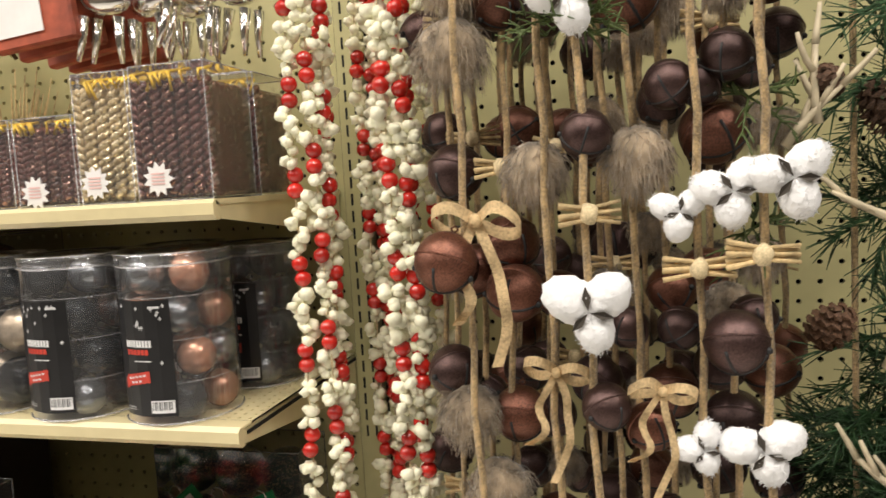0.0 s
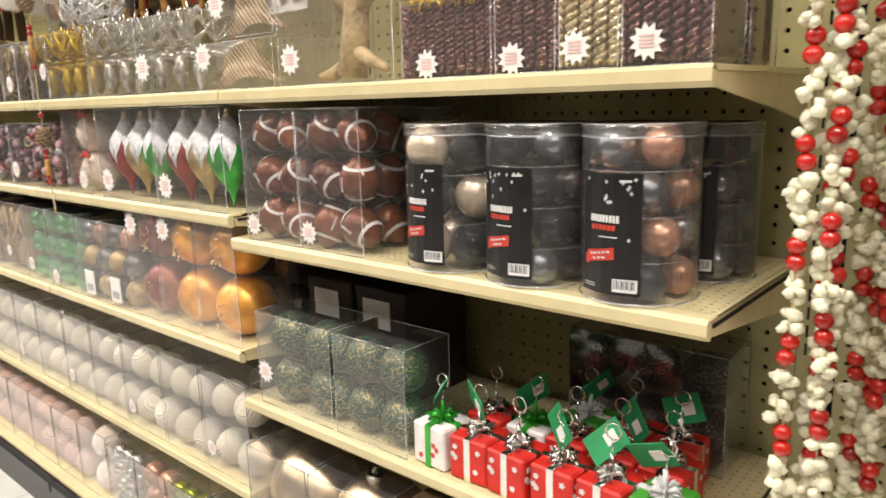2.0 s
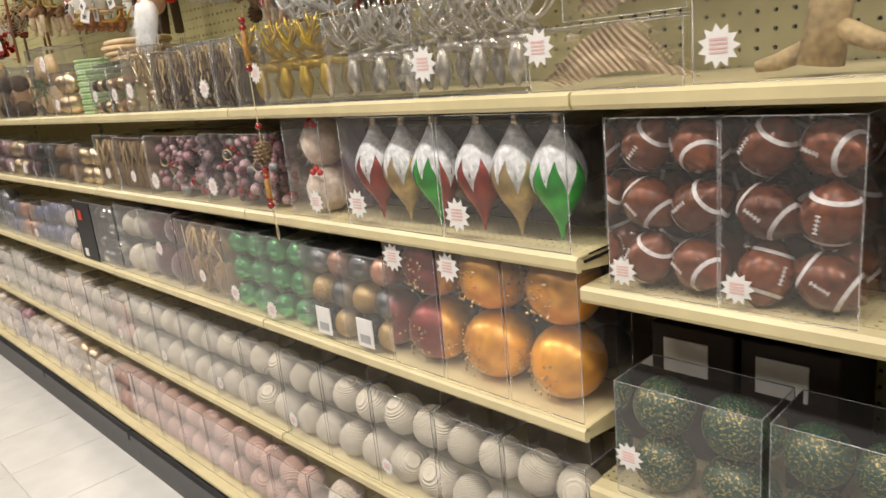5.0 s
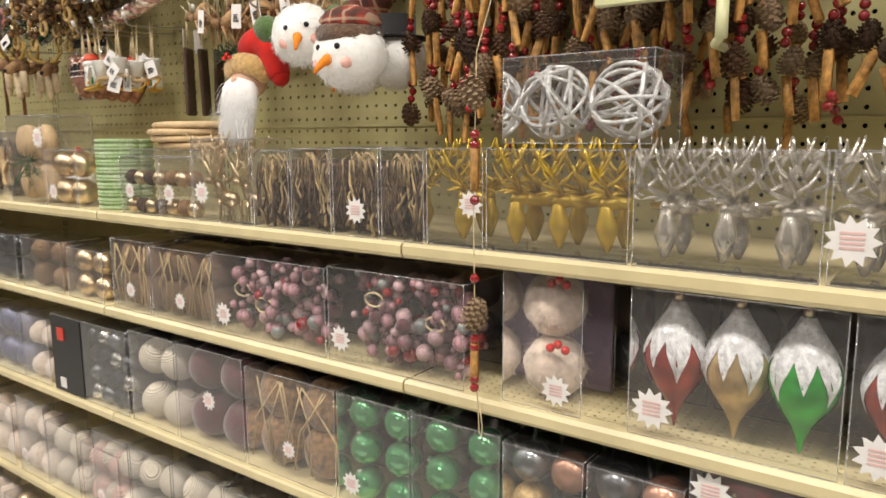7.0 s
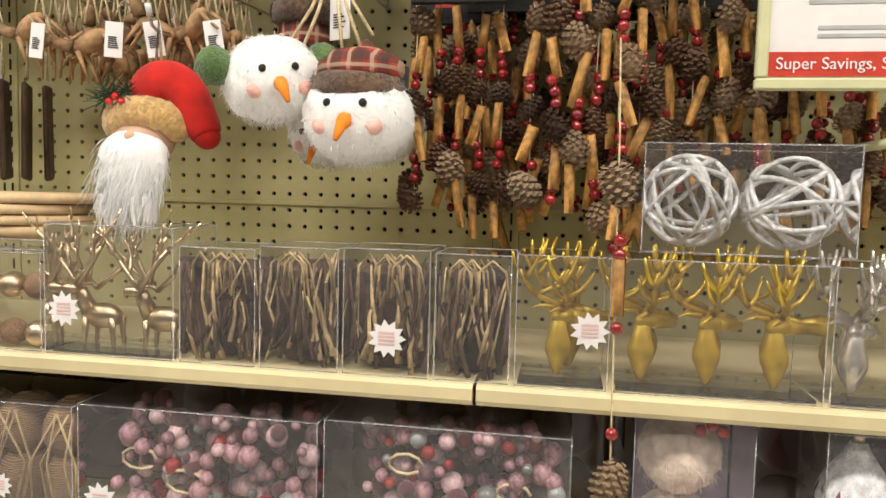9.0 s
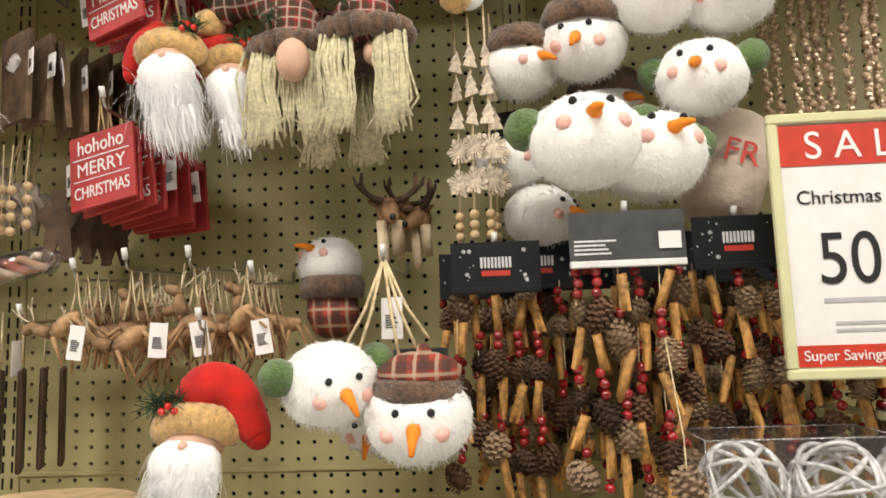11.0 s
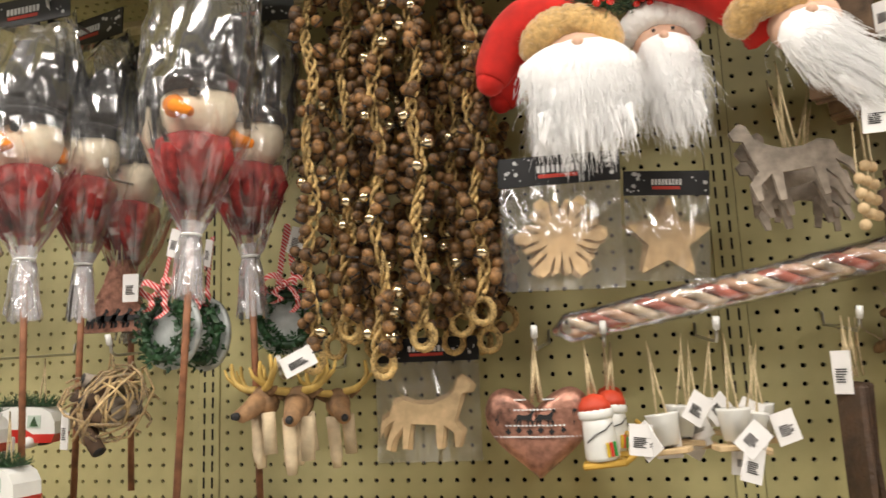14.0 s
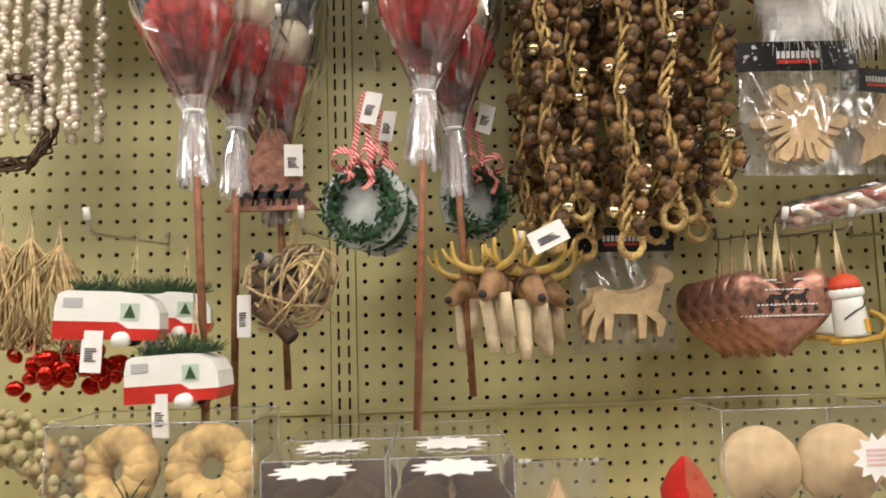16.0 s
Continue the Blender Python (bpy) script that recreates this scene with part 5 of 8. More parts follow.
def fur_pom(ob, x, y, z, r, n=900):
    mb = MB().ball((0, 0, 0), r * 0.72, 14, 10, wob=0.06)
    roots = []
    for _ in range(n):
        d = Vector([rnd.gauss(0, 1) for _ in range(3)]).normalized()
        roots.append((d * r * 0.68, d))
    mb.hair(roots, r * 0.62, 0.00042, (0, 0, -1), 0.45, 4, 0.3)
    part("fur_pompom", mb, FURM, ob, "grey-brown fur pompom", Matrix.Translation((x, y, z)))


def cotton(ob, x, y, z, r, turn=0.0):
    mb = MB()
    for k in range(3):
        t = radians(30 + 120 * k + turn + rnd.uniform(-22, 22))
        lobe = MB().ball((0, 0, 0), r * rnd.uniform(0.5, 0.6), 18, 12, (1.15, 0.9, 0.9), wob=0.07)
        roots = []
        for _ in range(420):
            d = Vector([rnd.gauss(0, 1) for _ in range(3)]).normalized()
            roots.append((Vector((d.x * 0.6, d.y * 0.44, d.z * 0.4)) * r, d))
        lobe.hair(roots, 0.0038, 0.0004, (0, 0, -1), 0.9, 2, 0.15)
        part("cotton_lobe", lobe, COTTON, ob, "white cotton lobe", Matrix.Translation((x + 0.52 * r * math.cos(t), y - 0.1 * r, z + 0.46 * r * math.sin(t))) @ Matrix.Rotation(-t, 4, "Y"))
    for k in range(3):
        t = radians(90 + 120 * k + turn + rnd.uniform(-15, 15))
        c, s = 0.75 * math.cos(t), 0.75 * math.sin(t)
        mb = MB()
        mb.add([(0.05 * r * c, -0.55 * r, 0.05 * r * s), (0.45 * r * c - 0.14 * r * s, -0.57 * r, 0.45 * r * s + 0.14 * r * c), (0.8 * r * c, -0.45 * r, 0.8 * r * s), (0.45 * r * c + 0.14 * r * s, -0.57 * r, 0.45 * r * s - 0.14 * r * c), (0.4 * r * c, -0.4 * r, 0.4 * r * s)], [(0, 1, 2, 3), (0, 4, 1), (1, 4, 2), (2, 4, 3), (3, 4, 0)], False)
        part("bract", mb, BRACT, ob, "dark dry bract", Matrix.Translation((x, y, z)))


def twig_tie(ob, x, y, z, w):
    for k in range(5):
        a = rnd.uniform(-0.2, 0.2)
        mb = MB()
        mb.tube([(-w, 0.004 * (k % 2), 0.004 * k - 0.008 - a * w * 0.5), (0, 0, 0.002 * k - 0.004), (w, 0.004 * (k % 2), 0.004 * k - 0.008 + a * w * 0.5)], 0.0022, 5, 0.0014)
        part("twig", mb, TWIGL, ob, "", Matrix.Translation((x, y, z)))
    part("raffia_knot", MB().ball((0, -0.002, 0), 0.007, 8, 6, (1, 1, 1.2), wob=0.15), STRING, ob, "", Matrix.Translation((x, y, z)))


def soft(pts, times=2):
    """Rounds off the corners of a line."""
    pts = [Vector(p) for p in pts]
    for _ in range(times):
        out = [pts[0]]
        for a, b in zip(pts, pts[1:]):
            out += [a.lerp(b, 0.25), a.lerp(b, 0.75)]
        pts = out + [pts[-1]]
    return [tuple(p) for p in pts]


def bow(ob, x, y, z, s, m=None, name="ribbon_bow", label="tan burlap ribbon bow", tail=1.0):
    mb = MB()
    for sg in (-1, 1):
        mb.strip(soft([(0, 0, 0), (sg * s * 0.5, -0.016, s * 0.4), (sg * s * 1.1, -0.004, s * rnd.uniform(-0.3, 0.2)), (sg * s * 0.6, 0.012, -s * 0.4), (0, 0.002, -0.002)]), s * 0.28, (0, 0.35, 1))
        mb.strip(soft([(0, 0, 0), (sg * s * rnd.uniform(0.1, 0.5), -0.01, -s * 0.6 * tail), (sg * s * 0.45, -0.004, -s * 1.15 * tail), (sg * s * 0.3 + 0.01, -0.014, -s * 1.7 * tail), (sg * s * 0.6, -0.006, -s * 2.3 * tail), (sg * s * 0.35, -0.016, -s * (2.6 + 0.5 * sg) * tail)]), s * 0.24, (1, 0.4, 0))
    mb.ball((0, -0.004, 0), s * 0.16, 8, 6)
    part(name, mb, m or RIBBON, ob, label, pose(x, y, z, 0, rnd.uniform(-15, 15), 0))


def sprig(ob, x, y, z, s, m=None, n=60, name="cedar_sprig", label="green cedar sprig", down=-0.3):
    mb = MB()
    for _ in range(7):
        d = Vector((rnd.uniform(-1, 1), rnd.uniform(-0.7, 0.2), rnd.uniform(-0.6, 0.7))).normalized()
        pts = [Vector((0, 0, 0)) + d * s * q / 4 + Vector((0, 0, down * s * (q / 4) ** 2)) for q in range(5)]
        mb.tube(pts, 0.0011, 4, 0.0006)
        for _ in range(n // 7):
            p = pts[0].lerp(pts[-1], rnd.uniform(0.15, 1))
            e = (d + Vector([rnd.gauss(0, 0.6) for _ in range(3)])).normalized()
            mb.tube([p, p + e * s * 0.25, p + e * s * 0.46 + Vector((0, 0, -0.002))], 0.0012, 3, 0.0005, cap=False)
    part(name, mb, m or CEDAR, ob, label, Matrix.Translation((x, y, z)))


def cord(ob, pts, r=0.0034):
    fuzz = MB().tube(pts, r, 7)
    for _ in range(int(60 * sum((Vector(b) - Vector(a)).length for a, b in zip(pts, pts[1:])))):
        i = rnd.randrange(len(pts) - 1)
        p = Vector(pts[i]).lerp(Vector(pts[i + 1]), rnd.random())
        d = Vector((rnd.gauss(0, 1), rnd.gauss(0, 1), rnd.gauss(0, 0.6))).normalized()
        fuzz.tube([p, p + d * (r + rnd.uniform(0.001, 0.004))], 0.0003, 3, 0.0002, cap=False)
    part("jute_cord", fuzz, JUTE, ob, "hairy jute cord")


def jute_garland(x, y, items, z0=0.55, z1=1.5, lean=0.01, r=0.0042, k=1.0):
    # k scales place and sizes about the camera's start; below 1 hangs further forward
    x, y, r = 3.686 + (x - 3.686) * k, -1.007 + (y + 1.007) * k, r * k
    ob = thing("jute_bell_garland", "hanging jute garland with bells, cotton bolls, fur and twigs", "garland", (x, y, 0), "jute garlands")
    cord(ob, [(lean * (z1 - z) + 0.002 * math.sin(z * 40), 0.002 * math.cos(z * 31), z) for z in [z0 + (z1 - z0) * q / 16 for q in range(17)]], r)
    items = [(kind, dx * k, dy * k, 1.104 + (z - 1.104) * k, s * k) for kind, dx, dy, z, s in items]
    for kind, dx, dy, z, s in items:
        if kind == "bell":
            bell(ob, dx, dy, z, s)
        elif kind == "rust":
            bell(ob, dx, dy, z, s, BELLR)
        elif kind == "fur":
            fur_pom(ob, dx, dy, z, s)
        elif kind == "cotton":
            cotton(ob, dx, dy, z, s, rnd.uniform(0, 40))
        elif kind == "twig":
            twig_tie(ob, dx, dy, z, s)
        elif kind == "bow":
            bow(ob, dx, dy, z, s)
        elif kind == "cedar":
            sprig(ob, dx, dy, z, s)
    return ob


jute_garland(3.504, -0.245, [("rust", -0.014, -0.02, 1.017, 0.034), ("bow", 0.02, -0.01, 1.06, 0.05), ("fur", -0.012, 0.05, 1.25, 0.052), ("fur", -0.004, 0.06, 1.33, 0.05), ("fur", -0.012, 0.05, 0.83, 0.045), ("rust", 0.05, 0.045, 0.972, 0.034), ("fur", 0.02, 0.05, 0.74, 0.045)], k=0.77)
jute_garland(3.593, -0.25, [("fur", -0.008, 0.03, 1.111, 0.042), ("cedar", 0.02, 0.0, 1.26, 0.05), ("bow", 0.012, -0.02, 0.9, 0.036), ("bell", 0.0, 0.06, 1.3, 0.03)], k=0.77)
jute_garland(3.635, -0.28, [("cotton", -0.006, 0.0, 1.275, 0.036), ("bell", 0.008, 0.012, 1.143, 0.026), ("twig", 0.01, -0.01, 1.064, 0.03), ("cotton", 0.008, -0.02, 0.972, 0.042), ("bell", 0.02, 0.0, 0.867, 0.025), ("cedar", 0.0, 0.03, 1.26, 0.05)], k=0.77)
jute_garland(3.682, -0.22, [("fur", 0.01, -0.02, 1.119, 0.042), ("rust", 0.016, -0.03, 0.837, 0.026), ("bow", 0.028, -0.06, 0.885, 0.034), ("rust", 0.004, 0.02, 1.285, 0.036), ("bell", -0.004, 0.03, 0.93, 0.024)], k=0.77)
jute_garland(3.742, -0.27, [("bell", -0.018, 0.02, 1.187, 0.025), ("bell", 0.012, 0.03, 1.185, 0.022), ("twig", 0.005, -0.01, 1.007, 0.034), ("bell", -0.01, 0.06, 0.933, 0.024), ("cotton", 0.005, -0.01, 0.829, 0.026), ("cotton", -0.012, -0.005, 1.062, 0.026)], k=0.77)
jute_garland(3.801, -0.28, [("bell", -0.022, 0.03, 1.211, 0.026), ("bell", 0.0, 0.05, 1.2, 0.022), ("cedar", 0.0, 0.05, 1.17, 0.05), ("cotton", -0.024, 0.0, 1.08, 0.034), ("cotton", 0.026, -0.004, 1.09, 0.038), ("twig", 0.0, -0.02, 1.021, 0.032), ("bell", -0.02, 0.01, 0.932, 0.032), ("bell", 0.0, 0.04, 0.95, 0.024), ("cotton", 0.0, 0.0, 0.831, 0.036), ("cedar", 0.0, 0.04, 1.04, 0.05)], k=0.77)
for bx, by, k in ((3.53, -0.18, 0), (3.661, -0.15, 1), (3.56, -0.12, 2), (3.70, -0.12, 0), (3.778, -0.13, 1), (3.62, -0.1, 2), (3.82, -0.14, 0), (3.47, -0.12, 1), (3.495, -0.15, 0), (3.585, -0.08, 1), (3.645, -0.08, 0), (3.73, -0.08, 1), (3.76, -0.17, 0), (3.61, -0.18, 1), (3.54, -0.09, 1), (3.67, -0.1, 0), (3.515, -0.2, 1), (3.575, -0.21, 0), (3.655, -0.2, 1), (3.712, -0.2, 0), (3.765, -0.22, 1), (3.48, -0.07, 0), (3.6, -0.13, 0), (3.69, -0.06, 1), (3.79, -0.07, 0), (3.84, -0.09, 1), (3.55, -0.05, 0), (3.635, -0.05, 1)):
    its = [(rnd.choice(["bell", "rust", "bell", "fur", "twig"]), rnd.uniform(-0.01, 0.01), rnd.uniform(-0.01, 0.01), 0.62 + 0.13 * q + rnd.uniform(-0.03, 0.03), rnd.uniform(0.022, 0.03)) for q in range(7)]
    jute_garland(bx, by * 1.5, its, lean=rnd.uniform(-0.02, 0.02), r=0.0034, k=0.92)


def cone_mesh(m, key):
    """A pine cone: overlapping scales wound round a core."""
    if key not in UNIT:
        mb = MB().ball((0, 0, 0), 0.6, 10, 8, (1, 1, 1.35))
        n = 62
        for k in range(n):
            t = k / (n - 1)
            z = 1.05 - 2.1 * t
            rr = 0.95 * math.sqrt(max(0.04, 1 - (z * 0.85) ** 2)) * (0.75 + 0.35 * t)
            a = k * 2.39996
            c, s = math.cos(a), math.sin(a)
            tip = Vector((rr * c, rr * s, z + 0.04))
            base = Vector((0.4 * rr * c, 0.4 * rr * s, z + 0.16))
            side = Vector((-s, c, 0)) * 0.2
            mb.add([base - side * 0.6, base + side * 0.6, tip + side, tip + Vector((0.06 * c, 0.06 * s, 0.07)), tip - side, tip * 0.92 - Vector((0, 0, 0.12))], [(0, 4, 3, 2, 1), (0, 5, 4), (4, 5, 3), (3, 5, 2), (2, 5, 1), (1, 5, 0)], False)
        UNIT[key] = mb.mesh("pine_cone", m)
    return UNIT[key]


def pine_garland():
    ob = thing("pine_garland", "hanging green pine garland with pinecones and white antlers", "garland", (3.882, -0.33, 0.22))
    ob.scale = (0.8, 0.8, 0.8)
    cord(ob, [(-0.02 + 0.006 * (1.5 - z), 0, z) for z in [0.5 + 0.1 * q for q in range(11)]])
    for k in range(54):
        a, z = rnd.uniform(-0.045, 0.15), rnd.uniform(0.55, 1.45)
        sprig(ob, 0.02 + a, rnd.uniform(-0.05, 0.08), z, 0.085, PINE, 240, "pine_sprig", "dark green pine needles", -0.15)
    for cx, cz, s in ((-0.008, 1.15, 0.027), (-0.058, 0.94, 0.024), (0.06, 1.05, 0.024), (-0.06, 1.18, 0.018), (0.04, 1.17, 0.028), (0.05, 0.8, 0.026)):
        part("pine_cone", cone_mesh(CONE, "cone"), None, ob, "brown pinecone with frosted scales", size(cx, -0.07, cz, s, rnd.uniform(-40, 40), rnd.uniform(-60, 60)))
    for cx, cz, w in ((-0.07, 1.14, 1), (-0.1, 1.12, 1), (0.02, 1.03, -1), (-0.01, 0.9, 1), (0.02, 0.76, -1)):
        mb = MB()
        antler_tree(mb, (0, 0, 0), 0.075, w, 0.0055)
        part("antler", mb, ANTLER, ob, "off-white resin antler", pose(cx, -0.08, cz, 0, rnd.uniform(-60, 20), 0))


pine_garland()
for hx in (3.36, 3.455, 3.546, 3.615, 3.647, 3.683, 3.729, 3.775, 3.88):
    hook(hx, 1.49, 0.32 if hx < 3.5 else 0.45)

# ---------------------------------------------------------------- hanging ornaments over the shelves
def santa(x, y, z, s=1.0, hat=((-0.03, 0.0, 0.05), (-0.06, 0.0, 0.045), (-0.08, -0.005, 0.02)), beard_way=(0, -0.1, -1), n=1100, long=0.12, wide=1.0, band=(0.0, 0.0), pale=False):
    """Plush head: long white beard, felt hat to one side, fur band, holly. One mesh."""
    mb = MB()
    mb.ball((0, -0.012 * s, 0.002 * s), 0.036 * s, 16, 11, (1.05, 0.8, 0.9))
    mb.mi = 1
    bx, bz = band
    for k in range(11):
        t = math.pi * (0.02 + 0.96 * k / 10)
        c = Vector((bx + 0.038 * math.cos(t), -0.012 - 0.016 * math.sin(t), 0.016 + bz + 0.016 * math.sin(t))) * s
        mb.ball(c, 0.019 * s, 12, 8, (1, 1, 1.05), wob=0.05)
        roots = []
        for _ in range(90):
            d = Vector([rnd.gauss(0, 1) for _ in range(3)]).normalized()
            roots.append((c + d * 0.0175 * s, d))
        mb.hair(roots, 0.006 * s, 0.0005, (0, 0, -1), 0.7, 2, 0.15)
    mb.mi = 2
    fine = soft([(bx * s, 0.014 * s, (0.036 + bz) * s)] + [tuple(Vector(p) * s) for p in hat], 3)
    mb.tube(fine, 0.046 * s, 16, 0.017 * s)
    mb.ball(fine[-1], 0.0165 * s, 10, 7)
    mb.mi = 3
    mb.ball((0, -0.044 * s, 0.002 * s), 0.0065 * s, 8, 6)
    mb.mi = 7
    for e in (-1, 1) if pale else ():
        mb.ball((e * 0.012 * s, -0.0405 * s, 0.0125 * s), 0.0024 * s, 6, 5)
    mb.mi = 4
    w = Vector(beard_way).normalized()
    side = w.cross(Vector((0, 1, 0))).normalized()
    body = []
    for k in range(7):
        c = Vector((rnd.uniform(-0.003, 0.003), -0.03 * s, -0.02 * s)) + w * long * s * 0.085 * k
        body.append((c, 0.041 * s * (1 - 0.05 * k)))
        mb.ball(c, body[-1][1], 14, 10, (1.12 * wide, 0.55, 0.75), wob=0.05)
    for k, (c, r) in enumerate(body):
        roots = []
        for _ in range(n // 4):
            d = Vector([rnd.gauss(0, 1) for _ in range(3)]).normalized()
            if d.y < 0.35:
                roots.append((c + Vector((d.x * 1.12 * wide, d.y * 0.55, d.z * 0.75)) * r * 0.97, d * 0.4 + w * 0.9))
        mb.hair(roots, long * s * (0.34 if k < 5 else 0.5), 0.0005 * s, tuple(w), 0.2, 4, 0.3)
    # pointed locks at the lower edge
    c, r = body[-1]
    for _ in range(60):
        u = rnd.uniform(-1, 1)
        p = c + side * u * r * 1.15 * wide + Vector((0, rnd.uniform(-0.4, 0.3) * r, 0)) + w * r * rnd.uniform(-0.3, 0.45) * math.sqrt(max(0.0, 1 - u * u))
        lg = long * s * rnd.uniform(0.2, 0.55) * (1.1 - 0.4 * abs(u))
        b = side * rnd.uniform(-0.12, 0.12) + side * u * 0.1
        mb.tube([p, p + (w + b) * lg * 0.4, p + (w + b * 1.4 + Vector((0, rnd.uniform(-0.1, 0.1), 0))) * lg * 0.75, p + (w + b * 0.6) * lg], 0.0046 * s, 6, 0.0004 * s)
    mb.hair([(q + Vector((rnd.choice((-1, 1)) * r2 * wide, -0.01 * s, 0)), (rnd.uniform(-1, 1), -0.3, -0.6)) for q, r2 in body[1:] for _ in range(16)], long * s * 0.5, 0.0003 * s, tuple(w), 0.4, 6, 0.2)
    mb.mi = 5
    hx = bx + (0.03 if hat[0][0] < 0 else -0.03)
    for _ in range(90):
        p = Vector((hx * s + rnd.uniform(-0.02, 0.02), -0.03 * s, (0.05 + bz) * s + rnd.uniform(-0.008, 0.008)))
        d = Vector((rnd.gauss(0, 1), rnd.gauss(-0.4, 0.5), rnd.gauss(0.1, 0.7))).normalized()
        mb.tube([p, p + d * 0.024 * s], 0.001, 3, 0.0004, cap=False)
    mb.mi = 6
    for q in range(3):
        mb.ball((hx * s + 0.008 * q, -0.044 * s, (0.042 + bz) * s + 0.006 * (q % 2)), 0.0045 * s, 8, 6)
    return solid("santa_ornament", mb, [SKIN, FLEECE if pale else TANFUR, FLEECE if pale else REDFELT, SKIN, BEARD, PINE, BERRY, INK], "plush head ornament with a white fleece hat and wispy white beard" if pale else "plush head ornament with red felt hat and long white beard", "ornament", (x, y, z), "bearded head ornaments")


def hang_cord(x, y, z0, z1, ob, m=None, r=0.0013, gap=0.006):
    part("hanging_cord", MB().tube([(x - gap, y, z0), (x - gap * 0.3, y, (z0 + z1) / 2), (x, y, z1), (x + gap * 0.3, y, (z0 + z1) / 2), (x + gap, y, z0)], r, 5), m or STRING, ob, "looped cotton cord")


def snowman(x, y, z, r, look_x=0.0, look_z=0.0, hat="", muffs=True, body=False, tilt=0.0):
    """Fleece snowman head. One mesh."""
    mb = MB()
    mb.ball((0, 0, 0), r, 24, 17, (1.12, 0.95, 0.94), wob=0.035)
    roots = []
    for _ in range(1500):
        d = Vector([rnd.gauss(0, 1) for _ in range(3)]).normalized()
        roots.append((Vector((d.x * 1.1, d.y * 0.93, d.z * 0.96)) * r * 0.99, d))
    mb.hair(roots, 0.009, 0.0005, (0, 0, -1), 0.8, 3, 0.25)
    if body:
        mb.ball((0.3 * r, 0.4 * r, -1.5 * r), r * 1.1, 18, 12, wob=0.02)
    f = Vector((look_x, -1, look_z)).normalized()
    rt = f.cross(Vector((0, 0, 1))).normalized()
    up = rt.cross(f)
    at = lambda u, v, d=1.0: Vector((1.12 * (f * d + rt * u + up * v).normalized().x, 0.95 * (f * d + rt * u + up * v).normalized().y, 0.98 * (f * d + rt * u + up * v).normalized().z)) * r
    mb.mi = 1
    mb.tube([at(0, -0.05) * 0.9, at(0, -0.05) * 1.2 + up * -0.1 * r, at(0, -0.1) * 1.55 - up * 0.25 * r], r * 0.17, 9, r * 0.05)
    mb.mi = 2
    for s in (-1, 1):
        mb.ball(at(0.34 * s, 0.3), r * 0.085, 9, 7)
    mb.mi = 3
    for s in (-1, 1):
        mb.ball(at(0.6 * s, -0.22) * 0.93, r * 0.17, 10, 8)
    if muffs:
        mb.mi = 4
        for s in (-1, 1):
            mb.ball(rt * s * r * 1.15 + up * 0.35 * r, r * 0.42, 14, 10, wob=0.05)
    if hat == "plaid":
        mb.mi = 5
        mb.lathe([(r * 0.88, r * 0.36), (r * 0.94, r * 0.5), (r * 0.92, r * 0.72), (r * 0.8, r * 0.82)], 22)
        mb.hair([(Vector((r * 0.9 * math.cos(t), r * 0.9 * math.sin(t), r * rnd.uniform(0.38, 0.78))), (math.cos(t), math.sin(t), 0)) for t in [rnd.uniform(0, 6.283) for _ in range(500)]], 0.006, 0.0005, (0, 0, -1), 0.7, 2, 0.2)
        mb.mi = 6
        mb.ball((0.06 * r, 0, r * 0.92), r * 0.86, 22, 12, (1.02, 1.0, 0.5), wob=0.05)
        mb.ball((r * 0.15, 0, r * 1.36), r * 0.16, 10, 7, wob=0.12)
    elif hat == "fur":
        mb.mi = 5
        mb.lathe([(r * 1.05, r * 0.35), (r * 1.12, r * 0.6), (r * 0.95, r * 1.0), (r * 0.4, r * 1.25)], 18)
    elif hat == "black":
        mb.mi = 7
        mb.lathe([(r * 1.1, r * 0.6), (r * 1.12, r * 0.66), (r * 0.7, r * 0.7), (r * 0.72, r * 1.35), (r * 0.6, r * 1.38)], 18)
    return solid("snowman_ornament", mb, [FLEECE, CARROT, BLACKF, FLEECEP, GREENPOM, BROWNFUR, PLAID, BLACKF], "white fleece snowman head ornament" + {"plaid": " with a plaid fur-trimmed hat", "fur": " with a brown fur hat", "black": " with a black felt hat", "": " with green earmuffs"}[hat], "ornament", (x, y, z), "snowman ornaments", turn=(0, tilt, 0))


snowman(1.37, -0.285, 1.42, 0.052, 0.55, -0.25, "", True, False, -8)
snowman(1.473, -0.285, 1.379, 0.056, 0.0, -0.1, "plaid", False)
snowman(1.466, -0.165, 1.385, 0.052, -9, 0.2, "black", False)
snowman(1.41, -0.2, 1.37, 0.045, -0.1, -0.4, "", False)
snowman(1.686, -0.265, 1.7, 0.063, 0.05, 0.45, "", True)
snowman(1.768, -0.24, 1.685, 0.06, 0.3, 0.5, "", True)
snowman(1.845, -0.215, 1.79, 0.052, -0.4, 0.2, "", True)
snowman(1.7, -0.19, 1.855, 0.052, -0.3, -0.1, "fur", False)
snowman(1.617, -0.17, 1.835, 0.046, 0.6, 0.1, "fur", False)
snowman(1.637, -0.12, 1.635, 0.046, 1.5, 0.2, "", False)
snowman(1.79, -0.22, 1.905, 0.052, 0.0, 0.1, "", False)
snowman(1.885, -0.215, 1.905, 0.056, -0.3, -0.2, "plaid", True)
snowman(1.6, -0.11, 1.72, 0.046, 1.5, 0.2, "black", False)
snowman(1.74, -0.1, 1.79, 0.05, 0.5, 0.2, "fur", False)
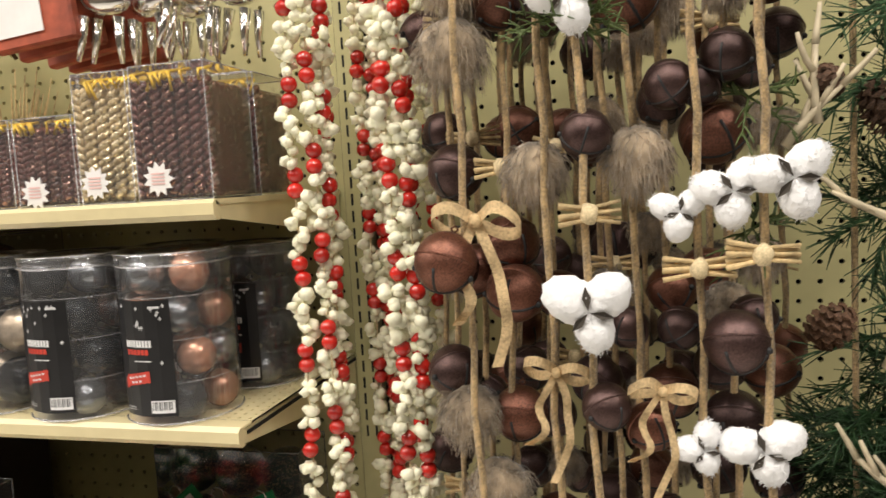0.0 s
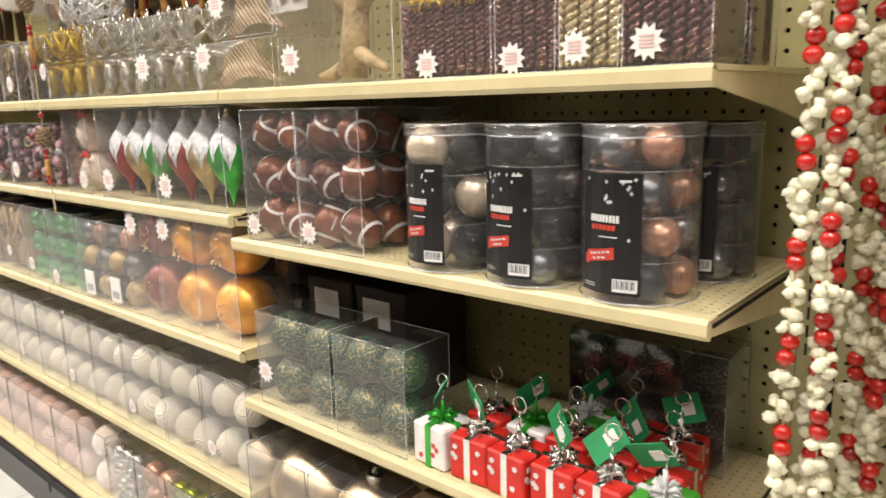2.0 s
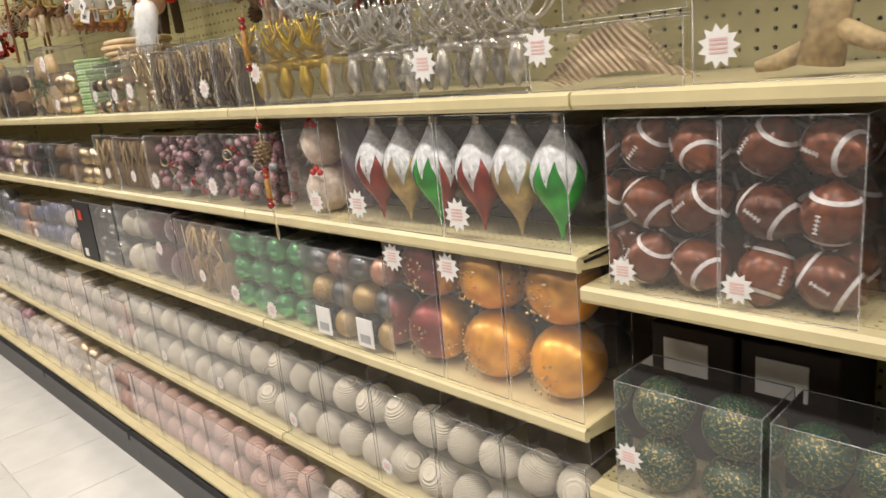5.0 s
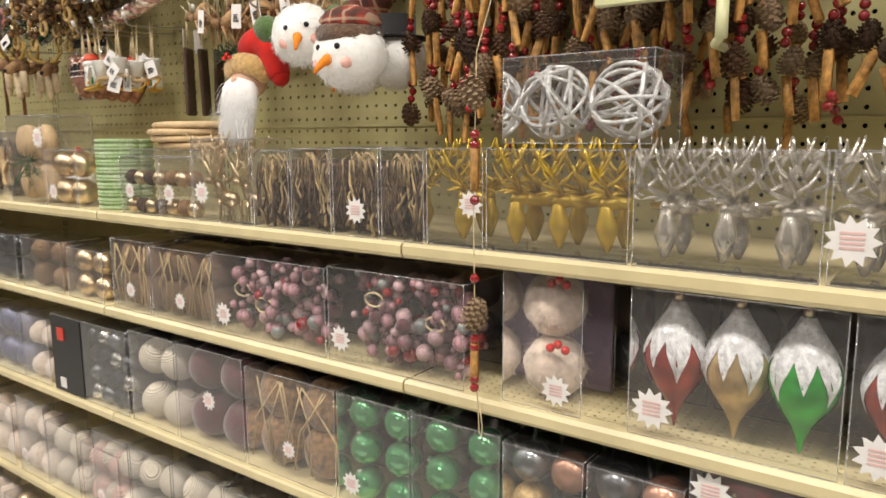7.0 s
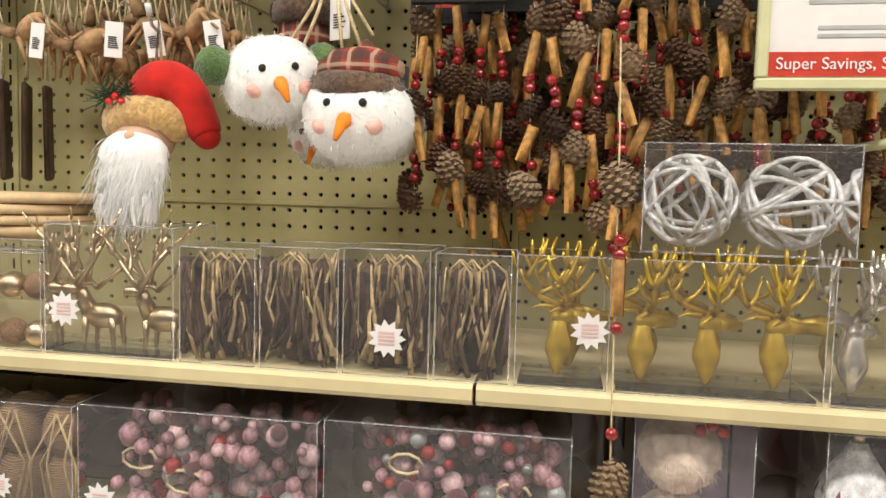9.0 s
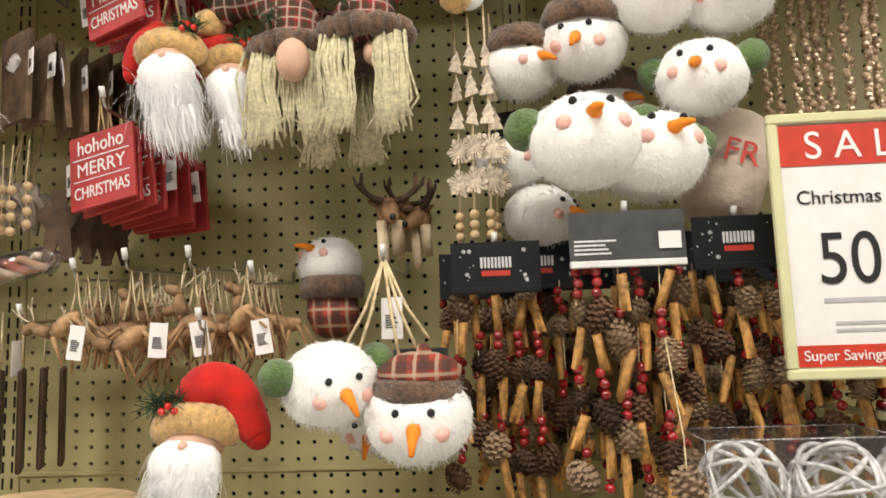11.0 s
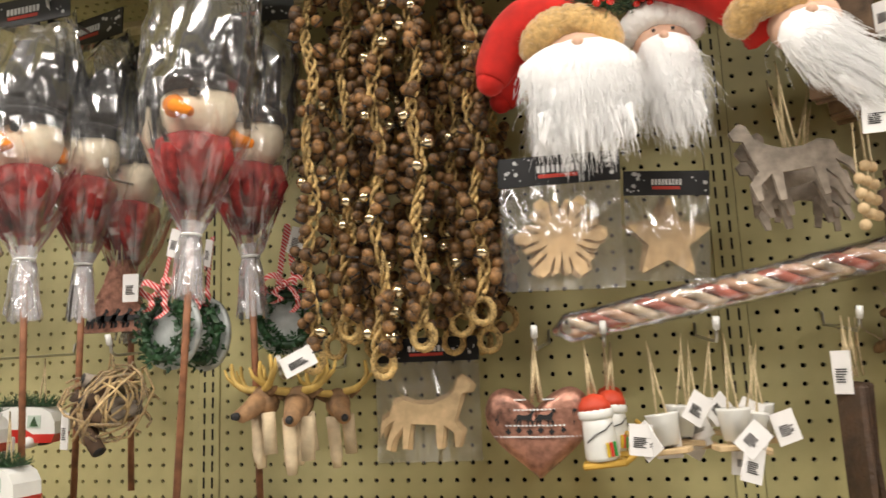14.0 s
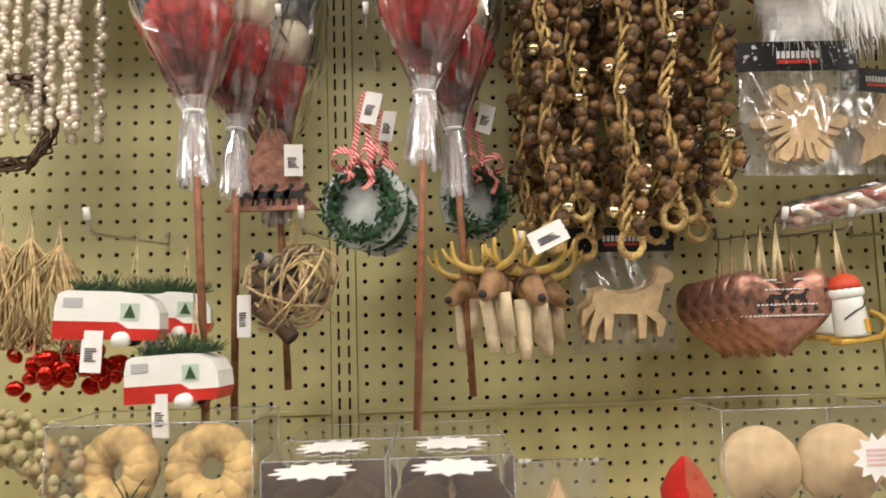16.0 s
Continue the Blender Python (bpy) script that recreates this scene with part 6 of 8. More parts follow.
# small upturned snowman behind
mbx = snowman(1.322, -0.06, 1.585, 0.043, -0.7, 0.9, "", False)
ob = thing("plush_hat", "brown fur and plaid hat of a snowman ornament", "ornament", (1.325, -0.058, 1.562))
band = MB().lathe([(0.034, -0.032), (0.047, -0.026), (0.049, -0.008), (0.044, 0.004)], 18)
band.hair([((0.046 * math.cos(t), 0.046 * math.sin(t), rnd.uniform(-0.028, 0.0)), (math.cos(t), math.sin(t), 0)) for t in [rnd.uniform(0, 6.283) for _ in range(400)]], 0.006, 0.0005, (0, 0, -1), 0.7, 2, 0.2)
part("fur_band", band, BROWNFUR, ob, "brown fur band")
part("crown", MB().lathe([(0.012, -0.088), (0.028, -0.08), (0.039, -0.056), (0.038, -0.028)], 18), PLAID, ob, "red plaid crown")
sack = MB().lathe([(0.03, 0), (0.055, 0.03), (0.058, 0.1), (0.045, 0.15), (0.03, 0.16)], 16)
ob = solid("printed_sack", sack, [mat("pale_linen", (0.62, 0.52, 0.42), 0.95, bump=0.4)], "pale linen stuffed tube with red lettering", "ornament", (1.868, -0.13, 1.61), turn=(0, 18, 0))


def letters(text, x, y, z, h, m, name, parent, label="", squeeze=1.0):
    """Raised lettering in the built-in font, centred at x, z and facing the aisle."""
    cu = bpy.data.curves.new(name, "FONT")
    cu.body, cu.size, cu.align_x, cu.align_y, cu.extrude = text, h, "CENTER", "CENTER", 0.0004
    tmp = bpy.data.objects.new(name, cu)
    scene.collection.objects.link(tmp)
    me = bpy.data.meshes.new_from_object(tmp.evaluated_get(bpy.context.evaluated_depsgraph_get()))
    bpy.data.objects.remove(tmp)
    me.materials.clear()
    me.materials.append(m)
    ob = new(name, me)
    ob.parent = parent
    ob.matrix_basis = pose(x, y, z, 90, 0, 0) @ Matrix.Diagonal((squeeze, 1, 1, 1))
    if label:
        ob["label"] = label
    return ob


letters("FR", 0.0, -0.06, 0.09, 0.045, REDP, "lettering", ob)


def hoho_sign(x, y, z, turn, front):
    ob = thing("greeting_plaque", "red painted wooden plaque with white greeting lettering", "plaque", (x, y, z), "red greeting plaques", turn=turn)
    part("board", MB().box(-0.055, 0.055, -0.003, 0.003, -0.053, 0.053, 0.001), SIGNRED, ob)
    if front:
        letters("hohoho", 0, -0.0036, 0.034, 0.03, PAPER, "lettering", ob, "", 0.85)
        letters("MERRY", 0, -0.0036, 0.002, 0.027, PAPER, "lettering", ob, "", 1.0)
        letters("CHRISTMAS", 0, -0.0036, -0.031, 0.024, PAPER, "lettering", ob, "", 0.75)
        part("rule", MB().box(-0.048, 0.048, -0.0042, -0.003, 0.0175, 0.019), PAPER, ob)
        part("rule", MB().box(-0.048, 0.048, -0.0042, -0.003, -0.0135, -0.0125), PAPER, ob)
    hang_cord(0.0, 0.0, 0.05, 0.11, ob, TWIGL)
    return ob


for bx, bz in ((1.056, 1.962), (1.042, 1.714)):
    for k in range(8):
        ob = hoho_sign(bx + 0.006 * k + rnd.uniform(-0.004, 0.004), -0.205 + 0.021 * k, bz - 0.003 * k, (rnd.uniform(-6, 4), -8 + rnd.uniform(-3, 4) + k, -20 + rnd.uniform(-6, 6)), k < 4)
        if k in (0, 3, 5):
            price_tag(ob, -0.06 if k == 0 else 0.06, 0.002, 0.02, 0.02, 0.045)
    hook(bx + 0.01, bz + 0.09, 0.22)

def attach(ob, name, mb, mats, label=""):
    """A part of ob whose mesh is given in the world's axes."""
    return part(name, mb, mats, ob, label, ob.matrix_world.inverted())


def loop_cord(ob, x, y, z0, z1, m=None, r=0.0016, gap=0.01):
    attach(ob, "hanging_loop", MB().tube([(x - gap, y, z0), (x - gap * 0.3, y, (z0 + z1) / 2), (x, y, z1), (x + gap * 0.3, y, (z0 + z1) / 2), (x + gap, y, z0)], r, 5), m or STRING, "looped hanging cord")


SIDE = ((-0.03, 0.0, 0.05), (-0.06, 0.0, 0.042), (-0.085, -0.005, 0.01))
heads = [santa(0.6, -0.245, 1.846, 1.12, ((-0.045, 0.0, 0.052), (-0.08, 0.0, 0.03), (-0.098, -0.003, -0.012)), (0.03, -0.1, -1), 1500, 0.1, 1.35, (-0.008, 0.0)),
         santa(0.702, -0.19, 1.868, 0.95, ((0.0, 0, 0.05), (0.02, 0, 0.052), (0.035, 0, 0.045)), (0.08, -0.1, -1), 1000, 0.12, 0.85, (0.0, 0.008), True),
         santa(0.852, -0.24, 1.852, 1.05, ((-0.055, 0.0, 0.045), (-0.1, 0.0, 0.07), (-0.172, -0.005, 0.088)), (0.75, -0.1, -0.9), 1200, 0.11, 0.7, (-0.026, -0.004)),
         santa(1.14, -0.2, 1.852, 0.9, ((-0.03, 0.01, 0.045), (-0.06, 0.02, 0.035), (-0.075, 0.02, 0.0)), (0.25, -0.1, -1), 1300, 0.13, 0.95),
         santa(1.215, -0.17, 1.84, 0.85, SIDE, (0.3, -0.1, -1), 500, 0.12, 0.8),
         santa(1.198, -0.25, 1.352, 1.0, ((0.012, 0.0, 0.066), (0.045, 0.0, 0.064), (0.076, -0.003, 0.006)), (-0.15, -0.1, -1), 1100, 0.09, 0.95, (0.004, 0.0)),
         santa(0.575, -0.15, 1.83, 1.0, SIDE, (0.0, -0.1, -1), 500, 0.1, 1.1)]
for hx, hz, own in ((0.61, 2.04, heads[0]), (0.737, 2.06, heads[1]), (0.86, 2.05, heads[2]), (1.15, 1.99, heads[3]), (1.2, 1.5, heads[5])):
    hook(hx, hz, 0.25)
    loop_cord(own, hx, -0.235, own.location.z + 0.05, hz, JUTE, 0.002, 0.012)
for hx in (1.295, 1.41):
    hook(hx, 2.0, 0.25)
def ticket(ob, x, y, z, w=0.028, h=0.036, lean=0.0):
    mb = MB()
    mb.box(-w / 2, w / 2, -0.0006, 0.0006, -h, 0)
    mb.mi = 1
    lines(mb, -w * 0.3, w * 0.3, -0.0008, -h * 0.75, -h * 0.4, 6)
    part("price_tag", mb, [PAPER, INK], ob, "white paper price tag", ob.matrix_world.inverted() @ pose(x, y, z, 0, lean, rnd.uniform(-15, 15)))


for tx, tz in ((0.902, 1.745), (0.925, 1.77), (0.835, 1.965)):
    ticket(heads[2], tx, -0.285, tz, lean=rnd.uniform(-15, 15))


def gnome(x, y, z, nose=True, way=-1):
    """Yarn-bearded gnome head with a big pink nose. One mesh."""
    mb = MB()
    mb.tube(soft([(0, 0, 0.0), (0, 0, 0.045), (way * 0.03, 0, 0.08), (way * 0.08, 0.004, 0.085), (way * 0.11, 0.006, 0.06)]), 0.047, 16, 0.018)
    mb.mi = 5
    mb.ball((way * 0.122, 0.006, 0.05), 0.022, 12, 9, wob=0.1)
    mb.mi = 1
    for k in range(16):
        t = 2 * math.pi * k / 16
        mb.ball((0.052 * math.cos(t), 0.04 * math.sin(t), 0.0), 0.017, 8, 6, wob=0.15)
    mb.mi = 2
    mb.ball((0.012, -0.05 if nose else -0.02, -0.032), 0.025 if nose else 0.014, 14, 10, (0.9, 0.9, 1.15))
    mb.mi = 3
    for _ in range(120):
        a = rnd.choice((-0.62, 0.62)) + rnd.gauss(0, 0.2)
        px = 0.05 * a
        mb.tube([(px, -0.025 - 0.012 * rnd.random(), -0.01), (px * 1.1 + rnd.gauss(0, 0.004), -0.035 - 0.01 * rnd.random(), -0.05), (px * 1.05 + rnd.gauss(0, 0.006), -0.032, -0.1), (px * 1.1 + rnd.gauss(0, 0.009), -0.03, -0.115 - rnd.uniform(0, 0.03))], 0.0022, 4, 0.0018)
    mb.mi = 4
    for _ in range(40):
        p = Vector((-0.02, -0.05, 0.03))
        d = Vector([rnd.gauss(0, 1) for _ in range(3)]).normalized()
        mb.tube([p, p + d * 0.022], 0.0009, 3, 0.0004, cap=False)
    return solid("gnome_ornament", mb, [GNOMECLOTH, BROWNFUR, SKIN, YARNB, PINE, TANFUR], "gnome head ornament with plaid hat and cream yarn beard", "ornament", (x, y, z), "gnome ornaments")


gnome(1.305, -0.19, 1.868)
gnome(1.41, -0.22, 1.872, False, 1)
gnome(1.36, -0.1, 1.86, False)


def flat_shape(outline, th, m, name, parent, label="", at=None):
    return part(name, MB().slab(outline, -th / 2, th / 2), m, parent, label, at)


HORSE = [(-0.05, 0.0), (-0.045, 0.016), (-0.03, 0.02), (-0.012, 0.014), (0.01, 0.014), (0.03, 0.022), (0.04, 0.03), (0.046, 0.046), (0.054, 0.05), (0.066, 0.04), (0.062, 0.03), (0.052, 0.028), (0.046, 0.008), (0.04, -0.01), (0.052, -0.024), (0.046, -0.044), (0.04, -0.044), (0.04, -0.026), (0.026, -0.014), (0.022, -0.046), (0.015, -0.046), (0.014, -0.014), (-0.02, -0.012), (-0.026, -0.046), (-0.033, -0.046), (-0.032, -0.016), (-0.044, -0.03), (-0.05, -0.048), (-0.056, -0.046), (-0.05, -0.022), (-0.044, -0.006), (-0.056, -0.016), (-0.064, -0.03), (-0.062, -0.008)]
for k in range(5):
    ob = thing("wooden_animal_ornament", "grey-washed wooden animal cut-out on a cord", "ornament", (0.832 + 0.008 * k, -0.22 + 0.03 * k, 1.705 - 0.012 * (k % 3)), "wooden animal cut-outs", turn=(0, rnd.uniform(-14, 14), rnd.uniform(-14, 24)))
    flat_shape([(-x, z) for x, z in HORSE], 0.005, GREYW, "cut_out", ob)
    hang_cord(0.0, 0.0, 0.015, 0.12, ob)
for k in range(6):
    ob = thing("leaf_plaque", "dark wooden plaque with a white leaf motif", "plaque", (0.905 + 0.014 * k, -0.19 + 0.028 * k, 1.868 + rnd.uniform(-0.006, 0.006)), "leaf plaques", turn=(rnd.uniform(-8, 8), 0, -42 + rnd.uniform(-14, 14)))
    part("board", MB().box(-0.038, 0.038, -0.004, 0.004, -0.075, 0.055, 0.001), mat("brown_barn_wood", (0.2, 0.125, 0.07), 0.8, var=0.35, scale=40, bump=0.3, rand=0.35), ob)
    price_tag(ob, 0.05, -0.005, 0.02, 0.02, 0.035)
    if k == 0:
        mb = MB()
        for q in range(9):
            a = radians(-60 + 15 * q)
            mb.slab([(0.0, -0.002), (0.018 * math.sin(a), 0.018 * math.cos(a) - 0.004), (0.024 * math.sin(a), 0.026 * math.cos(a)), (0.018 * math.sin(a) + 0.004, 0.018 * math.cos(a))], -0.0055, -0.0045)
        part("leaf_motif", mb, PAPER, ob)
for k in range(6):
    ob = thing("bead_tassel", "string of pale wooden beads", "ornament", (0.888 + 0.012 * k, -0.25 + 0.015 * (k % 3), 1.715 + rnd.uniform(-0.014, 0.014)), "wooden bead tassels")
    part("string", MB().tube([(0, 0, 0.03), (rnd.uniform(-0.004, 0.004), 0, -0.03), (0, 0, -0.08)], 0.0009, 4), STRING, ob)
    for q in range(4):
        part("bead", unit_ball(WOOD, 10, 7), None, ob, m=size(0, 0, -0.03 - 0.018 * q - rnd.uniform(0, 0.004), 0.0062))
for k in range(4):
    ob = thing("wooden_figure_ornament", "dark wooden figure cut-out", "ornament", (0.955 + 0.012 * k, -0.16 + 0.03 * k, 1.64), "wooden figures", turn=(0, 0, 20))
    flat_shape([(-0.02, -0.045), (-0.008, -0.045), (0, -0.02), (0.008, -0.045), (0.02, -0.045), (0.016, 0.0), (0.028, 0.02), (0.02, 0.03), (0.01, 0.035), (0.012, 0.055), (-0.012, 0.055), (-0.01, 0.035), (-0.022, 0.03), (-0.028, 0.015), (-0.016, 0.0)], 0.006, WOODD, "cut_out", ob)


def candy_twist():
    ob = thing("candy_twist_pack", "long clear pack of red and cream twisted candy stick", "packet", (0.752, -0.16, 1.562), turn=(0, -10.5, 0))
    for k, m in enumerate((mat("candy_red", (0.42, 0.1, 0.06), 0.6, var=0.3), mat("candy_cream", (0.66, 0.53, 0.37), 0.6, var=0.3), mat("candy_tan", (0.5, 0.3, 0.18), 0.6))):
        part("strand", MB().tube([(-0.19 + 0.38 * q / 40, 0.008 * math.cos(q * 0.8 + k * 2.1), 0.009 * math.sin(q * 0.8 + k * 2.1)) for q in range(41)], 0.0062, 7), m, ob)
    bag = MB().lathe([(0.004, -0.215), (0.02, -0.195), (0.021, 0.195), (0.004, 0.215)], 12, Matrix.Rotation(radians(90), 4, "Y"))
    clearer(part("wrapper", bag, CLEAR2, ob, "crinkled clear wrapper"))


candy_twist()


def header_card(ob, w, z0, h, y=-0.003, price=False):
    mb = MB()
    mb.box(-w / 2, w / 2, y - 0.001, y + 0.001, z0, z0 + h)
    mb.mi = 1
    for _ in range(int(w * 220)):
        px, pz, s = rnd.uniform(-w * 0.46, w * 0.46), z0 + rnd.uniform(0.12, 0.9) * h, rnd.choice([0.001, 0.0015, 0.003])
        if abs(px) > w * 0.22:
            for a in range(3):
                c, sn = math.cos(a * 1.047) * s, math.sin(a * 1.047) * s
                mb.slab([(px - c - sn * 0.2, pz - sn + c * 0.2), (px - c + sn * 0.2, pz - sn - c * 0.2), (px + c + sn * 0.2, pz + sn - c * 0.2), (px + c - sn * 0.2, pz + sn + c * 0.2)], y - 0.0016, y - 0.001)
    for q in range(9):
        mb.box(-w * 0.17 + w * 0.04 * q, -w * 0.17 + w * 0.04 * q + w * 0.026, y - 0.0018, y - 0.001, z0 + h * 0.42, z0 + h * 0.66)
    mb.mi = 2
    mb.box(-w * 0.16, w * 0.16, y - 0.0018, y - 0.001, z0 + h * 0.24, z0 + h * 0.36)
    part("header_card", mb, [CARD, FLAKE, REDP], ob, "black snowflake-printed header card")


def bag_pack(x, y, z0, w, h, cap, outlines, label, lean=0.0, n=4):
    ob = thing("ornament_packet", label, "packet", (x, y, z0), "bagged wooden ornaments", turn=(0, lean, rnd.uniform(-6, 6)))
    header_card(ob, w * 1.02, h, cap)
    mb, nx, nz = MB(), 6, 6
    for s in (-1, 1):
        vs = [(-w / 2 + w * i / nx, s * (0.003 + 0.012 * math.sin(math.pi * i / nx) * math.sin(math.pi * min(1, (k + 0.3) / nz))) + rnd.uniform(-0.002, 0.002), h * k / nz) for k in range(nz + 1) for i in range(nx + 1)]
        fs = [(k * (nx + 1) + i, k * (nx + 1) + i + 1, (k + 1) * (nx + 1) + i + 1, (k + 1) * (nx + 1) + i) for k in range(nz) for i in range(nx)]
        mb.add(vs, fs)
    clearer(part("bag", mb, CLEAR2, ob, "crinkled clear bag"))
    for k in range(n):
        flat_shape(outlines, 0.003, WOOD, "wooden_shape", ob, at=pose(rnd.uniform(-0.005, 0.005), 0.007 - 0.0042 * k, h * 0.5 + rnd.uniform(-0.004, 0.004), 0, rnd.uniform(-3, 3), 0))
    return ob


SNOWF = []
for k in range(6):
    a = radians(60 * k)
    for da, r in ((-29, 0.019), (-26, 0.036), (-23, 0.046), (-16, 0.048), (-15, 0.032), (-11, 0.026), (-8, 0.032), (-11, 0.046), (-5, 0.055), (5, 0.055), (11, 0.046), (8, 0.032), (11, 0.026), (15, 0.032), (16, 0.048), (23, 0.046), (26, 0.036)):
        SNOWF.append((r * math.cos(a + radians(da)), r * math.sin(a + radians(da))))
STAR5 = [((0.055 if k % 2 == 0 else 0.026) * math.sin(math.pi * k / 5), (0.055 if k % 2 == 0 else 0.026) * math.cos(math.pi * k / 5)) for k in range(10)]
bag_pack(0.56, -0.2, 1.572, 0.15, 0.133, 0.038, SNOWF, "clear bag of plywood snowflakes under a black card", 1)
bag_pack(0.687, -0.15, 1.58, 0.105, 0.11, 0.032, STAR5, "clear bag of plywood stars under a black card", 4)
bag_pack(0.355, -0.09, 1.354, 0.148, 0.138, 0.034, [(x, z) for x, z in HORSE], "clear bag of plywood deer under a black card", 0, 7)


def felt_garland(x, y, z1, length, front=True):
    ob = thing("felt_bell_garland", "hanging gold cord garland of brown and brass bells", "garland", (x, y, z1), "brown bell garlands")
    n = int(length / (0.0062 if front else 0.0095))
    sway = lambda q: 0.006 * math.sin(q * 0.21 + x * 90)
    for ph in (0.0, 2.1, 4.2):
        cd = MB().tube([(0.0055 * math.sin(q * 0.5 + ph + 0.8 * math.sin(q * 0.17 + x * 70)) + sway(q), 0.005 * math.cos(q * 0.5 + ph) - 0.004, -length * q / 90) for q in range(91)], 0.0027, 5)
        part("cord_ply", cd, ROPEY, ob, "gold twisted cord")
    for q in range(n):
        a = rnd.uniform(0, 6.28)
        m = BRASS if rnd.random() < 0.09 else FELTBR
        part("bell", small_bell(m), None, ob, m=size(sway(90 * q / n) + 0.0165 * math.cos(a), 0.015 * math.sin(a) - 0.003, -length * (q + 0.5) / n, rnd.uniform(0.0074, 0.0098), rnd.uniform(-60, 60), rnd.uniform(-60, 60), rnd.uniform(0, 360)))
    part("end_loop", MB().tube([(0.014 * math.sin(t), 0, -length - 0.012 + 0.016 * math.cos(t)) for t in [k * 0.63 for k in range(11)]], 0.0046, 6), ROPEY, ob)


def small_bell(m):
    key = ("sbell", m.name)
    if key not in UNIT:
        mb = MB().ball(seg=12, rings=8, sc=(1, 1, 0.9))
        # A black bar paints the shade in the bell's slit.
        mb.mi = 1
        mb.box(-0.9, 0.9, -0.08, 0.08, -1.02, -0.75)
        UNIT[key] = mb.mesh("bell", [m, INK])
    return UNIT[key]


for fx, fy, fl in ((0.24, -0.225, 0.5), (0.281, -0.2, 0.46), (0.334, -0.225, 0.51), (0.387, -0.225, 0.478), (0.458, -0.2, 0.448), (0.425, -0.17, 0.46)):
    felt_garland(fx, fy, 2.0, fl - 0.012)
for fx, fy, fl in ((0.225, -0.11, 0.5), (0.262, -0.13, 0.48), (0.3, -0.12, 0.52), (0.36, -0.13, 0.49), (0.4, -0.11, 0.5), (0.452, -0.12, 0.5), (0.245, -0.06, 0.47), (0.32, -0.06, 0.5), (0.38, -0.06, 0.46), (0.43, -0.06, 0.5), (0.28, -0.09, 0.5), (0.345, -0.09, 0.48), (0.47, -0.07, 0.47), (0.415, -0.09, 0.45)):
    felt_garland(fx, fy, 2.0, fl - 0.03, False)
for hx in (0.26, 0.34, 0.43):
    ob = thing("garland_card", "black header card of a bell garland", "packet card", (hx, -0.19 - 0.03 * (hx > 0.3), 2.015), "garland cards")
    header_card(ob, 0.1, 0, 0.05)
    hook(hx, 2.07, 0.24)


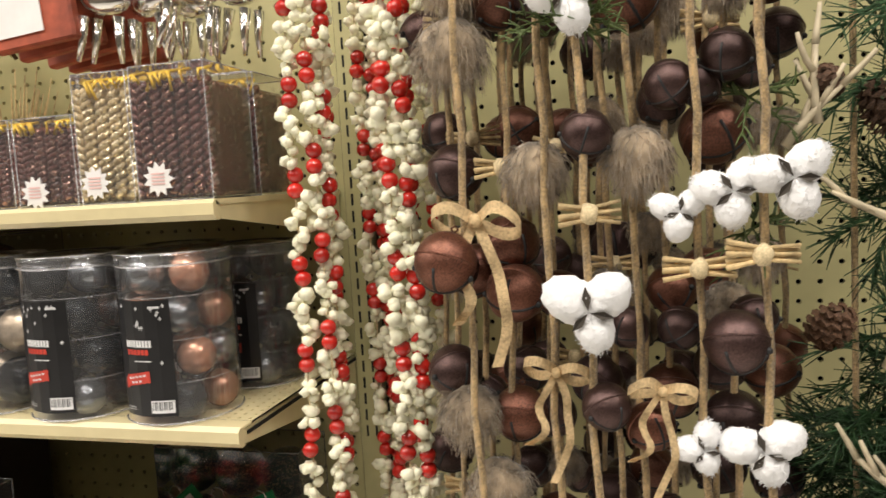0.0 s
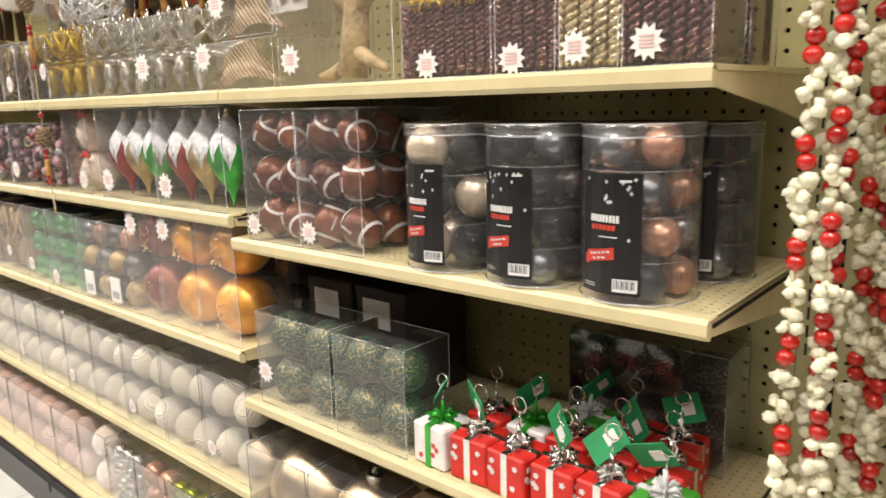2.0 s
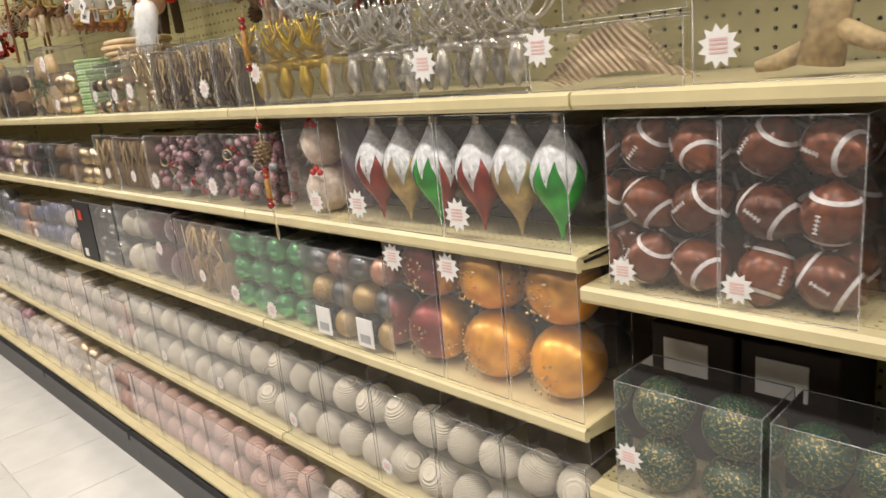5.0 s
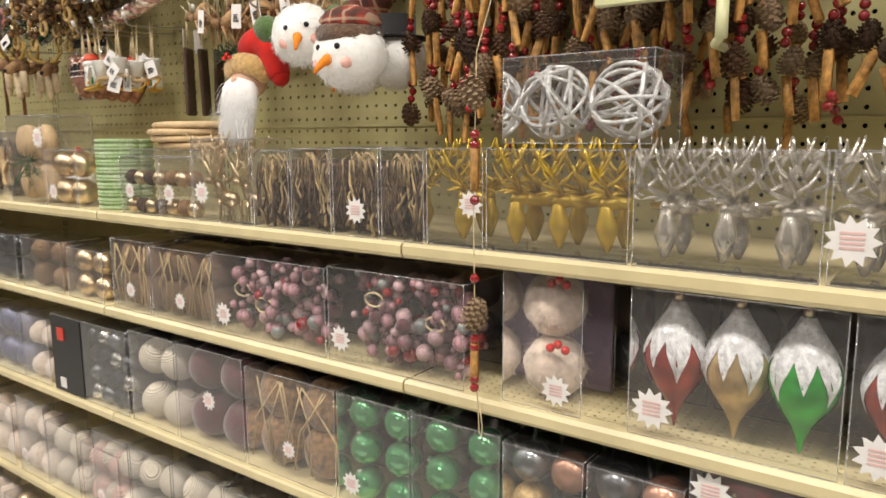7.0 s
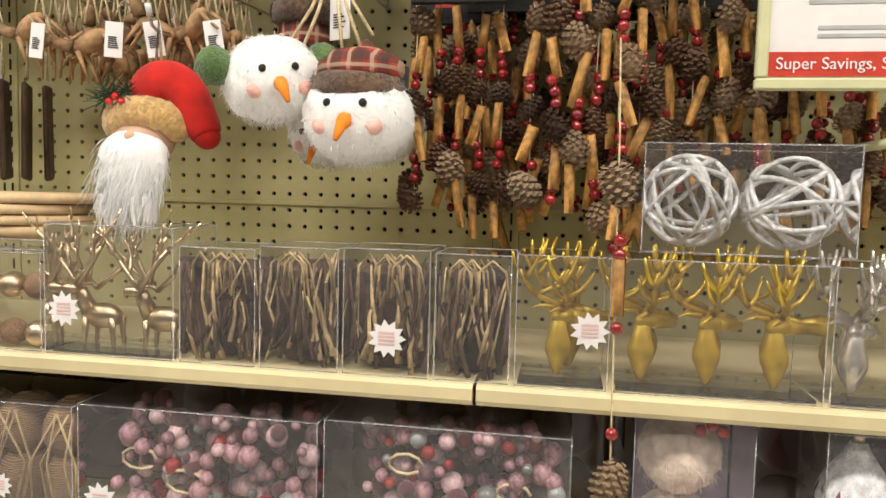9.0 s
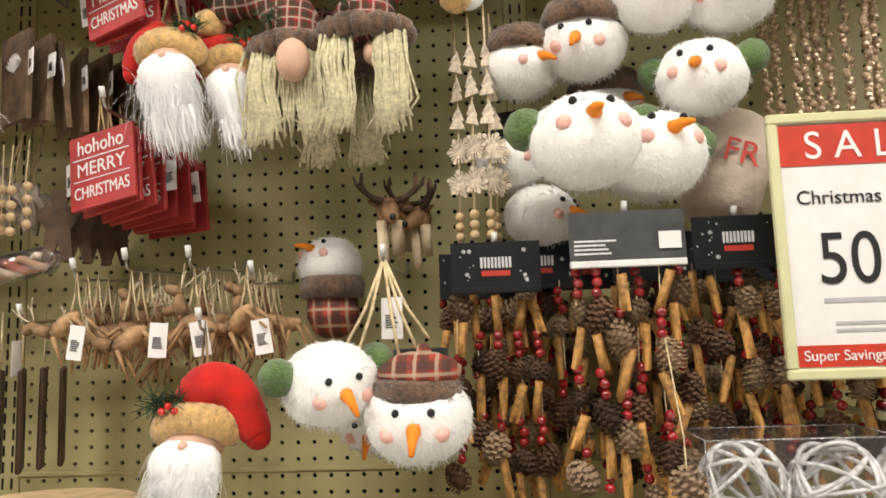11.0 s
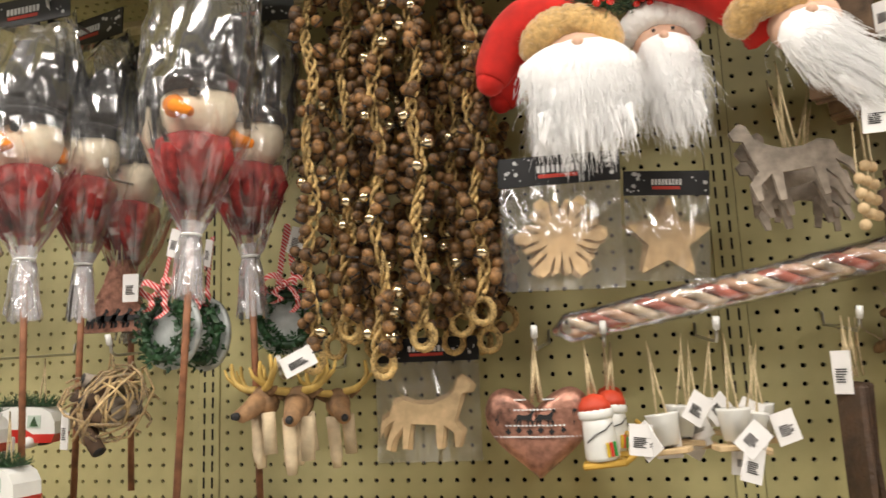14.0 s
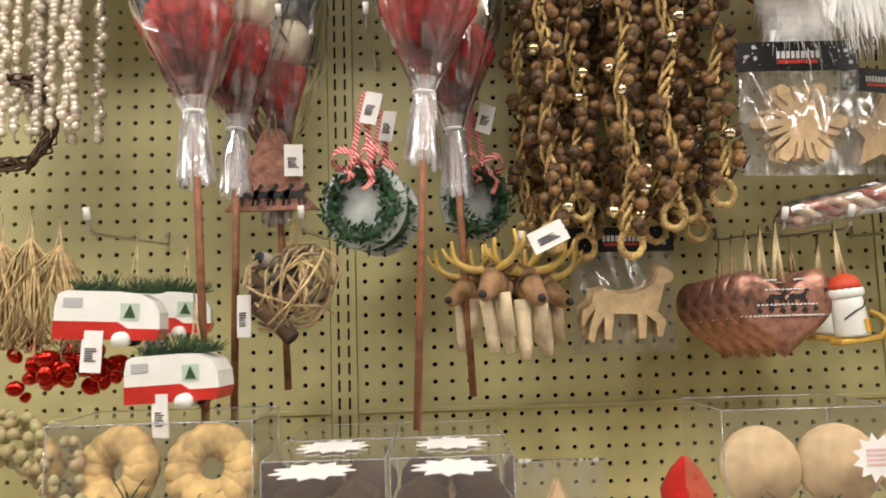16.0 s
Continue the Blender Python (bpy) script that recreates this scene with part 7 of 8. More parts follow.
def pick(x, y, z_head, z_low, lean=0.0, turn=0.0, hat_lean=0.01):
    """A bagged snowman on a stick."""
    ob = thing("snowman_pick", "bagged snowman with black hat and red scarf on a stick", "decorative pick", (x, y, z_head), "bagged snowman picks", turn=(0, lean, turn))
    fig = MB()
    fig.ball((0, 0, 0), 0.05, 20, 14, (1.08, 0.75, 0.92), wob=0.02)
    fig.mi = 1
    fig.tube([(-0.014, -0.032, -0.004), (0.0, -0.05, -0.012), (0.024, -0.056, -0.022)], 0.016, 10, 0.006)
    fig.mi = 2
    fig.lathe([(0.046, 0.018), (0.056, 0.024), (0.058, 0.034), (0.05, 0.04)], 20)
    crown = [(0.0, 0.0, 0.034), (hat_lean * 0.4, 0.0, 0.07), (hat_lean, 0.004, 0.11), (hat_lean * 1.4, 0.006, 0.138)]
    fig.tube(soft(crown, 2), 0.05, 18, 0.038)
    for e, ez in ((-1, 0.022), (1, 0.012)):
        fig.ball((0.02 * e - 0.008, -0.0365, ez), 0.0055, 8, 6)
    for a in (45, -45):
        fig.box(-0.008, 0.008, -0.0385, -0.037, -0.0008, 0.0008, 0, Matrix.Translation((0.022, 0.0, 0.01)) @ Matrix.Rotation(radians(a), 4, "Y"))
    fig.mi = 3
    fig.lathe([(0.012, -0.135), (0.022, -0.118), (0.032, -0.095), (0.039, -0.078), (0.044, -0.058), (0.042, -0.044), (0.03, -0.036)], 18)
    for k in range(8):
        t = radians(190 + 23 * k + rnd.uniform(-8, 8))
        fig.tube([(0.041 * math.cos(t), 0.034 * math.sin(t), -0.046), (0.047 * math.cos(t) + rnd.uniform(-0.006, 0.006), 0.04 * math.sin(t), -0.07), (0.034 * math.cos(t), 0.03 * math.sin(t), -0.1), (0.016 * math.cos(t), 0.014 * math.sin(t), -0.13)], 0.012, 7, 0.006)
    part("snowman_figure", fig, [mat("cream_felt", (0.78, 0.68, 0.5), 0.95, bump=0.3), CARROT, BLACKF, SCARF], ob, "cream felt snowman with black hat")
    st = z_head - z_low
    part("stick", MB().tube([(0, 0, -0.1), (0.002, 0.002, -st)], 0.0047, 8), STICK, ob, "brown wooden dowel")
    bag, seg = MB(), 26
    rings = [(0.08, 0.19, 0.006), (0.082, 0.165, 0.022), (0.079, 0.14, 0.036), (0.083, 0.11, 0.046), (0.079, 0.08, 0.054), (0.08, 0.05, 0.058), (0.074, 0.02, 0.06), (0.073, -0.01, 0.06), (0.066, -0.04, 0.055), (0.055, -0.07, 0.047), (0.042, -0.1, 0.038), (0.029, -0.128, 0.027), (0.018, -0.152, 0.017), (0.011, -0.168, 0.011), (0.016, -0.19, 0.014), (0.019, -0.22, 0.015), (0.022, -0.25, 0.018)]
    vs, fold = [], [rnd.uniform(-0.12, 0.12) for _ in range(seg)]
    for i, (rx, z, ry) in enumerate(rings):
        for j in range(seg):
            t = 2 * math.pi * j / seg
            k = 1 + fold[j] * (0.5 if i < 8 else 1.6) + rnd.uniform(-0.09, 0.09)
            flat = abs(math.cos(t)) ** 0.55 * (1 if math.cos(t) > 0 else -1)
            vs.append((rx * (1 + 0.25 * (k - 1)) * flat, ry * k * math.sin(t), z + rnd.uniform(-0.007, 0.007)))
    bag.add(vs, [(i * seg + j, (i + 1) * seg + j, (i + 1) * seg + (j + 1) % seg, i * seg + (j + 1) % seg) for i in range(len(rings) - 1) for j in range(seg)], False)
    clearer(part("bag", bag, CLEAR2, ob, "crinkled clear bag"))
    part("tie", MB().tube([(0.012 * math.cos(t), 0.012 * math.sin(t), -0.168) for t in [0.63 * k for k in range(11)]], 0.0018, 5), WHITEP, ob)
    for k in range(15):
        t = 2 * math.pi * k / 15
        pl = MB().strip([(0.016 * math.cos(t), 0.014 * math.sin(t), -0.15), (0.008 * math.cos(t), 0.008 * math.sin(t), -0.168), (0.015 * math.cos(t), 0.014 * math.sin(t), -0.2), (0.02 * math.cos(t), 0.017 * math.sin(t), -0.25 + rnd.uniform(-0.008, 0.008))], 0.006, (-math.sin(t), math.cos(t), 0))
        clearer(part("bag_pleat", pl, EDGE, ob, "gathered plastic pleat"))
    header_card(ob, 0.16, 0.178, 0.042, -0.012)


pick(-0.184, -0.255, 1.823, 1.31, -2, hat_lean=0.022)
pick(0.1, -0.27, 1.834, 1.285, 3, hat_lean=0.012)
pick(-0.15, -0.17, 1.825, 1.3, 1, turn=-15)
pick(-0.118, -0.11, 1.795, 1.32, -2, turn=-20)
pick(0.122, -0.18, 1.815, 1.31, -2, turn=10)
for hx, hz in ((-0.146, 2.03), (0.12, 2.03), (-0.399, 2.08), (0.02, 1.79), (-0.09, 1.79)):
    hook(hx, hz, 0.27 if hz > 1.9 else 0.2)


def wreath(x, y, z, r, face=0.0):
    ob = thing("tin_wreath_ornament", "round tin disc with a boxwood wreath and striped bow", "ornament", (x, y, z), "wreath ornaments", turn=(0, 0, face))
    part("tin_disc", MB().lathe([(r, -0.004), (r * 1.02, 0), (r, 0.004), (r * 0.96, 0.005)], 28, Matrix.Rotation(radians(90), 4, "X")), GALV, ob, "speckled galvanised tin disc")
    mb = MB()
    for _ in range(420):
        t, q = rnd.uniform(0, 6.283), rnd.uniform(0, 6.283)
        rr = r * 0.72 + 0.011 * math.cos(q)
        p = Vector((rr * math.cos(t), -0.012 + 0.01 * math.sin(q), rr * 1.02 * math.sin(t)))
        d = Vector([rnd.gauss(0, 1) for _ in range(3)]).normalized()
        e = d.orthogonal().normalized() * 0.0025
        mb.add([p, p + d * 0.005 + e, p + d * 0.011, p + d * 0.005 - e], [(0, 1, 2, 3)], False)
    mb.tube([(r * 0.72 * math.cos(t), -0.01, r * 0.73 * math.sin(t)) for t in [2 * math.pi * k / 24 for k in range(25)]], 0.006, 6)
    part("boxwood_ring", mb, WREATHG, ob, "green boxwood leaf ring")
    bow(ob, 0.0, -0.02, r * 1.02, 0.034, banded("striped_ribbon", (0.75, 0.66, 0.62), (0.55, 0.04, 0.04), 90, 0.8, "DIAGONAL", 0.0, 0.1), "striped_bow", "red and white striped bow", 0.4)
    mb = MB()
    for s in (-1, 1):
        mb.strip([(s * 0.012, -0.008, r), (s * 0.006, 0, r + 0.05), (0, 0.01, r + 0.095)], 0.008, (1, 0, 0.1 * s))
    part("hanging_ribbon", mb, MATS["striped_ribbon"], ob)
    price_tag(ob, 0.02, -0.01, r + 0.085, 0.022, 0.04, 15)


wreath(0.012, -0.19, 1.55, 0.055, -14)
wreath(0.03, -0.13, 1.545, 0.053, -22)
wreath(0.155, -0.12, 1.56, 0.05, 20)
ob = thing("tin_tree_ornament", "rusty punched tin tree ornament", "ornament", (-0.113, -0.14, 1.555))
for k in range(4):
    w = 0.062 - 0.012 * k
    part("tier", MB().slab([(-w, 0.026 * k), (w, 0.026 * k), (w * 0.5, 0.026 * k + 0.032), (-w * 0.5, 0.026 * k + 0.032)], -0.006, 0.006), RUSTTIN, ob, m=pose(0, 0.002 * k, 0))
mb = MB()
for k in range(4):
    mb.slab([(px * 0.3 - 0.03 + 0.02 * k, pz * 0.3 + 0.02) for px, pz in HORSE], -0.0075, -0.0065)
part("deer_cut_out", mb, INK, ob, "dark cut-out deer")
price_tag(ob, 0.03, -0.012, 0.085, 0.024, 0.042)
hang_cord(0, 0, 0.1, 0.2, ob, JUTE)


def heart(x, y, z, s, turn):
    ob = thing("tin_heart_ornament", "copper-brown punched tin heart with white stitched bands", "ornament", (x, y, z), "tin hearts", turn=(0, 0, turn))
    out = []
    for k in range(48):
        t = 2 * math.pi * k / 48
        sn, zz = math.sin(t), (13 * math.cos(t) - 5 * math.cos(2 * t) - 2 * math.cos(3 * t) - math.cos(4 * t)) / 15
        out.append((s * math.copysign(abs(sn) ** 2.0, sn), s * zz * (0.92 if zz > 0 else 0.82)))
    big, n = MB(), len(out)
    vs, rows = [], ((1.0, 0.0), (0.97, 0.007), (0.88, 0.014), (0.7, 0.019), (0.4, 0.022))
    for sg in (-1, 1):
        o = len(vs)
        for k, d in rows:
            vs += [(px * k, sg * d, pz * k) for px, pz in out]
        fs = [(o + r * n + i, o + r * n + (i + 1) % n, o + (r + 1) * n + (i + 1) % n, o + (r + 1) * n + i)[::sg] for r in range(len(rows) - 1) for i in range(n)]
        fs.append(tuple(o + (len(rows) - 1) * n + i for i in range(n))[::sg])
        big.f += [list(f) for f in fs]
    big.v, big.m, big.s = vs, [0] * len(big.f), [True] * len(big.f)
    part("tin_body", big, RUSTTIN, ob)
    front = lambda px, pz: -0.0235 + 0.016 * min(1.0, (px * px + pz * pz) / (s * s * 0.75)) ** 1.5
    for zz, wide in ((s * 0.34, 0.86), (s * 0.06, 0.9), (-s * 0.14, 0.78), (s * 0.52, 0.7)):
        st = MB()
        for k in range(25):
            px = (-wide + 2 * wide * k / 24) * s
            if zz > 0.4 * s and abs(abs(px) - 0.45 * s) > 0.28 * s:
                continue
            yy = front(px, zz)
            st.box(px - 0.0014, px + 0.0014, yy - 0.0012, yy + 0.0016, zz - 0.0009, zz + 0.0009, 0)
        part("stitching", st, FLAKE, ob, "white dotted band")
    for k in range(4):
        px = -s * 0.55 + k * s * 0.37
        dm = MB().slab([(hx * 0.2 + px, hz * 0.2 + s * 0.2) for hx, hz in HORSE], front(px, s * 0.2) - 0.0006, front(px, s * 0.2) + 0.003)
        part("deer_cut_out", dm, INK, ob, "dark punched deer")
    for k in range(6):
        px, pz = (-0.5 + 0.2 * k) * s, -s * (0.02 if k % 2 else 0.05)
        part("cross_cut_out", MB().slab(burst(px, 0, pz, 0.004, 4), front(px, pz) - 0.0006, front(px, pz) + 0.003), INK, ob, "dark punched star")
    hang_cord(0, 0, s * 0.45, s * 0.45 + 0.078, ob, STRING, 0.0028)


for k in range(5):
    heart(0.519 - 0.004 * k, -0.2 + 0.034 * k, 1.408 - 0.002 * k, 0.065, rnd.uniform(-6, 6))
for hx, hz, o in ((0.523, 1.513, 0.215), (0.604, 1.514, 0.215), (0.731, 1.513, 0.21), (1.006, 1.575, 0.2), (1.088, 1.583, 0.22), (1.173, 1.583, 0.22), (1.249, 1.562, 0.2), (0.2, 1.49, 0.235), (-0.3, 1.53, 0.25), (-0.06, 1.53, 0.22), (0.9, 1.52, 0.15)):
    hook(hx, hz, o)


def chimney_santa(x, y, z, tilt=-6.0, turn=0.0):
    """Small white tin figure with a red cap on a yellow sledge."""
    ob = thing("snowman_sledge_ornament", "small white figure with red cap on a yellow sledge", "ornament", (x, y, z), "sledge ornaments", turn=(0, tilt, turn))
    part("figure", MB().lathe([(0.0185, 0.0), (0.02, 0.004), (0.018, 0.036), (0.0175, 0.046), (0.012, 0.052)], 16), CAMPW, ob)
    part("cap", MB().lathe([(0.019, 0.056), (0.018, 0.063), (0.013, 0.071), (0.003, 0.075)], 14), mat("cap_red", (0.62, 0.06, 0.02), 0.6), ob, "red cap")
    part("cap_band", MB().lathe([(0.018, 0.046), (0.0205, 0.049), (0.0205, 0.055), (0.018, 0.058)], 16), CAMPW, ob, "white cap band")
    part("scarf_line", MB().tube([(-0.014, -0.0135, 0.022), (-0.004, -0.02, 0.03), (0.008, -0.0185, 0.034), (0.017, -0.01, 0.041)], 0.0008, 5), INK, ob, "thin black wire")
    for k, c in enumerate(((0.6, 0.4, 0.03), (0.62, 0.05, 0.03), (0.03, 0.3, 0.05))):
        part("scarf_end", MB().box(0.006 + 0.004 * k, 0.0095 + 0.004 * k, -0.0215 + 0.003 * k, -0.017 + 0.003 * k, 0.004, 0.02, 0.0006), mat("scarf_paint_" + "abc"[k], c, 0.6), ob)
    wood = mat("yellow_wood", (0.55, 0.33, 0.05), 0.6)
    part("sledge", MB().box(-0.024, 0.026, -0.016, 0.012, -0.008, -0.001, 0.002), wood, ob, "yellow wooden sledge")
    part("runner", MB().tube(soft([(0.022, -0.012, -0.006), (0.04, -0.008, 0.004), (0.042, 0.0, 0.016), (0.03, 0.008, 0.026)]), 0.0034, 6), wood, ob)
    hang_cord(0, 0, 0.07, 0.135, ob, STRING, 0.0024, 0.004)


chimney_santa(0.594, -0.22, 1.372)
chimney_santa(0.602, -0.13, 1.372, 4, 20)
chimney_santa(0.608, -0.07, 1.375, -3, -20)
for k in range(7):
    ob = thing("bucket_ornament", "tiny white bucket ornament on a wooden board with tags", "ornament", (0.665 + 0.018 * k, -0.24 + 0.03 * (k % 4), 1.392 + rnd.uniform(-0.006, 0.012)), "bucket ornaments", turn=(0, rnd.uniform(-12, 12), rnd.uniform(-20, 20)))
    part("bucket", MB().lathe([(0.013, 0.0), (0.018, 0.032), (0.019, 0.034), (0.015, 0.034)], 14), CAMPW, ob)
    part("board", MB().box(-0.024, 0.024, -0.012, 0.012, -0.01, -0.004, 0.001), WOOD, ob)
    price_tag(ob, rnd.uniform(-0.02, 0.02), -0.026, 0.03 + rnd.uniform(-0.02, 0.02), 0.026, 0.034, rnd.uniform(-50, 50))
    hang_cord(0, 0, 0.03, 0.115, ob)
    price_tag(ob, rnd.uniform(-0.03, 0.03), -0.02, 0.01 + rnd.uniform(-0.02, 0.02), 0.028, 0.036, rnd.uniform(-40, 40))
for k in range(4):
    ob = thing("dark_plank_ornament", "dark brown wooden plank ornament on a cord", "ornament", (0.878 + 0.012 * k, -0.16 + 0.03 * k, 1.385), "dark planks", turn=(0, rnd.uniform(-5, 5), -62))
    part("plank", MB().box(-0.02, 0.02, -0.004, 0.004, -0.085, 0.06, 0.003), mat("carved_dark_wood", (0.035, 0.022, 0.015), 0.6, var=0.6, scale=60, bump=0.6, col2=(0.1, 0.055, 0.03)), ob)
    hang_cord(0, 0, 0.068, 0.14, ob)
    if k < 2:
        price_tag(ob, 0.0, -0.008, 0.1, 0.022, 0.05)


def small_deer(x, y, z, turn):
    mb = MB()
    mb.ball((0, 0, 0), 0.0145, 10, 8, (1.8, 0.8, 0.85))
    for dx, dy in ((-0.02, -0.006), (-0.016, 0.008), (0.02, -0.006), (0.024, 0.008)):
        mb.tube([(dx, dy, -0.004), (dx * 1.2, dy, -0.022), (dx * 1.5, dy, -0.045)], 0.0036, 5, 0.0016)
    mb.tube([(-0.024, 0, 0.006), (-0.036, 0, 0.02), (-0.038, 0, 0.028)], 0.009, 7, 0.006)
    mb.ball((-0.046, 0, 0.03), 0.0085, 8, 6, (1.5, 0.9, 0.9))
    mb.mi = 1
    antler_tree(mb, (-0.038, -0.004, 0.035), 0.022, -1, 0.0014)
    antler_tree(mb, (-0.038, 0.004, 0.035), 0.022, 1, 0.0014)
    ob = solid("deer_ornament", mb, [mat("tan_deer", (0.4, 0.24, 0.115), 0.8, var=0.4, scale=60, bump=0.3), ANTLER], "small brown deer figure hanging from a cord", "ornament", (x, y, z), "small deer ornaments", turn=(0, rnd.uniform(-50, 50), turn))
    return ob


for k in range(26):
    bx = (1.015, 1.09, 1.175, 1.245)[k % 4]
    by = -0.21 + 0.026 * (k // 4)
    own = small_deer(bx + rnd.uniform(-0.016, 0.016), by, 1.49 + rnd.uniform(-0.018, 0.014), rnd.uniform(-60, 60))
    loop_cord(own, bx, by, 1.505, 1.572)
    if k < 4:
        ticket(own, bx + (0.018, 0.05, 0.015, 0.025)[k], -0.235, 1.5, 0.022, 0.044, rnd.uniform(-20, 20))


def deer_head(x, y, z, s, turn=0.0, am=None):
    ob = thing("deer_head_ornament", "brown deer head ornament with yellow antlers and cream peg legs", "ornament", (x, y, z), "deer heads", turn=(0, rnd.uniform(-8, 8), turn))
    mb = MB().ball((0, 0.01, 0), 0.024 * s, 12, 9, (0.9, 1.0, 1.1))
    mb.tube([(0, 0, 0), (0, -0.022 * s, -0.014 * s), (0, -0.04 * s, -0.022 * s)], 0.018 * s, 10, 0.011 * s)
    part("head", mb, DEERC, ob)
    part("nose", MB().ball((0, -0.046 * s, -0.021 * s), 0.0065 * s, 8, 6), INK, ob, "black nose")
    bone = am or mat("yellow_antler", (0.6, 0.4, 0.1), 0.6, var=0.25)
    for e in (-1, 1):
        part("ear", MB().tube([(e * 0.02 * s, 0.006, 0.012 * s), (e * 0.04 * s, 0.004, 0.018 * s)], 0.008 * s, 6, 0.002 * s), DEERC, ob)
        part("antler", MB().tube(soft([(e * 0.012 * s, 0.004, 0.018 * s), (e * 0.034 * s, -0.004, 0.022 * s), (e * 0.052 * s, -0.008, 0.04 * s), (e * 0.05 * s, -0.01, 0.068 * s)]), 0.0075 * s, 7, 0.0025 * s), bone, ob)
        part("tine", MB().tube([(e * 0.044 * s, -0.006, 0.03 * s), (e * 0.062 * s, -0.01, 0.046 * s), (e * 0.066 * s, -0.012, 0.06 * s)], 0.005 * s, 6, 0.0018 * s), bone, ob)
        part("peg_leg", MB().lathe([(0.007 * s, -0.095 * s + 0.008 * e), (0.0105 * s, -0.085 * s), (0.0115 * s, -0.02 * s)], 9, None, (e * 0.013 * s, 0.004, 0)), mat("cream_neck", (0.62, 0.5, 0.33), 0.9, var=0.25, bump=0.4), ob, "cream wooden leg")
    return ob


ticket(deer_head(0.165, -0.225, 1.45, 0.8, -25), 0.225, -0.25, 1.51, 0.045, 0.026, -25)
deer_head(0.212, -0.215, 1.445, 0.85, 10)
deer_head(0.19, -0.16, 1.445, 0.8, 0)
deer_head(0.245, -0.15, 1.44, 0.8, 30)
deer_head(0.135, -0.17, 1.445, 0.75, -40)
deer_head(1.425, -0.14, 1.65, 0.75, 15, TWIG)
deer_head(1.46, -0.1, 1.645, 0.7, -30, TWIG)
deer_head(1.44, -0.06, 1.66, 0.7, 40, TWIG)
ob = thing("hanging_ropes", "cream cotton cords of the snowman ornaments", "cord", (1.432, -0.25, 1.55))
mb = MB()
for dx, dy, dz in ((-0.045, -0.03, -0.09), (-0.03, -0.03, -0.1), (0.04, -0.03, -0.09), (0.055, -0.03, -0.08), (0.02, -0.03, -0.1)):
    mb.tube([(0, 0, 0.02), (dx * 0.5, dy * 0.5, dz * 0.5), (dx, dy, dz)], 0.0021, 5)
part("cord", mb, STRING, ob)
price_tag(ob, 0.01, -0.01, -0.03, 0.03, 0.05)
hook(1.432, 1.57, 0.25)


def snowflake_string():
    for dx, dy in ((-0.02, 0.02), (0.0, 0.0), (0.022, 0.0), (0.03, 0.03)):
        ob = thing("wood_snowflake_string", "jute string with whitewashed wood snowflakes, trees and beads", "garland", (1.545 + dx, -0.19 + dy, 1.92), "snowflake strings")
        part("string", MB().tube([(0, 0, 0), (0.003, 0, -0.15), (0, 0, -0.32)], 0.0016, 5), STRING, ob)
        ww = mat("whitewashed_wood", (0.72, 0.62, 0.47), 0.7, var=0.25, scale=200)
        for k in range(2):
            flat_shape([(px * 0.36, pz * 0.36) for px, pz in SNOWF], 0.003, ww, "snowflake", ob, at=pose(0.004, -0.004, -0.2 - 0.045 * k, 0, 15 * k, rnd.uniform(-40, 40)))
        for k in range(3):
            flat_shape([(-0.011, -0.014), (0.011, -0.014), (0.006, -0.002), (0.009, -0.002), (0.0, 0.018), (-0.009, -0.002), (-0.006, -0.002)], 0.003, ww, "tree_cut_out", ob, at=pose(0.002, -0.004, -0.075 - 0.04 * k, 0, rnd.uniform(-14, 14), rnd.uniform(-50, 50)))
        for k in range(3):
            part("bead", unit_ball(WOOD, 10, 7), None, ob, m=size(0, 0, -0.29 - 0.014 * k, 0.0065))
        part("bark_tag", MB().lathe([(0.022, -0.002), (0.022, 0.002)], 16, Matrix.Rotation(radians(90), 4, "X")), PAPER, ob, "", pose(0.004, -0.01, 0.01)) if dx == 0 else None


snowflake_string()


# --- pinecone and cinnamon garlands
def cinnamon_garland(x, y, z1, length, front=False):
    ob = thing("cinnamon_garland", "hanging garland of pinecones, cinnamon sticks and red beads", "garland", (x, y, z1), "cinnamon garlands")
    part("string", MB().tube([(0, 0, 0.015), (rnd.uniform(-0.004, 0.004), 0, -length / 2), (0, 0, -length)], 0.0008, 4), STRING, ob)
    z, k = 0.0, rnd.randint(0, 2)
    while z < length:
        if k % 3 == 0:
            for q in range(rnd.choice((1, 2, 3))):
                part("red_bead", unit_ball(BEADR, 10, 7), None, ob, m=size(rnd.uniform(-0.003, 0.003), rnd.uniform(-0.004, 0.002), -z, 0.0064))
                z += 0.0125
        elif k % 3 == 1:
            s = rnd.uniform(0.015, 0.021)
            part("pine_cone", cone_mesh(*((CONEL, "conel") if rnd.random() < 0.45 else (CONE, "cone"))), None, ob, m=size(rnd.uniform(-0.008, 0.008), rnd.uniform(-0.006, 0.006), -z - s * 0.7, s, rnd.uniform(-50, 50), rnd.uniform(-50, 50), rnd.uniform(0, 360)))
            z += s * 1.5
        else:
            part("cinnamon_stick", cinnamon_mesh(), None, ob, m=size(rnd.uniform(-0.006, 0.006), rnd.uniform(-0.006, 0), -z - 0.026, (1, 1, rnd.uniform(0.8, 1.2)), rnd.gauss(0, 12), rnd.gauss(0, 8), rnd.uniform(0, 360)))
            z += 0.05
        k += 1


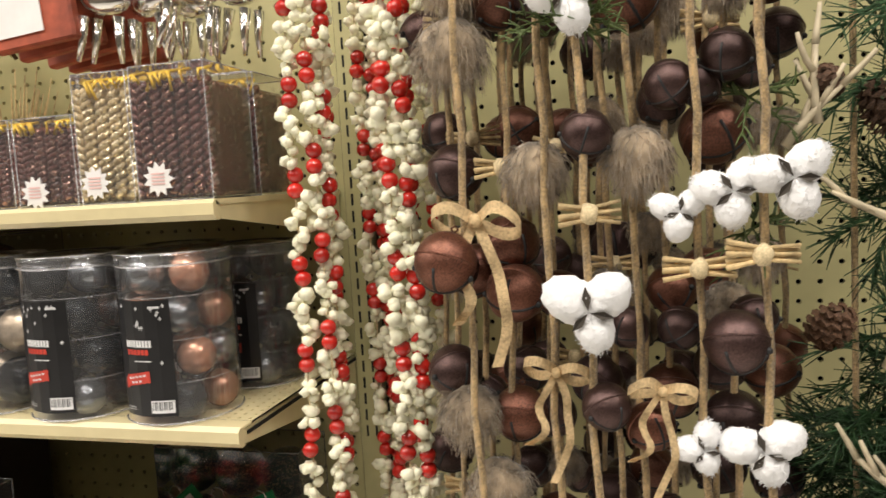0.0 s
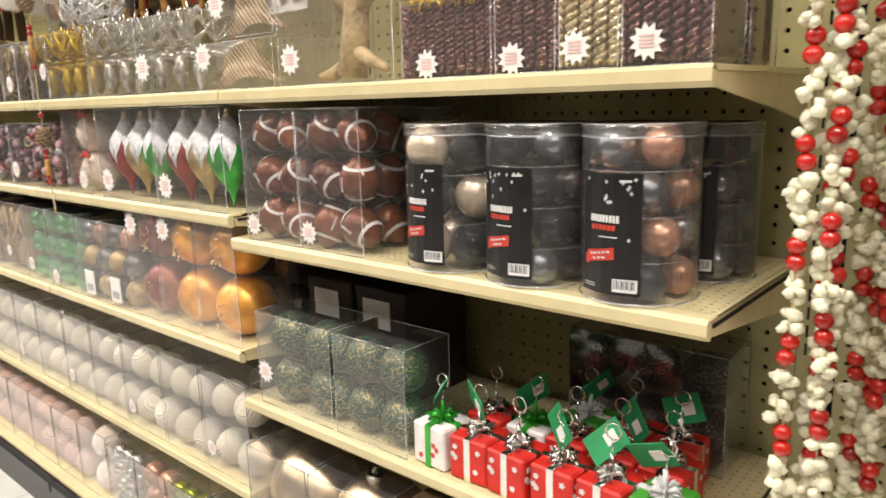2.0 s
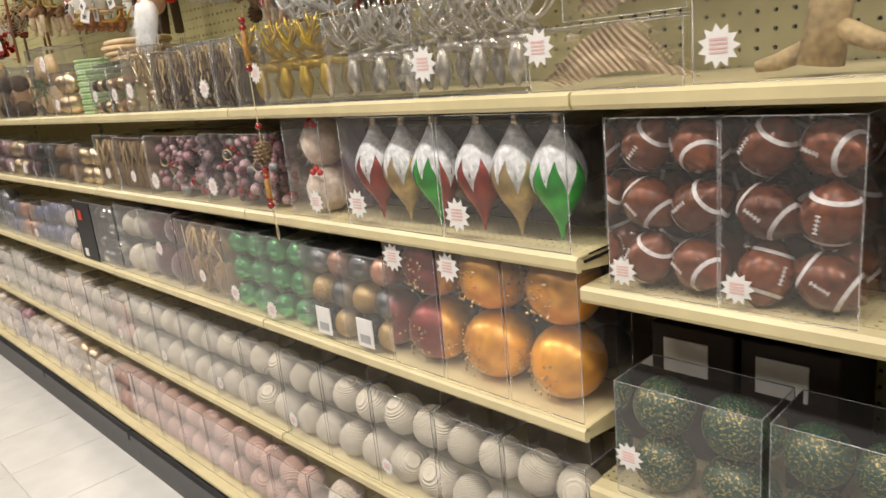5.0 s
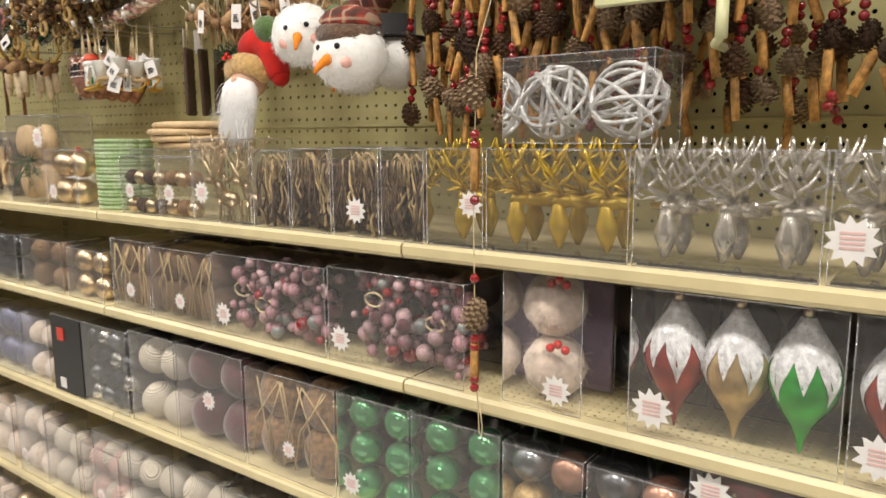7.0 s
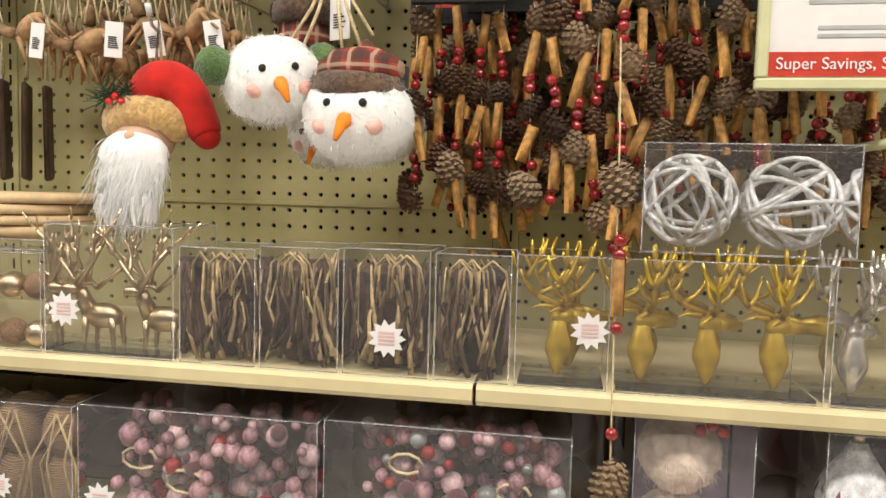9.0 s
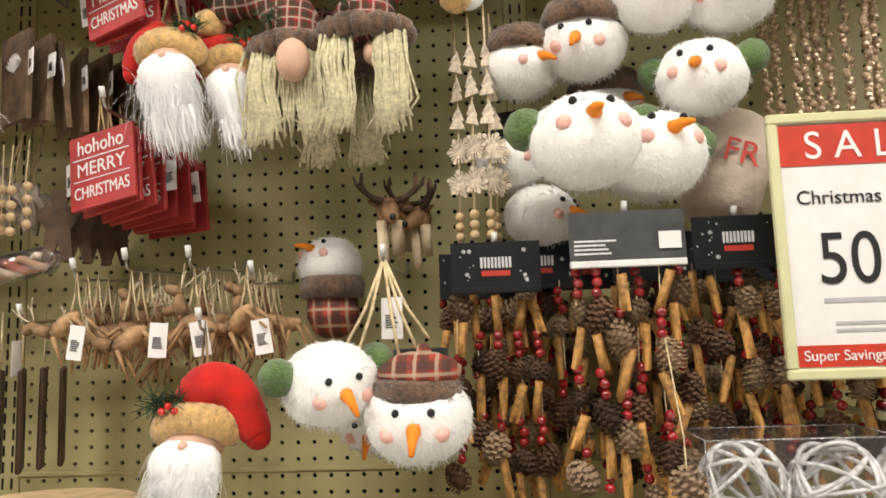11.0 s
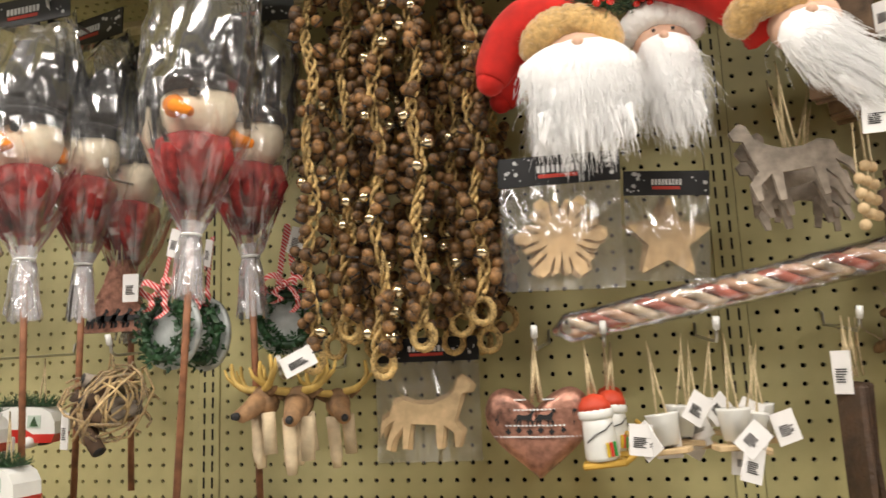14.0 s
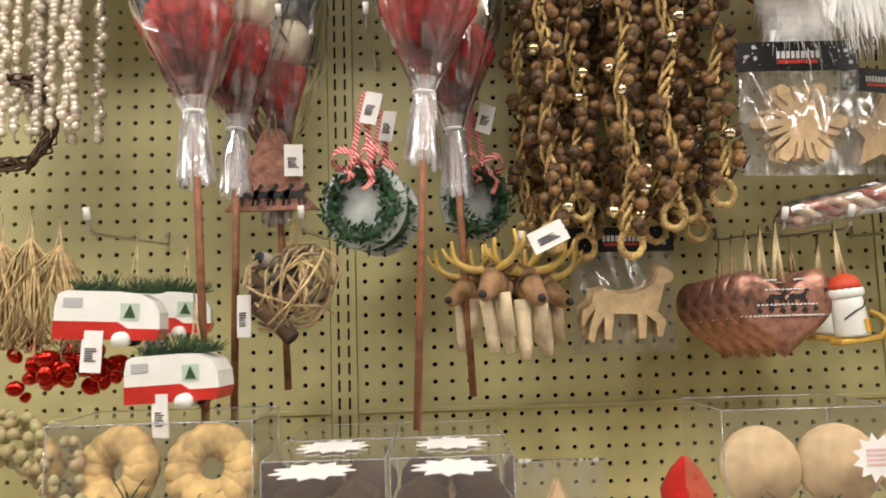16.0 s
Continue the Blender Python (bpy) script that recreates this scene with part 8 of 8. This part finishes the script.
def cinnamon_mesh():
    if "cinn" not in UNIT:
        mb = MB()
        for s in (-1, 1):
            pts = [(s * 0.0032 + 0.0035 * math.cos(t) * (1 - 0.05 * t), 0.0042 * math.sin(t) * (1 - 0.05 * t)) for t in [q * 0.75 for q in range(8)]]
            vs = [(px, py, zz) for zz in (-0.026, 0.026) for px, py in pts]
            mb.add(vs, [(j, j + 1, 8 + j + 1, 8 + j) for j in range(7)])
        mb.lathe([(0.0052, -0.025), (0.0056, 0.0), (0.0052, 0.025)], 9)
        UNIT["cinn"] = mb.mesh("cinnamon_stick", CINN)
    return UNIT["cinn"]


def carded(x, y, z, w, strands, front=False, n=5):
    ob = thing("garland_header", "black printed header card holding garland strands", "packet card", (x, y, z), "garland headers")
    if front:
        hc = MB().box(-w / 2, w / 2, -0.004, -0.002, 0.0, 0.058)
        hc.mi = 1
        lines(hc, -w * 0.46, -w * 0.05, -0.004, 0.006, 0.026, 4)
        part("header_card", hc, [mat("grey_card", (0.07, 0.07, 0.072), 0.45, var=0.2), FLAKE], ob, "grey back of a header card with small print")
    else:
        header_card(ob, w, 0.0, 0.058)
    part("fold_strip", MB().box(-w / 2, w / 2, -0.006, 0.004, -0.008, 0.0, 0.001), WHITEP if front else CARD, ob)
    if front:
        lb = MB().box(w * 0.27, w * 0.46, -0.0065, -0.005, 0.012, 0.032)
        part("barcode_label", lb, PAPER, ob, "white barcode label")
    for i in range(n):
        cinnamon_garland(x - w * 0.45 + w * 0.9 * i / (n - 1), y + rnd.uniform(-0.01, 0.03), z - 0.012, strands * rnd.uniform(0.8, 1.05))
    hook(x, z + 0.055, -y - 0.01)


carded(1.57, -0.2, 1.532, 0.115, 0.24)
carded(1.725, -0.272, 1.553, 0.135, 0.29, True, 6)
carded(1.87, -0.22, 1.55, 0.11, 0.22)
carded(1.63, -0.12, 1.54, 0.12, 0.24)
carded(1.79, -0.13, 1.545, 0.12, 0.26)
carded(1.98, -0.2, 1.545, 0.13, 0.25)
carded(2.09, -0.17, 1.54, 0.12, 0.26)
carded(1.92, -0.11, 1.54, 0.12, 0.25)
carded(2.2, -0.2, 1.5, 0.13, 0.2)
carded(2.3, -0.17, 1.48, 0.13, 0.16)
carded(1.54, -0.1, 1.53, 0.1, 0.22)
carded(1.7, -0.07, 1.54, 0.12, 0.26, False, 4)
carded(1.84, -0.07, 1.54, 0.12, 0.27, False, 4)
carded(2.02, -0.07, 1.54, 0.13, 0.25, False, 4)
carded(1.6, -0.06, 1.535, 0.12, 0.25, False, 4)
ob = thing("cinnamon_garland", "single long bead and pinecone strand hanging before the shelves", "garland", (1.755, -0.362, 1.36))
part("string", MB().tube([(0, 0.06, 0.1), (0, 0.01, 0.0), (0.002, 0, -0.2), (0.006, 0, -0.43), (0.01, 0, -0.47), (0.012, 0, -0.51), (0.016, 0, -0.515), (0.017, 0, -0.5), (0.012, 0, -0.465)], 0.0009, 4), STRING, ob)
for z in (-0.105, -0.118, -0.19, -0.295, -0.378, -0.39, -0.435, -0.447):
    part("red_bead", unit_ball(BEADR, 10, 7), None, ob, m=size(0.004, 0, z, 0.0066))
for z in (-0.15, -0.412):
    part("cinnamon_stick", cinnamon_mesh(), None, ob, m=size(0.004, 0, z, (1, 1, 1.1)))
part("pine_cone", cone_mesh(CONEL, "conel"), None, ob, m=size(0.004, 0, -0.345, 0.021, 20))
part("pine_cone", cone_mesh(CONEL, "conel"), None, ob, m=size(0.0, 0.0, -0.05, 0.021, 160))


# --- sale sign in a cream frame
def sale_sign():
    ob = thing("sale_sign", "cream framed paper sale sign on a plastic stand-off", "sign", (1.997, -0.288, 1.409))
    W, H = 0.215, 0.305
    fr = MB()
    for a in ((0, W, 0, 0.012), (0, W, H - 0.012, H), (0, 0.012, 0.012, H - 0.012), (W - 0.012, W, 0.012, H - 0.012)):
        fr.box(a[0] - W / 2, a[1] - W / 2, -0.006, 0.004, a[2], a[3], 0.002)
    part("frame", fr, mat("cream_plastic", (0.62, 0.62, 0.36), 0.4, var=0.05), ob, "pale yellow-green plastic frame")
    part("paper", MB().box(-W / 2 + 0.011, W / 2 - 0.011, -0.001, 0.001, 0.011, H - 0.011), PAPER, ob)
    part("red_band", MB().box(-W / 2 + 0.012, W / 2 - 0.012, -0.0022, -0.001, H - 0.062, H - 0.014), mat("sale_red", (0.6, 0.045, 0.02), 0.5), ob, "red band")
    part("red_band", MB().box(-W / 2 + 0.012, W / 2 - 0.012, -0.0022, -0.001, 0.014, 0.038), MATS["sale_red"], ob, "red band")
    letters("S A L E", 0, -0.0028, H - 0.04, 0.046, PAPER, "lettering", ob)
    letters("Christmas Decor", 0, -0.0018, H - 0.1, 0.023, INK, "lettering", ob)
    letters("50", -0.028, -0.0018, 0.132, 0.085, INK, "lettering", ob, "", 0.85)
    letters("%", 0.047, -0.0018, 0.15, 0.042, INK, "lettering", ob)
    letters("OFF", 0.047, -0.0018, 0.114, 0.026, INK, "lettering", ob)
    letters("Super Savings, Super", -0.02, -0.0028, 0.026, 0.0165, PAPER, "lettering", ob)
    bars = MB()
    lines(bars, -0.06, 0.06, -0.0012, 0.082, 0.094, 1)
    lines(bars, -0.05, 0.055, -0.0012, 0.05, 0.066, 2)
    bars.box(0.056, 0.09, -0.003, -0.0022, 0.022, 0.03)
    part("small_print", bars, GREYP, ob, "grey small print")
    st = MB().tube([(0.045, 0.0, 0.0), (0.045, 0.0, -0.03), (0.045, 0.0, -0.048)], 0.007, 10)
    st.tube([(0.045, 0.0, -0.045), (0.03, 0.03, -0.05), (0.02, 0.28, -0.05)], 0.0055, 8)
    part("stand_off_arm", st, mat("cream_plastic", (0.62, 0.62, 0.36), 0.4, var=0.05), ob, "cream plastic arm")


sale_sign()


def bead_strings(x0, x1, y, z0, z1, n, m, name, label, r=0.006, gap=0.0115):
    for i in range(n):
        ob = thing(name, label, "garland", (x0 + (x1 - x0) * i / (n - 1), y + rnd.uniform(-0.02, 0.04), z1), name + " strands")
        part("string", MB().tube([(0, 0, 0.02), (0, 0, -(z1 - z0))], 0.0012, 4), STRING, ob)
        zz = 0.0
        mb = MB()
        while zz < (z1 - z0) * rnd.uniform(0.96, 1.0):
            mb.ball((rnd.uniform(-0.004, 0.004), rnd.uniform(-0.004, 0.004), -zz), r * rnd.uniform(0.7, 1.1), 7, 5)
            zz += gap * 0.62
        b = part("bead_strand", mb, m, ob)
        b["kind"] = "stuff"


bead_strings(1.97, 2.16, -0.13, 1.62, 2.02, 12, GOLDSEQ, "sequin_garland", "glittering beige sequin garland strand")
for hx in (1.985, 2.04, 2.09, 2.145):
    hook(hx, 2.05, 0.2)
bead_strings(-0.46, -0.345, -0.16, 1.655, 2.0, 11, PEARL, "pearl_garland", "pearl and sequin bead garland strand", 0.0072)
ob = thing("garland_card", "black header card of a pearl garland", "packet card", (-0.395, -0.2, 2.0))
header_card(ob, 0.12, 0, 0.05)
hook(-0.35, 2.03, 0.2)
hook(-0.44, 2.03, 0.2)


# --- campers, straw, bundles at the far end of the walk
def camper(x, y, z, w, turn=0.0):
    ob = thing("camper_ornament", "white and red toy camper trailer with a green tree on top", "ornament", (x, y, z), "camper ornaments", turn=(0, rnd.uniform(-6, 6), turn))
    h = w * 0.52
    out = [(-0.5 * w, 0.1 * h), (0.46 * w, 0.1 * h), (0.5 * w, 0.3 * h), (0.49 * w, 0.62 * h), (0.42 * w, 0.85 * h), (0.3 * w, 0.97 * h), (0.1 * w, h), (-0.4 * w, h), (-0.47 * w, 0.94 * h), (-0.5 * w, 0.7 * h)]
    part("body", MB().slab(out, -0.2 * w, 0.2 * w), CAMPW, ob)
    part("red_skirt", MB().slab([(-0.505 * w, 0.08 * h), (0.465 * w, 0.08 * h), (0.505 * w, 0.3 * h), (0.2 * w, 0.3 * h), (0.1 * w, 0.42 * h), (-0.505 * w, 0.42 * h)], -0.205 * w, 0.205 * w), CAMPR, ob, "red lower panel")
    wn = MB().box(-0.42 * w, -0.24 * w, -0.207 * w, -0.2 * w, 0.68 * h, 0.86 * h)
    part("window", wn, GREYP, ob, "grey window")
    tr = MB().box(0.12 * w, 0.3 * w, -0.208 * w, -0.2 * w, 0.46 * h, 0.78 * h)
    tr.mi = 1
    tr.slab([(0.15 * w, 0.5 * h), (0.27 * w, 0.5 * h), (0.21 * w, 0.76 * h)], -0.212 * w, -0.208 * w)
    part("tree_window", tr, [mat("pale_green", (0.5, 0.6, 0.5), 0.5), PINE], ob, "pale window with a green tree")
    for s in (-1, 1):
        wh = MB().lathe([(0.075 * w, -0.012), (0.08 * w, 0), (0.075 * w, 0.012)], 16, Matrix.Translation((0.15 * w, s * 0.2 * w, 0.09 * h)) @ Matrix.Rotation(radians(90), 4, "X"))
        part("wheel", wh, INK if s > 0 else CAMPW, ob)
    mb = MB()
    for _ in range(260):
        px = rnd.uniform(-0.4, 0.4) * w
        p = Vector((px, rnd.uniform(-0.012, 0.012), h))
        d = Vector((rnd.gauss(0.3, 0.6), rnd.gauss(0, 0.6), abs(rnd.gauss(0.5, 0.4)))).normalized()
        mb.tube([p, p + d * 0.02 * (1.2 - abs(px) / w)], 0.0007, 3, 0.0004, cap=False)
    part("bottle_brush_tree", mb, PINE, ob, "frosted green bottle-brush tree")
    hang_cord(0.02, 0, h, h + 0.07, ob)
    price_tag(ob, -0.12 * w, -0.22 * w, 0.25 * h, 0.024, 0.046)


camper(-0.272, -0.25, 1.39, 0.112, 8)
camper(-0.186, -0.27, 1.322, 0.106, -6)
camper(-0.238, -0.17, 1.395, 0.106, 12)
ob = thing("red_tinsel_ornament", "shiny red foil cluster ornament", "ornament", (-0.345, -0.2, 1.36))
for _ in range(46):
    part("foil_piece", unit_ball(mat("red_foil", (0.55, 0.02, 0.01), 0.15, 0.8), 8, 6), None, ob, m=size(rnd.gauss(0, 0.032), rnd.uniform(-0.03, 0.03), rnd.gauss(0, 0.014), (rnd.uniform(0.006, 0.014), 0.008, rnd.uniform(0.006, 0.012)), rnd.uniform(0, 90)))
hang_cord(0, 0, 0.01, 0.1, ob, STRING)
for bx, bz in ((-0.395, 1.475), (-0.36, 1.465), (-0.43, 1.47)):
    ob = thing("straw_bundle", "tied bundle of tan straw and raffia", "ornament", (bx, -0.2, bz), "straw bundles")
    for _ in range(60):
        a = rnd.gauss(0, 0.3)
        part("straw", MB().tube(soft([(0, 0, 0.045), (a * 0.05, rnd.gauss(0, 0.008), 0.01), (a * 0.1 + rnd.gauss(0, 0.008), rnd.gauss(0, 0.014), -0.05), (a * 0.11 + rnd.gauss(0, 0.012), rnd.gauss(0, 0.014), -0.085)], 1), 0.0016, 4, 0.0008), TWIGL, ob)
    hang_cord(0, 0, 0.03, 0.08, ob)
ob = thing("twig_wreath", "dark woven twig wreath", "ornament", (-0.45, -0.15, 1.68))
for k in range(16):
    part("twig", MB().tube([((0.055 + rnd.uniform(-0.012, 0.012)) * math.cos(t), rnd.uniform(-0.012, 0.012), (0.06 + rnd.uniform(-0.012, 0.012)) * math.sin(t)) for t in [k + q * 0.4 for q in range(13)]], 0.0025, 5, 0.0012), TWIG, ob)
ob = thing("green_bead_wreath", "green and tan woven bead wreath standing on the shelf", "wreath", (-0.37, -0.29, S1 + 0.115))
mb = MB()
for _ in range(420):
    t, q = rnd.uniform(0, 6.283), rnd.uniform(0, 6.283)
    mb.ball(((0.08 + 0.025 * math.cos(q)) * math.cos(t), 0.025 * math.sin(q), (0.08 + 0.025 * math.cos(q)) * math.sin(t)), 0.0065, 6, 5)
b = part("bead_ring", mb, mat("sage_bead", (0.24, 0.25, 0.11), 0.7, var=0.6, scale=50, col2=(0.35, 0.2, 0.12)), ob)
b["kind"] = "stuff"
ob = thing("bark_tube_bundle", "bundle of bark tubes tied with jute cord", "ornament", (-0.075, -0.2, 1.452))
for k in range(9):
    a = Vector((rnd.uniform(-1, 1), rnd.uniform(-1, 0.2), rnd.uniform(-0.5, 0.8))).normalized()
    c = Vector((rnd.uniform(-0.04, 0.04), rnd.uniform(-0.02, 0.02), rnd.uniform(-0.045, 0.03)))
    part("bark_tube", MB().tube([c - a * 0.03, c + a * 0.03], 0.0105, 10, 0.01), GREYW if k % 2 else WOODD, ob)
    # Tubes are solid: a black disc paints the shade inside the open end.
    part("tube_hole", MB().tube([c + a * 0.0301, c + a * 0.0306], 0.0085, 10), INK, ob)
for k in range(34):
    a = Vector([rnd.gauss(0, 1) for _ in range(3)]).normalized()
    b_ = a.orthogonal().normalized()
    c_ = a.cross(b_)
    r1 = rnd.uniform(0.03, 0.062)
    part("jute_loop", MB().tube([(b_ * math.cos(t) * r1 * 1.1 + c_ * math.sin(t) * r1 * rnd.uniform(0.7, 1.0)) for t in [q * 0.6 for q in range(rnd.randint(5, 9))]], 0.0018, 5), JUTE if k % 3 else TWIGL, ob)
hang_cord(0, 0, 0.035, 0.09, ob, JUTE)
price_tag(ob, -0.055, -0.02, -0.01, 0.02, 0.05)

# boxes standing on the shelf below
ob, w = clear_box("wood_ring_box", "clear box of dried apple and wood rings", -0.3, -0.088, S1, 0.21, -0.335, 0.12, "boxed decoration", "", (0.2, 0.2, 0.03))
for i in range(2):
    for k in range(2):
        t = MB()
        for q in range(14):
            a = 2 * math.pi * q / 14
            t.ball((0.03 * math.cos(a), 0.0, 0.03 * math.sin(a)), 0.019, 9, 7, (1, 1, 1), wob=0.08)
        part("ring", t, mat("dried_ring", (0.62, 0.42, 0.16), 0.8, var=0.3, scale=50, bump=0.4), ob, "", pose(0.055 + 0.1 * i, 0.045, 0.055 + 0.1 * k, -15, 0, rnd.uniform(-20, 20)))
sprig(ob, 0.1, 0.02, 0.09, 0.08, PINE, 120, "pine_sprig", "dark green pine sprig")
for a, b in ((-0.083, 0.045), (0.047, 0.175)):
    for dy in (0.0, 0.13):
        ob, w = clear_box("twine_box", "clear box of brown twine balls with a starred lid", a, b, S1, 0.168, -0.335 + dy, 0.125, "boxed decoration", "twine boxes")
        balls(ob, w, 0.165, 0.12, 1, 1, BURLAP)
        balls(ob, w, 0.165, 0.12, 2, 2, TWIG, seg=10)
        st = part("price_sticker", MB().slab(burst(w / 2, 0, -0.06, 0.04), -0.0006, 0.0006), PAPER, ob, "white starburst price sticker", Matrix.Translation((0, 0, 0.17)) @ Matrix.Rotation(radians(-90), 4, "X"))
bag_pack(0.225, -0.28, S1 + 0.002, 0.1, 0.15, 0.001, STAR5, "loose clear bag of pale wooden stars", 0, 5)
ob, w = clear_box("wood_slice_ball_box", "clear box of pale birch slices tied with twine", 0.385, 0.56, S1, 0.205, -0.335, 0.12, "boxed decoration", "", (0.9, 0.75, 0.025))
for i in range(2):
    for k in range(2):
        part("birch_slice", MB().lathe([(0.04, -0.012), (0.043, 0), (0.04, 0.012)], 20, Matrix.Rotation(radians(90), 4, "X")), WOOD, ob, "", pose(0.048 + 0.083 * i, 0.03, 0.05 + 0.092 * k, 0, 0, rnd.uniform(-15, 15)))
sprig(ob, 0.09, 0.01, 0.1, 0.05, PINE, 80, "pine_sprig", "dark green pine sprig")
ob = thing("red_hat_ornament", "small plush figure with red hat lying on the shelf", "ornament", (0.4, -0.17, S1 + 0.07))
part("red_hat", MB().lathe([(0.03, 0.0), (0.032, 0.02), (0.018, 0.045), (0.004, 0.06)], 14), REDFELT, ob)
part("base_wrap", MB().lathe([(0.03, -0.068), (0.034, -0.03), (0.03, 0.0)], 14), FLEECE, ob)


# --- silver deer and a red frame hanging over the end shelf
for k in range(5):
    mb = MB()
    s = 0.12
    mb.ball((0, 0, 0), s * 0.16, 12, 9, (1.7, 0.8, 0.95))
    for dx, dy in ((-0.2, -0.05), (-0.14, 0.08), (0.18, -0.05), (0.24, 0.08)):
        mb.tube([(dx * s, dy * s, -0.02), (dx * s * 1.1, dy * s, -0.05), (dx * s * 1.3, dy * s, -0.075)], s * 0.06, 6, s * 0.025)
    mb.tube([(-0.2 * s, 0, 0.1 * s), (-0.3 * s, 0, 0.35 * s), (-0.32 * s, 0, 0.5 * s)], s * 0.09, 8, s * 0.06)
    mb.ball((-0.38 * s, 0, 0.52 * s), s * 0.07, 9, 7, (1.5, 0.9, 0.9))
    for e in (-1, 1):
        antler_tree(mb, (-0.32 * s, 0, 0.56 * s), s * 0.4, e, 0.003)
    solid("silver_deer_ornament", mb, [SILVER], "shiny silver plastic deer hanging from a hook", "ornament", (3.075 + 0.04 * k, -0.24 + 0.03 * (k % 3), 1.345), "silver deer", turn=(0, rnd.uniform(-15, 15), rnd.uniform(-40, 40)))
for k in range(5):
    ob = thing("red_wooden_frame", "rusty red wooden frame ornament with a white card", "ornament", (2.985 + 0.009 * k, -0.26 + 0.03 * k, 1.33 - 0.004 * k), "red frames", turn=(0, rnd.uniform(-8, -3), rnd.uniform(-6, 6)))
    part("frame", MB().box(-0.06, 0.06, -0.008, 0.008, -0.035, 0.09, 0.003), mat("rust_red_paint", (0.36, 0.07, 0.03), 0.6, var=0.3), ob)
    part("card", MB().box(-0.05, 0.02, -0.01, -0.0085, -0.02, 0.06), PAPER, ob)


def twig_cluster(x, y, z, r):
    ob = thing("twig_cluster_ornament", "dark tangled twig and pinecone ornament hanging from a hook", "ornament", (x, y, z), "twig clusters")
    for k in range(15):
        d = Vector([rnd.gauss(0, 1) for _ in range(3)]).normalized()
        e = Vector([rnd.gauss(0, 1) for _ in range(3)]).normalized() * 0.5
        part("twig", MB().tube([-d * r + e * r, e * r * 0.4, d * r * rnd.uniform(0.6, 1.1)], 0.0032, 5, 0.0015), WOODD if k % 4 else TWIG, ob)
    for k in range(5):
        part("pine_cone", cone_mesh(CONE, "cone"), None, ob, m=size(rnd.uniform(-0.6, 0.6) * r, rnd.uniform(-0.6, 0.3) * r, rnd.uniform(-0.6, 0.6) * r, 0.017, rnd.uniform(0, 180), rnd.uniform(0, 180), 0))
    hang_cord(0, 0, r * 0.3, 1.545 - z, ob)
    return ob


for k in range(9):
    own = twig_cluster(2.56 + 0.042 * k, -0.21 + 0.055 * (k % 3), 1.395 + rnd.uniform(-0.03, 0.04), rnd.uniform(0.04, 0.055))
    if k % 3 == 0:
        hook(2.58 + 0.042 * k, 1.545, 0.22)
for k in range(3):
    own = twig_cluster(2.36 + 0.05 * k, -0.09 - 0.03 * (k % 2), 1.36 + 0.02 * k, 0.05)
    ticket(own, 2.36 + 0.04 * k, -0.16, 1.29, 0.04, 0.05, rnd.uniform(-8, 8))
hook(2.39, 1.545, 0.18)
bead_strings(2.4, 2.52, -0.18, 1.31, 1.54, 8, GOLDG, "gold_glitter_garland", "gold glittering bead garland strand")
hook(2.46, 1.55, 0.2)
ob = thing("dried_grass_bunch", "bunch of pale dried grass behind the boxes", "dried grass", (2.8, -0.13, S1))
for k in range(40):
    a, b = rnd.gauss(0, 0.03), rnd.gauss(0, 0.02)
    part("grass_stem", MB().tube([(a * 0.4, b * 0.4, 0.001), (a, b, 0.09), (a * 1.7, b * 1.4, rnd.uniform(0.15, 0.2))], 0.0022, 4, 0.0008), TWIGL, ob)
hook(3.05, 1.42, 0.22)
hook(3.15, 1.42, 0.22)
hook(2.99, 1.42, 0.22)
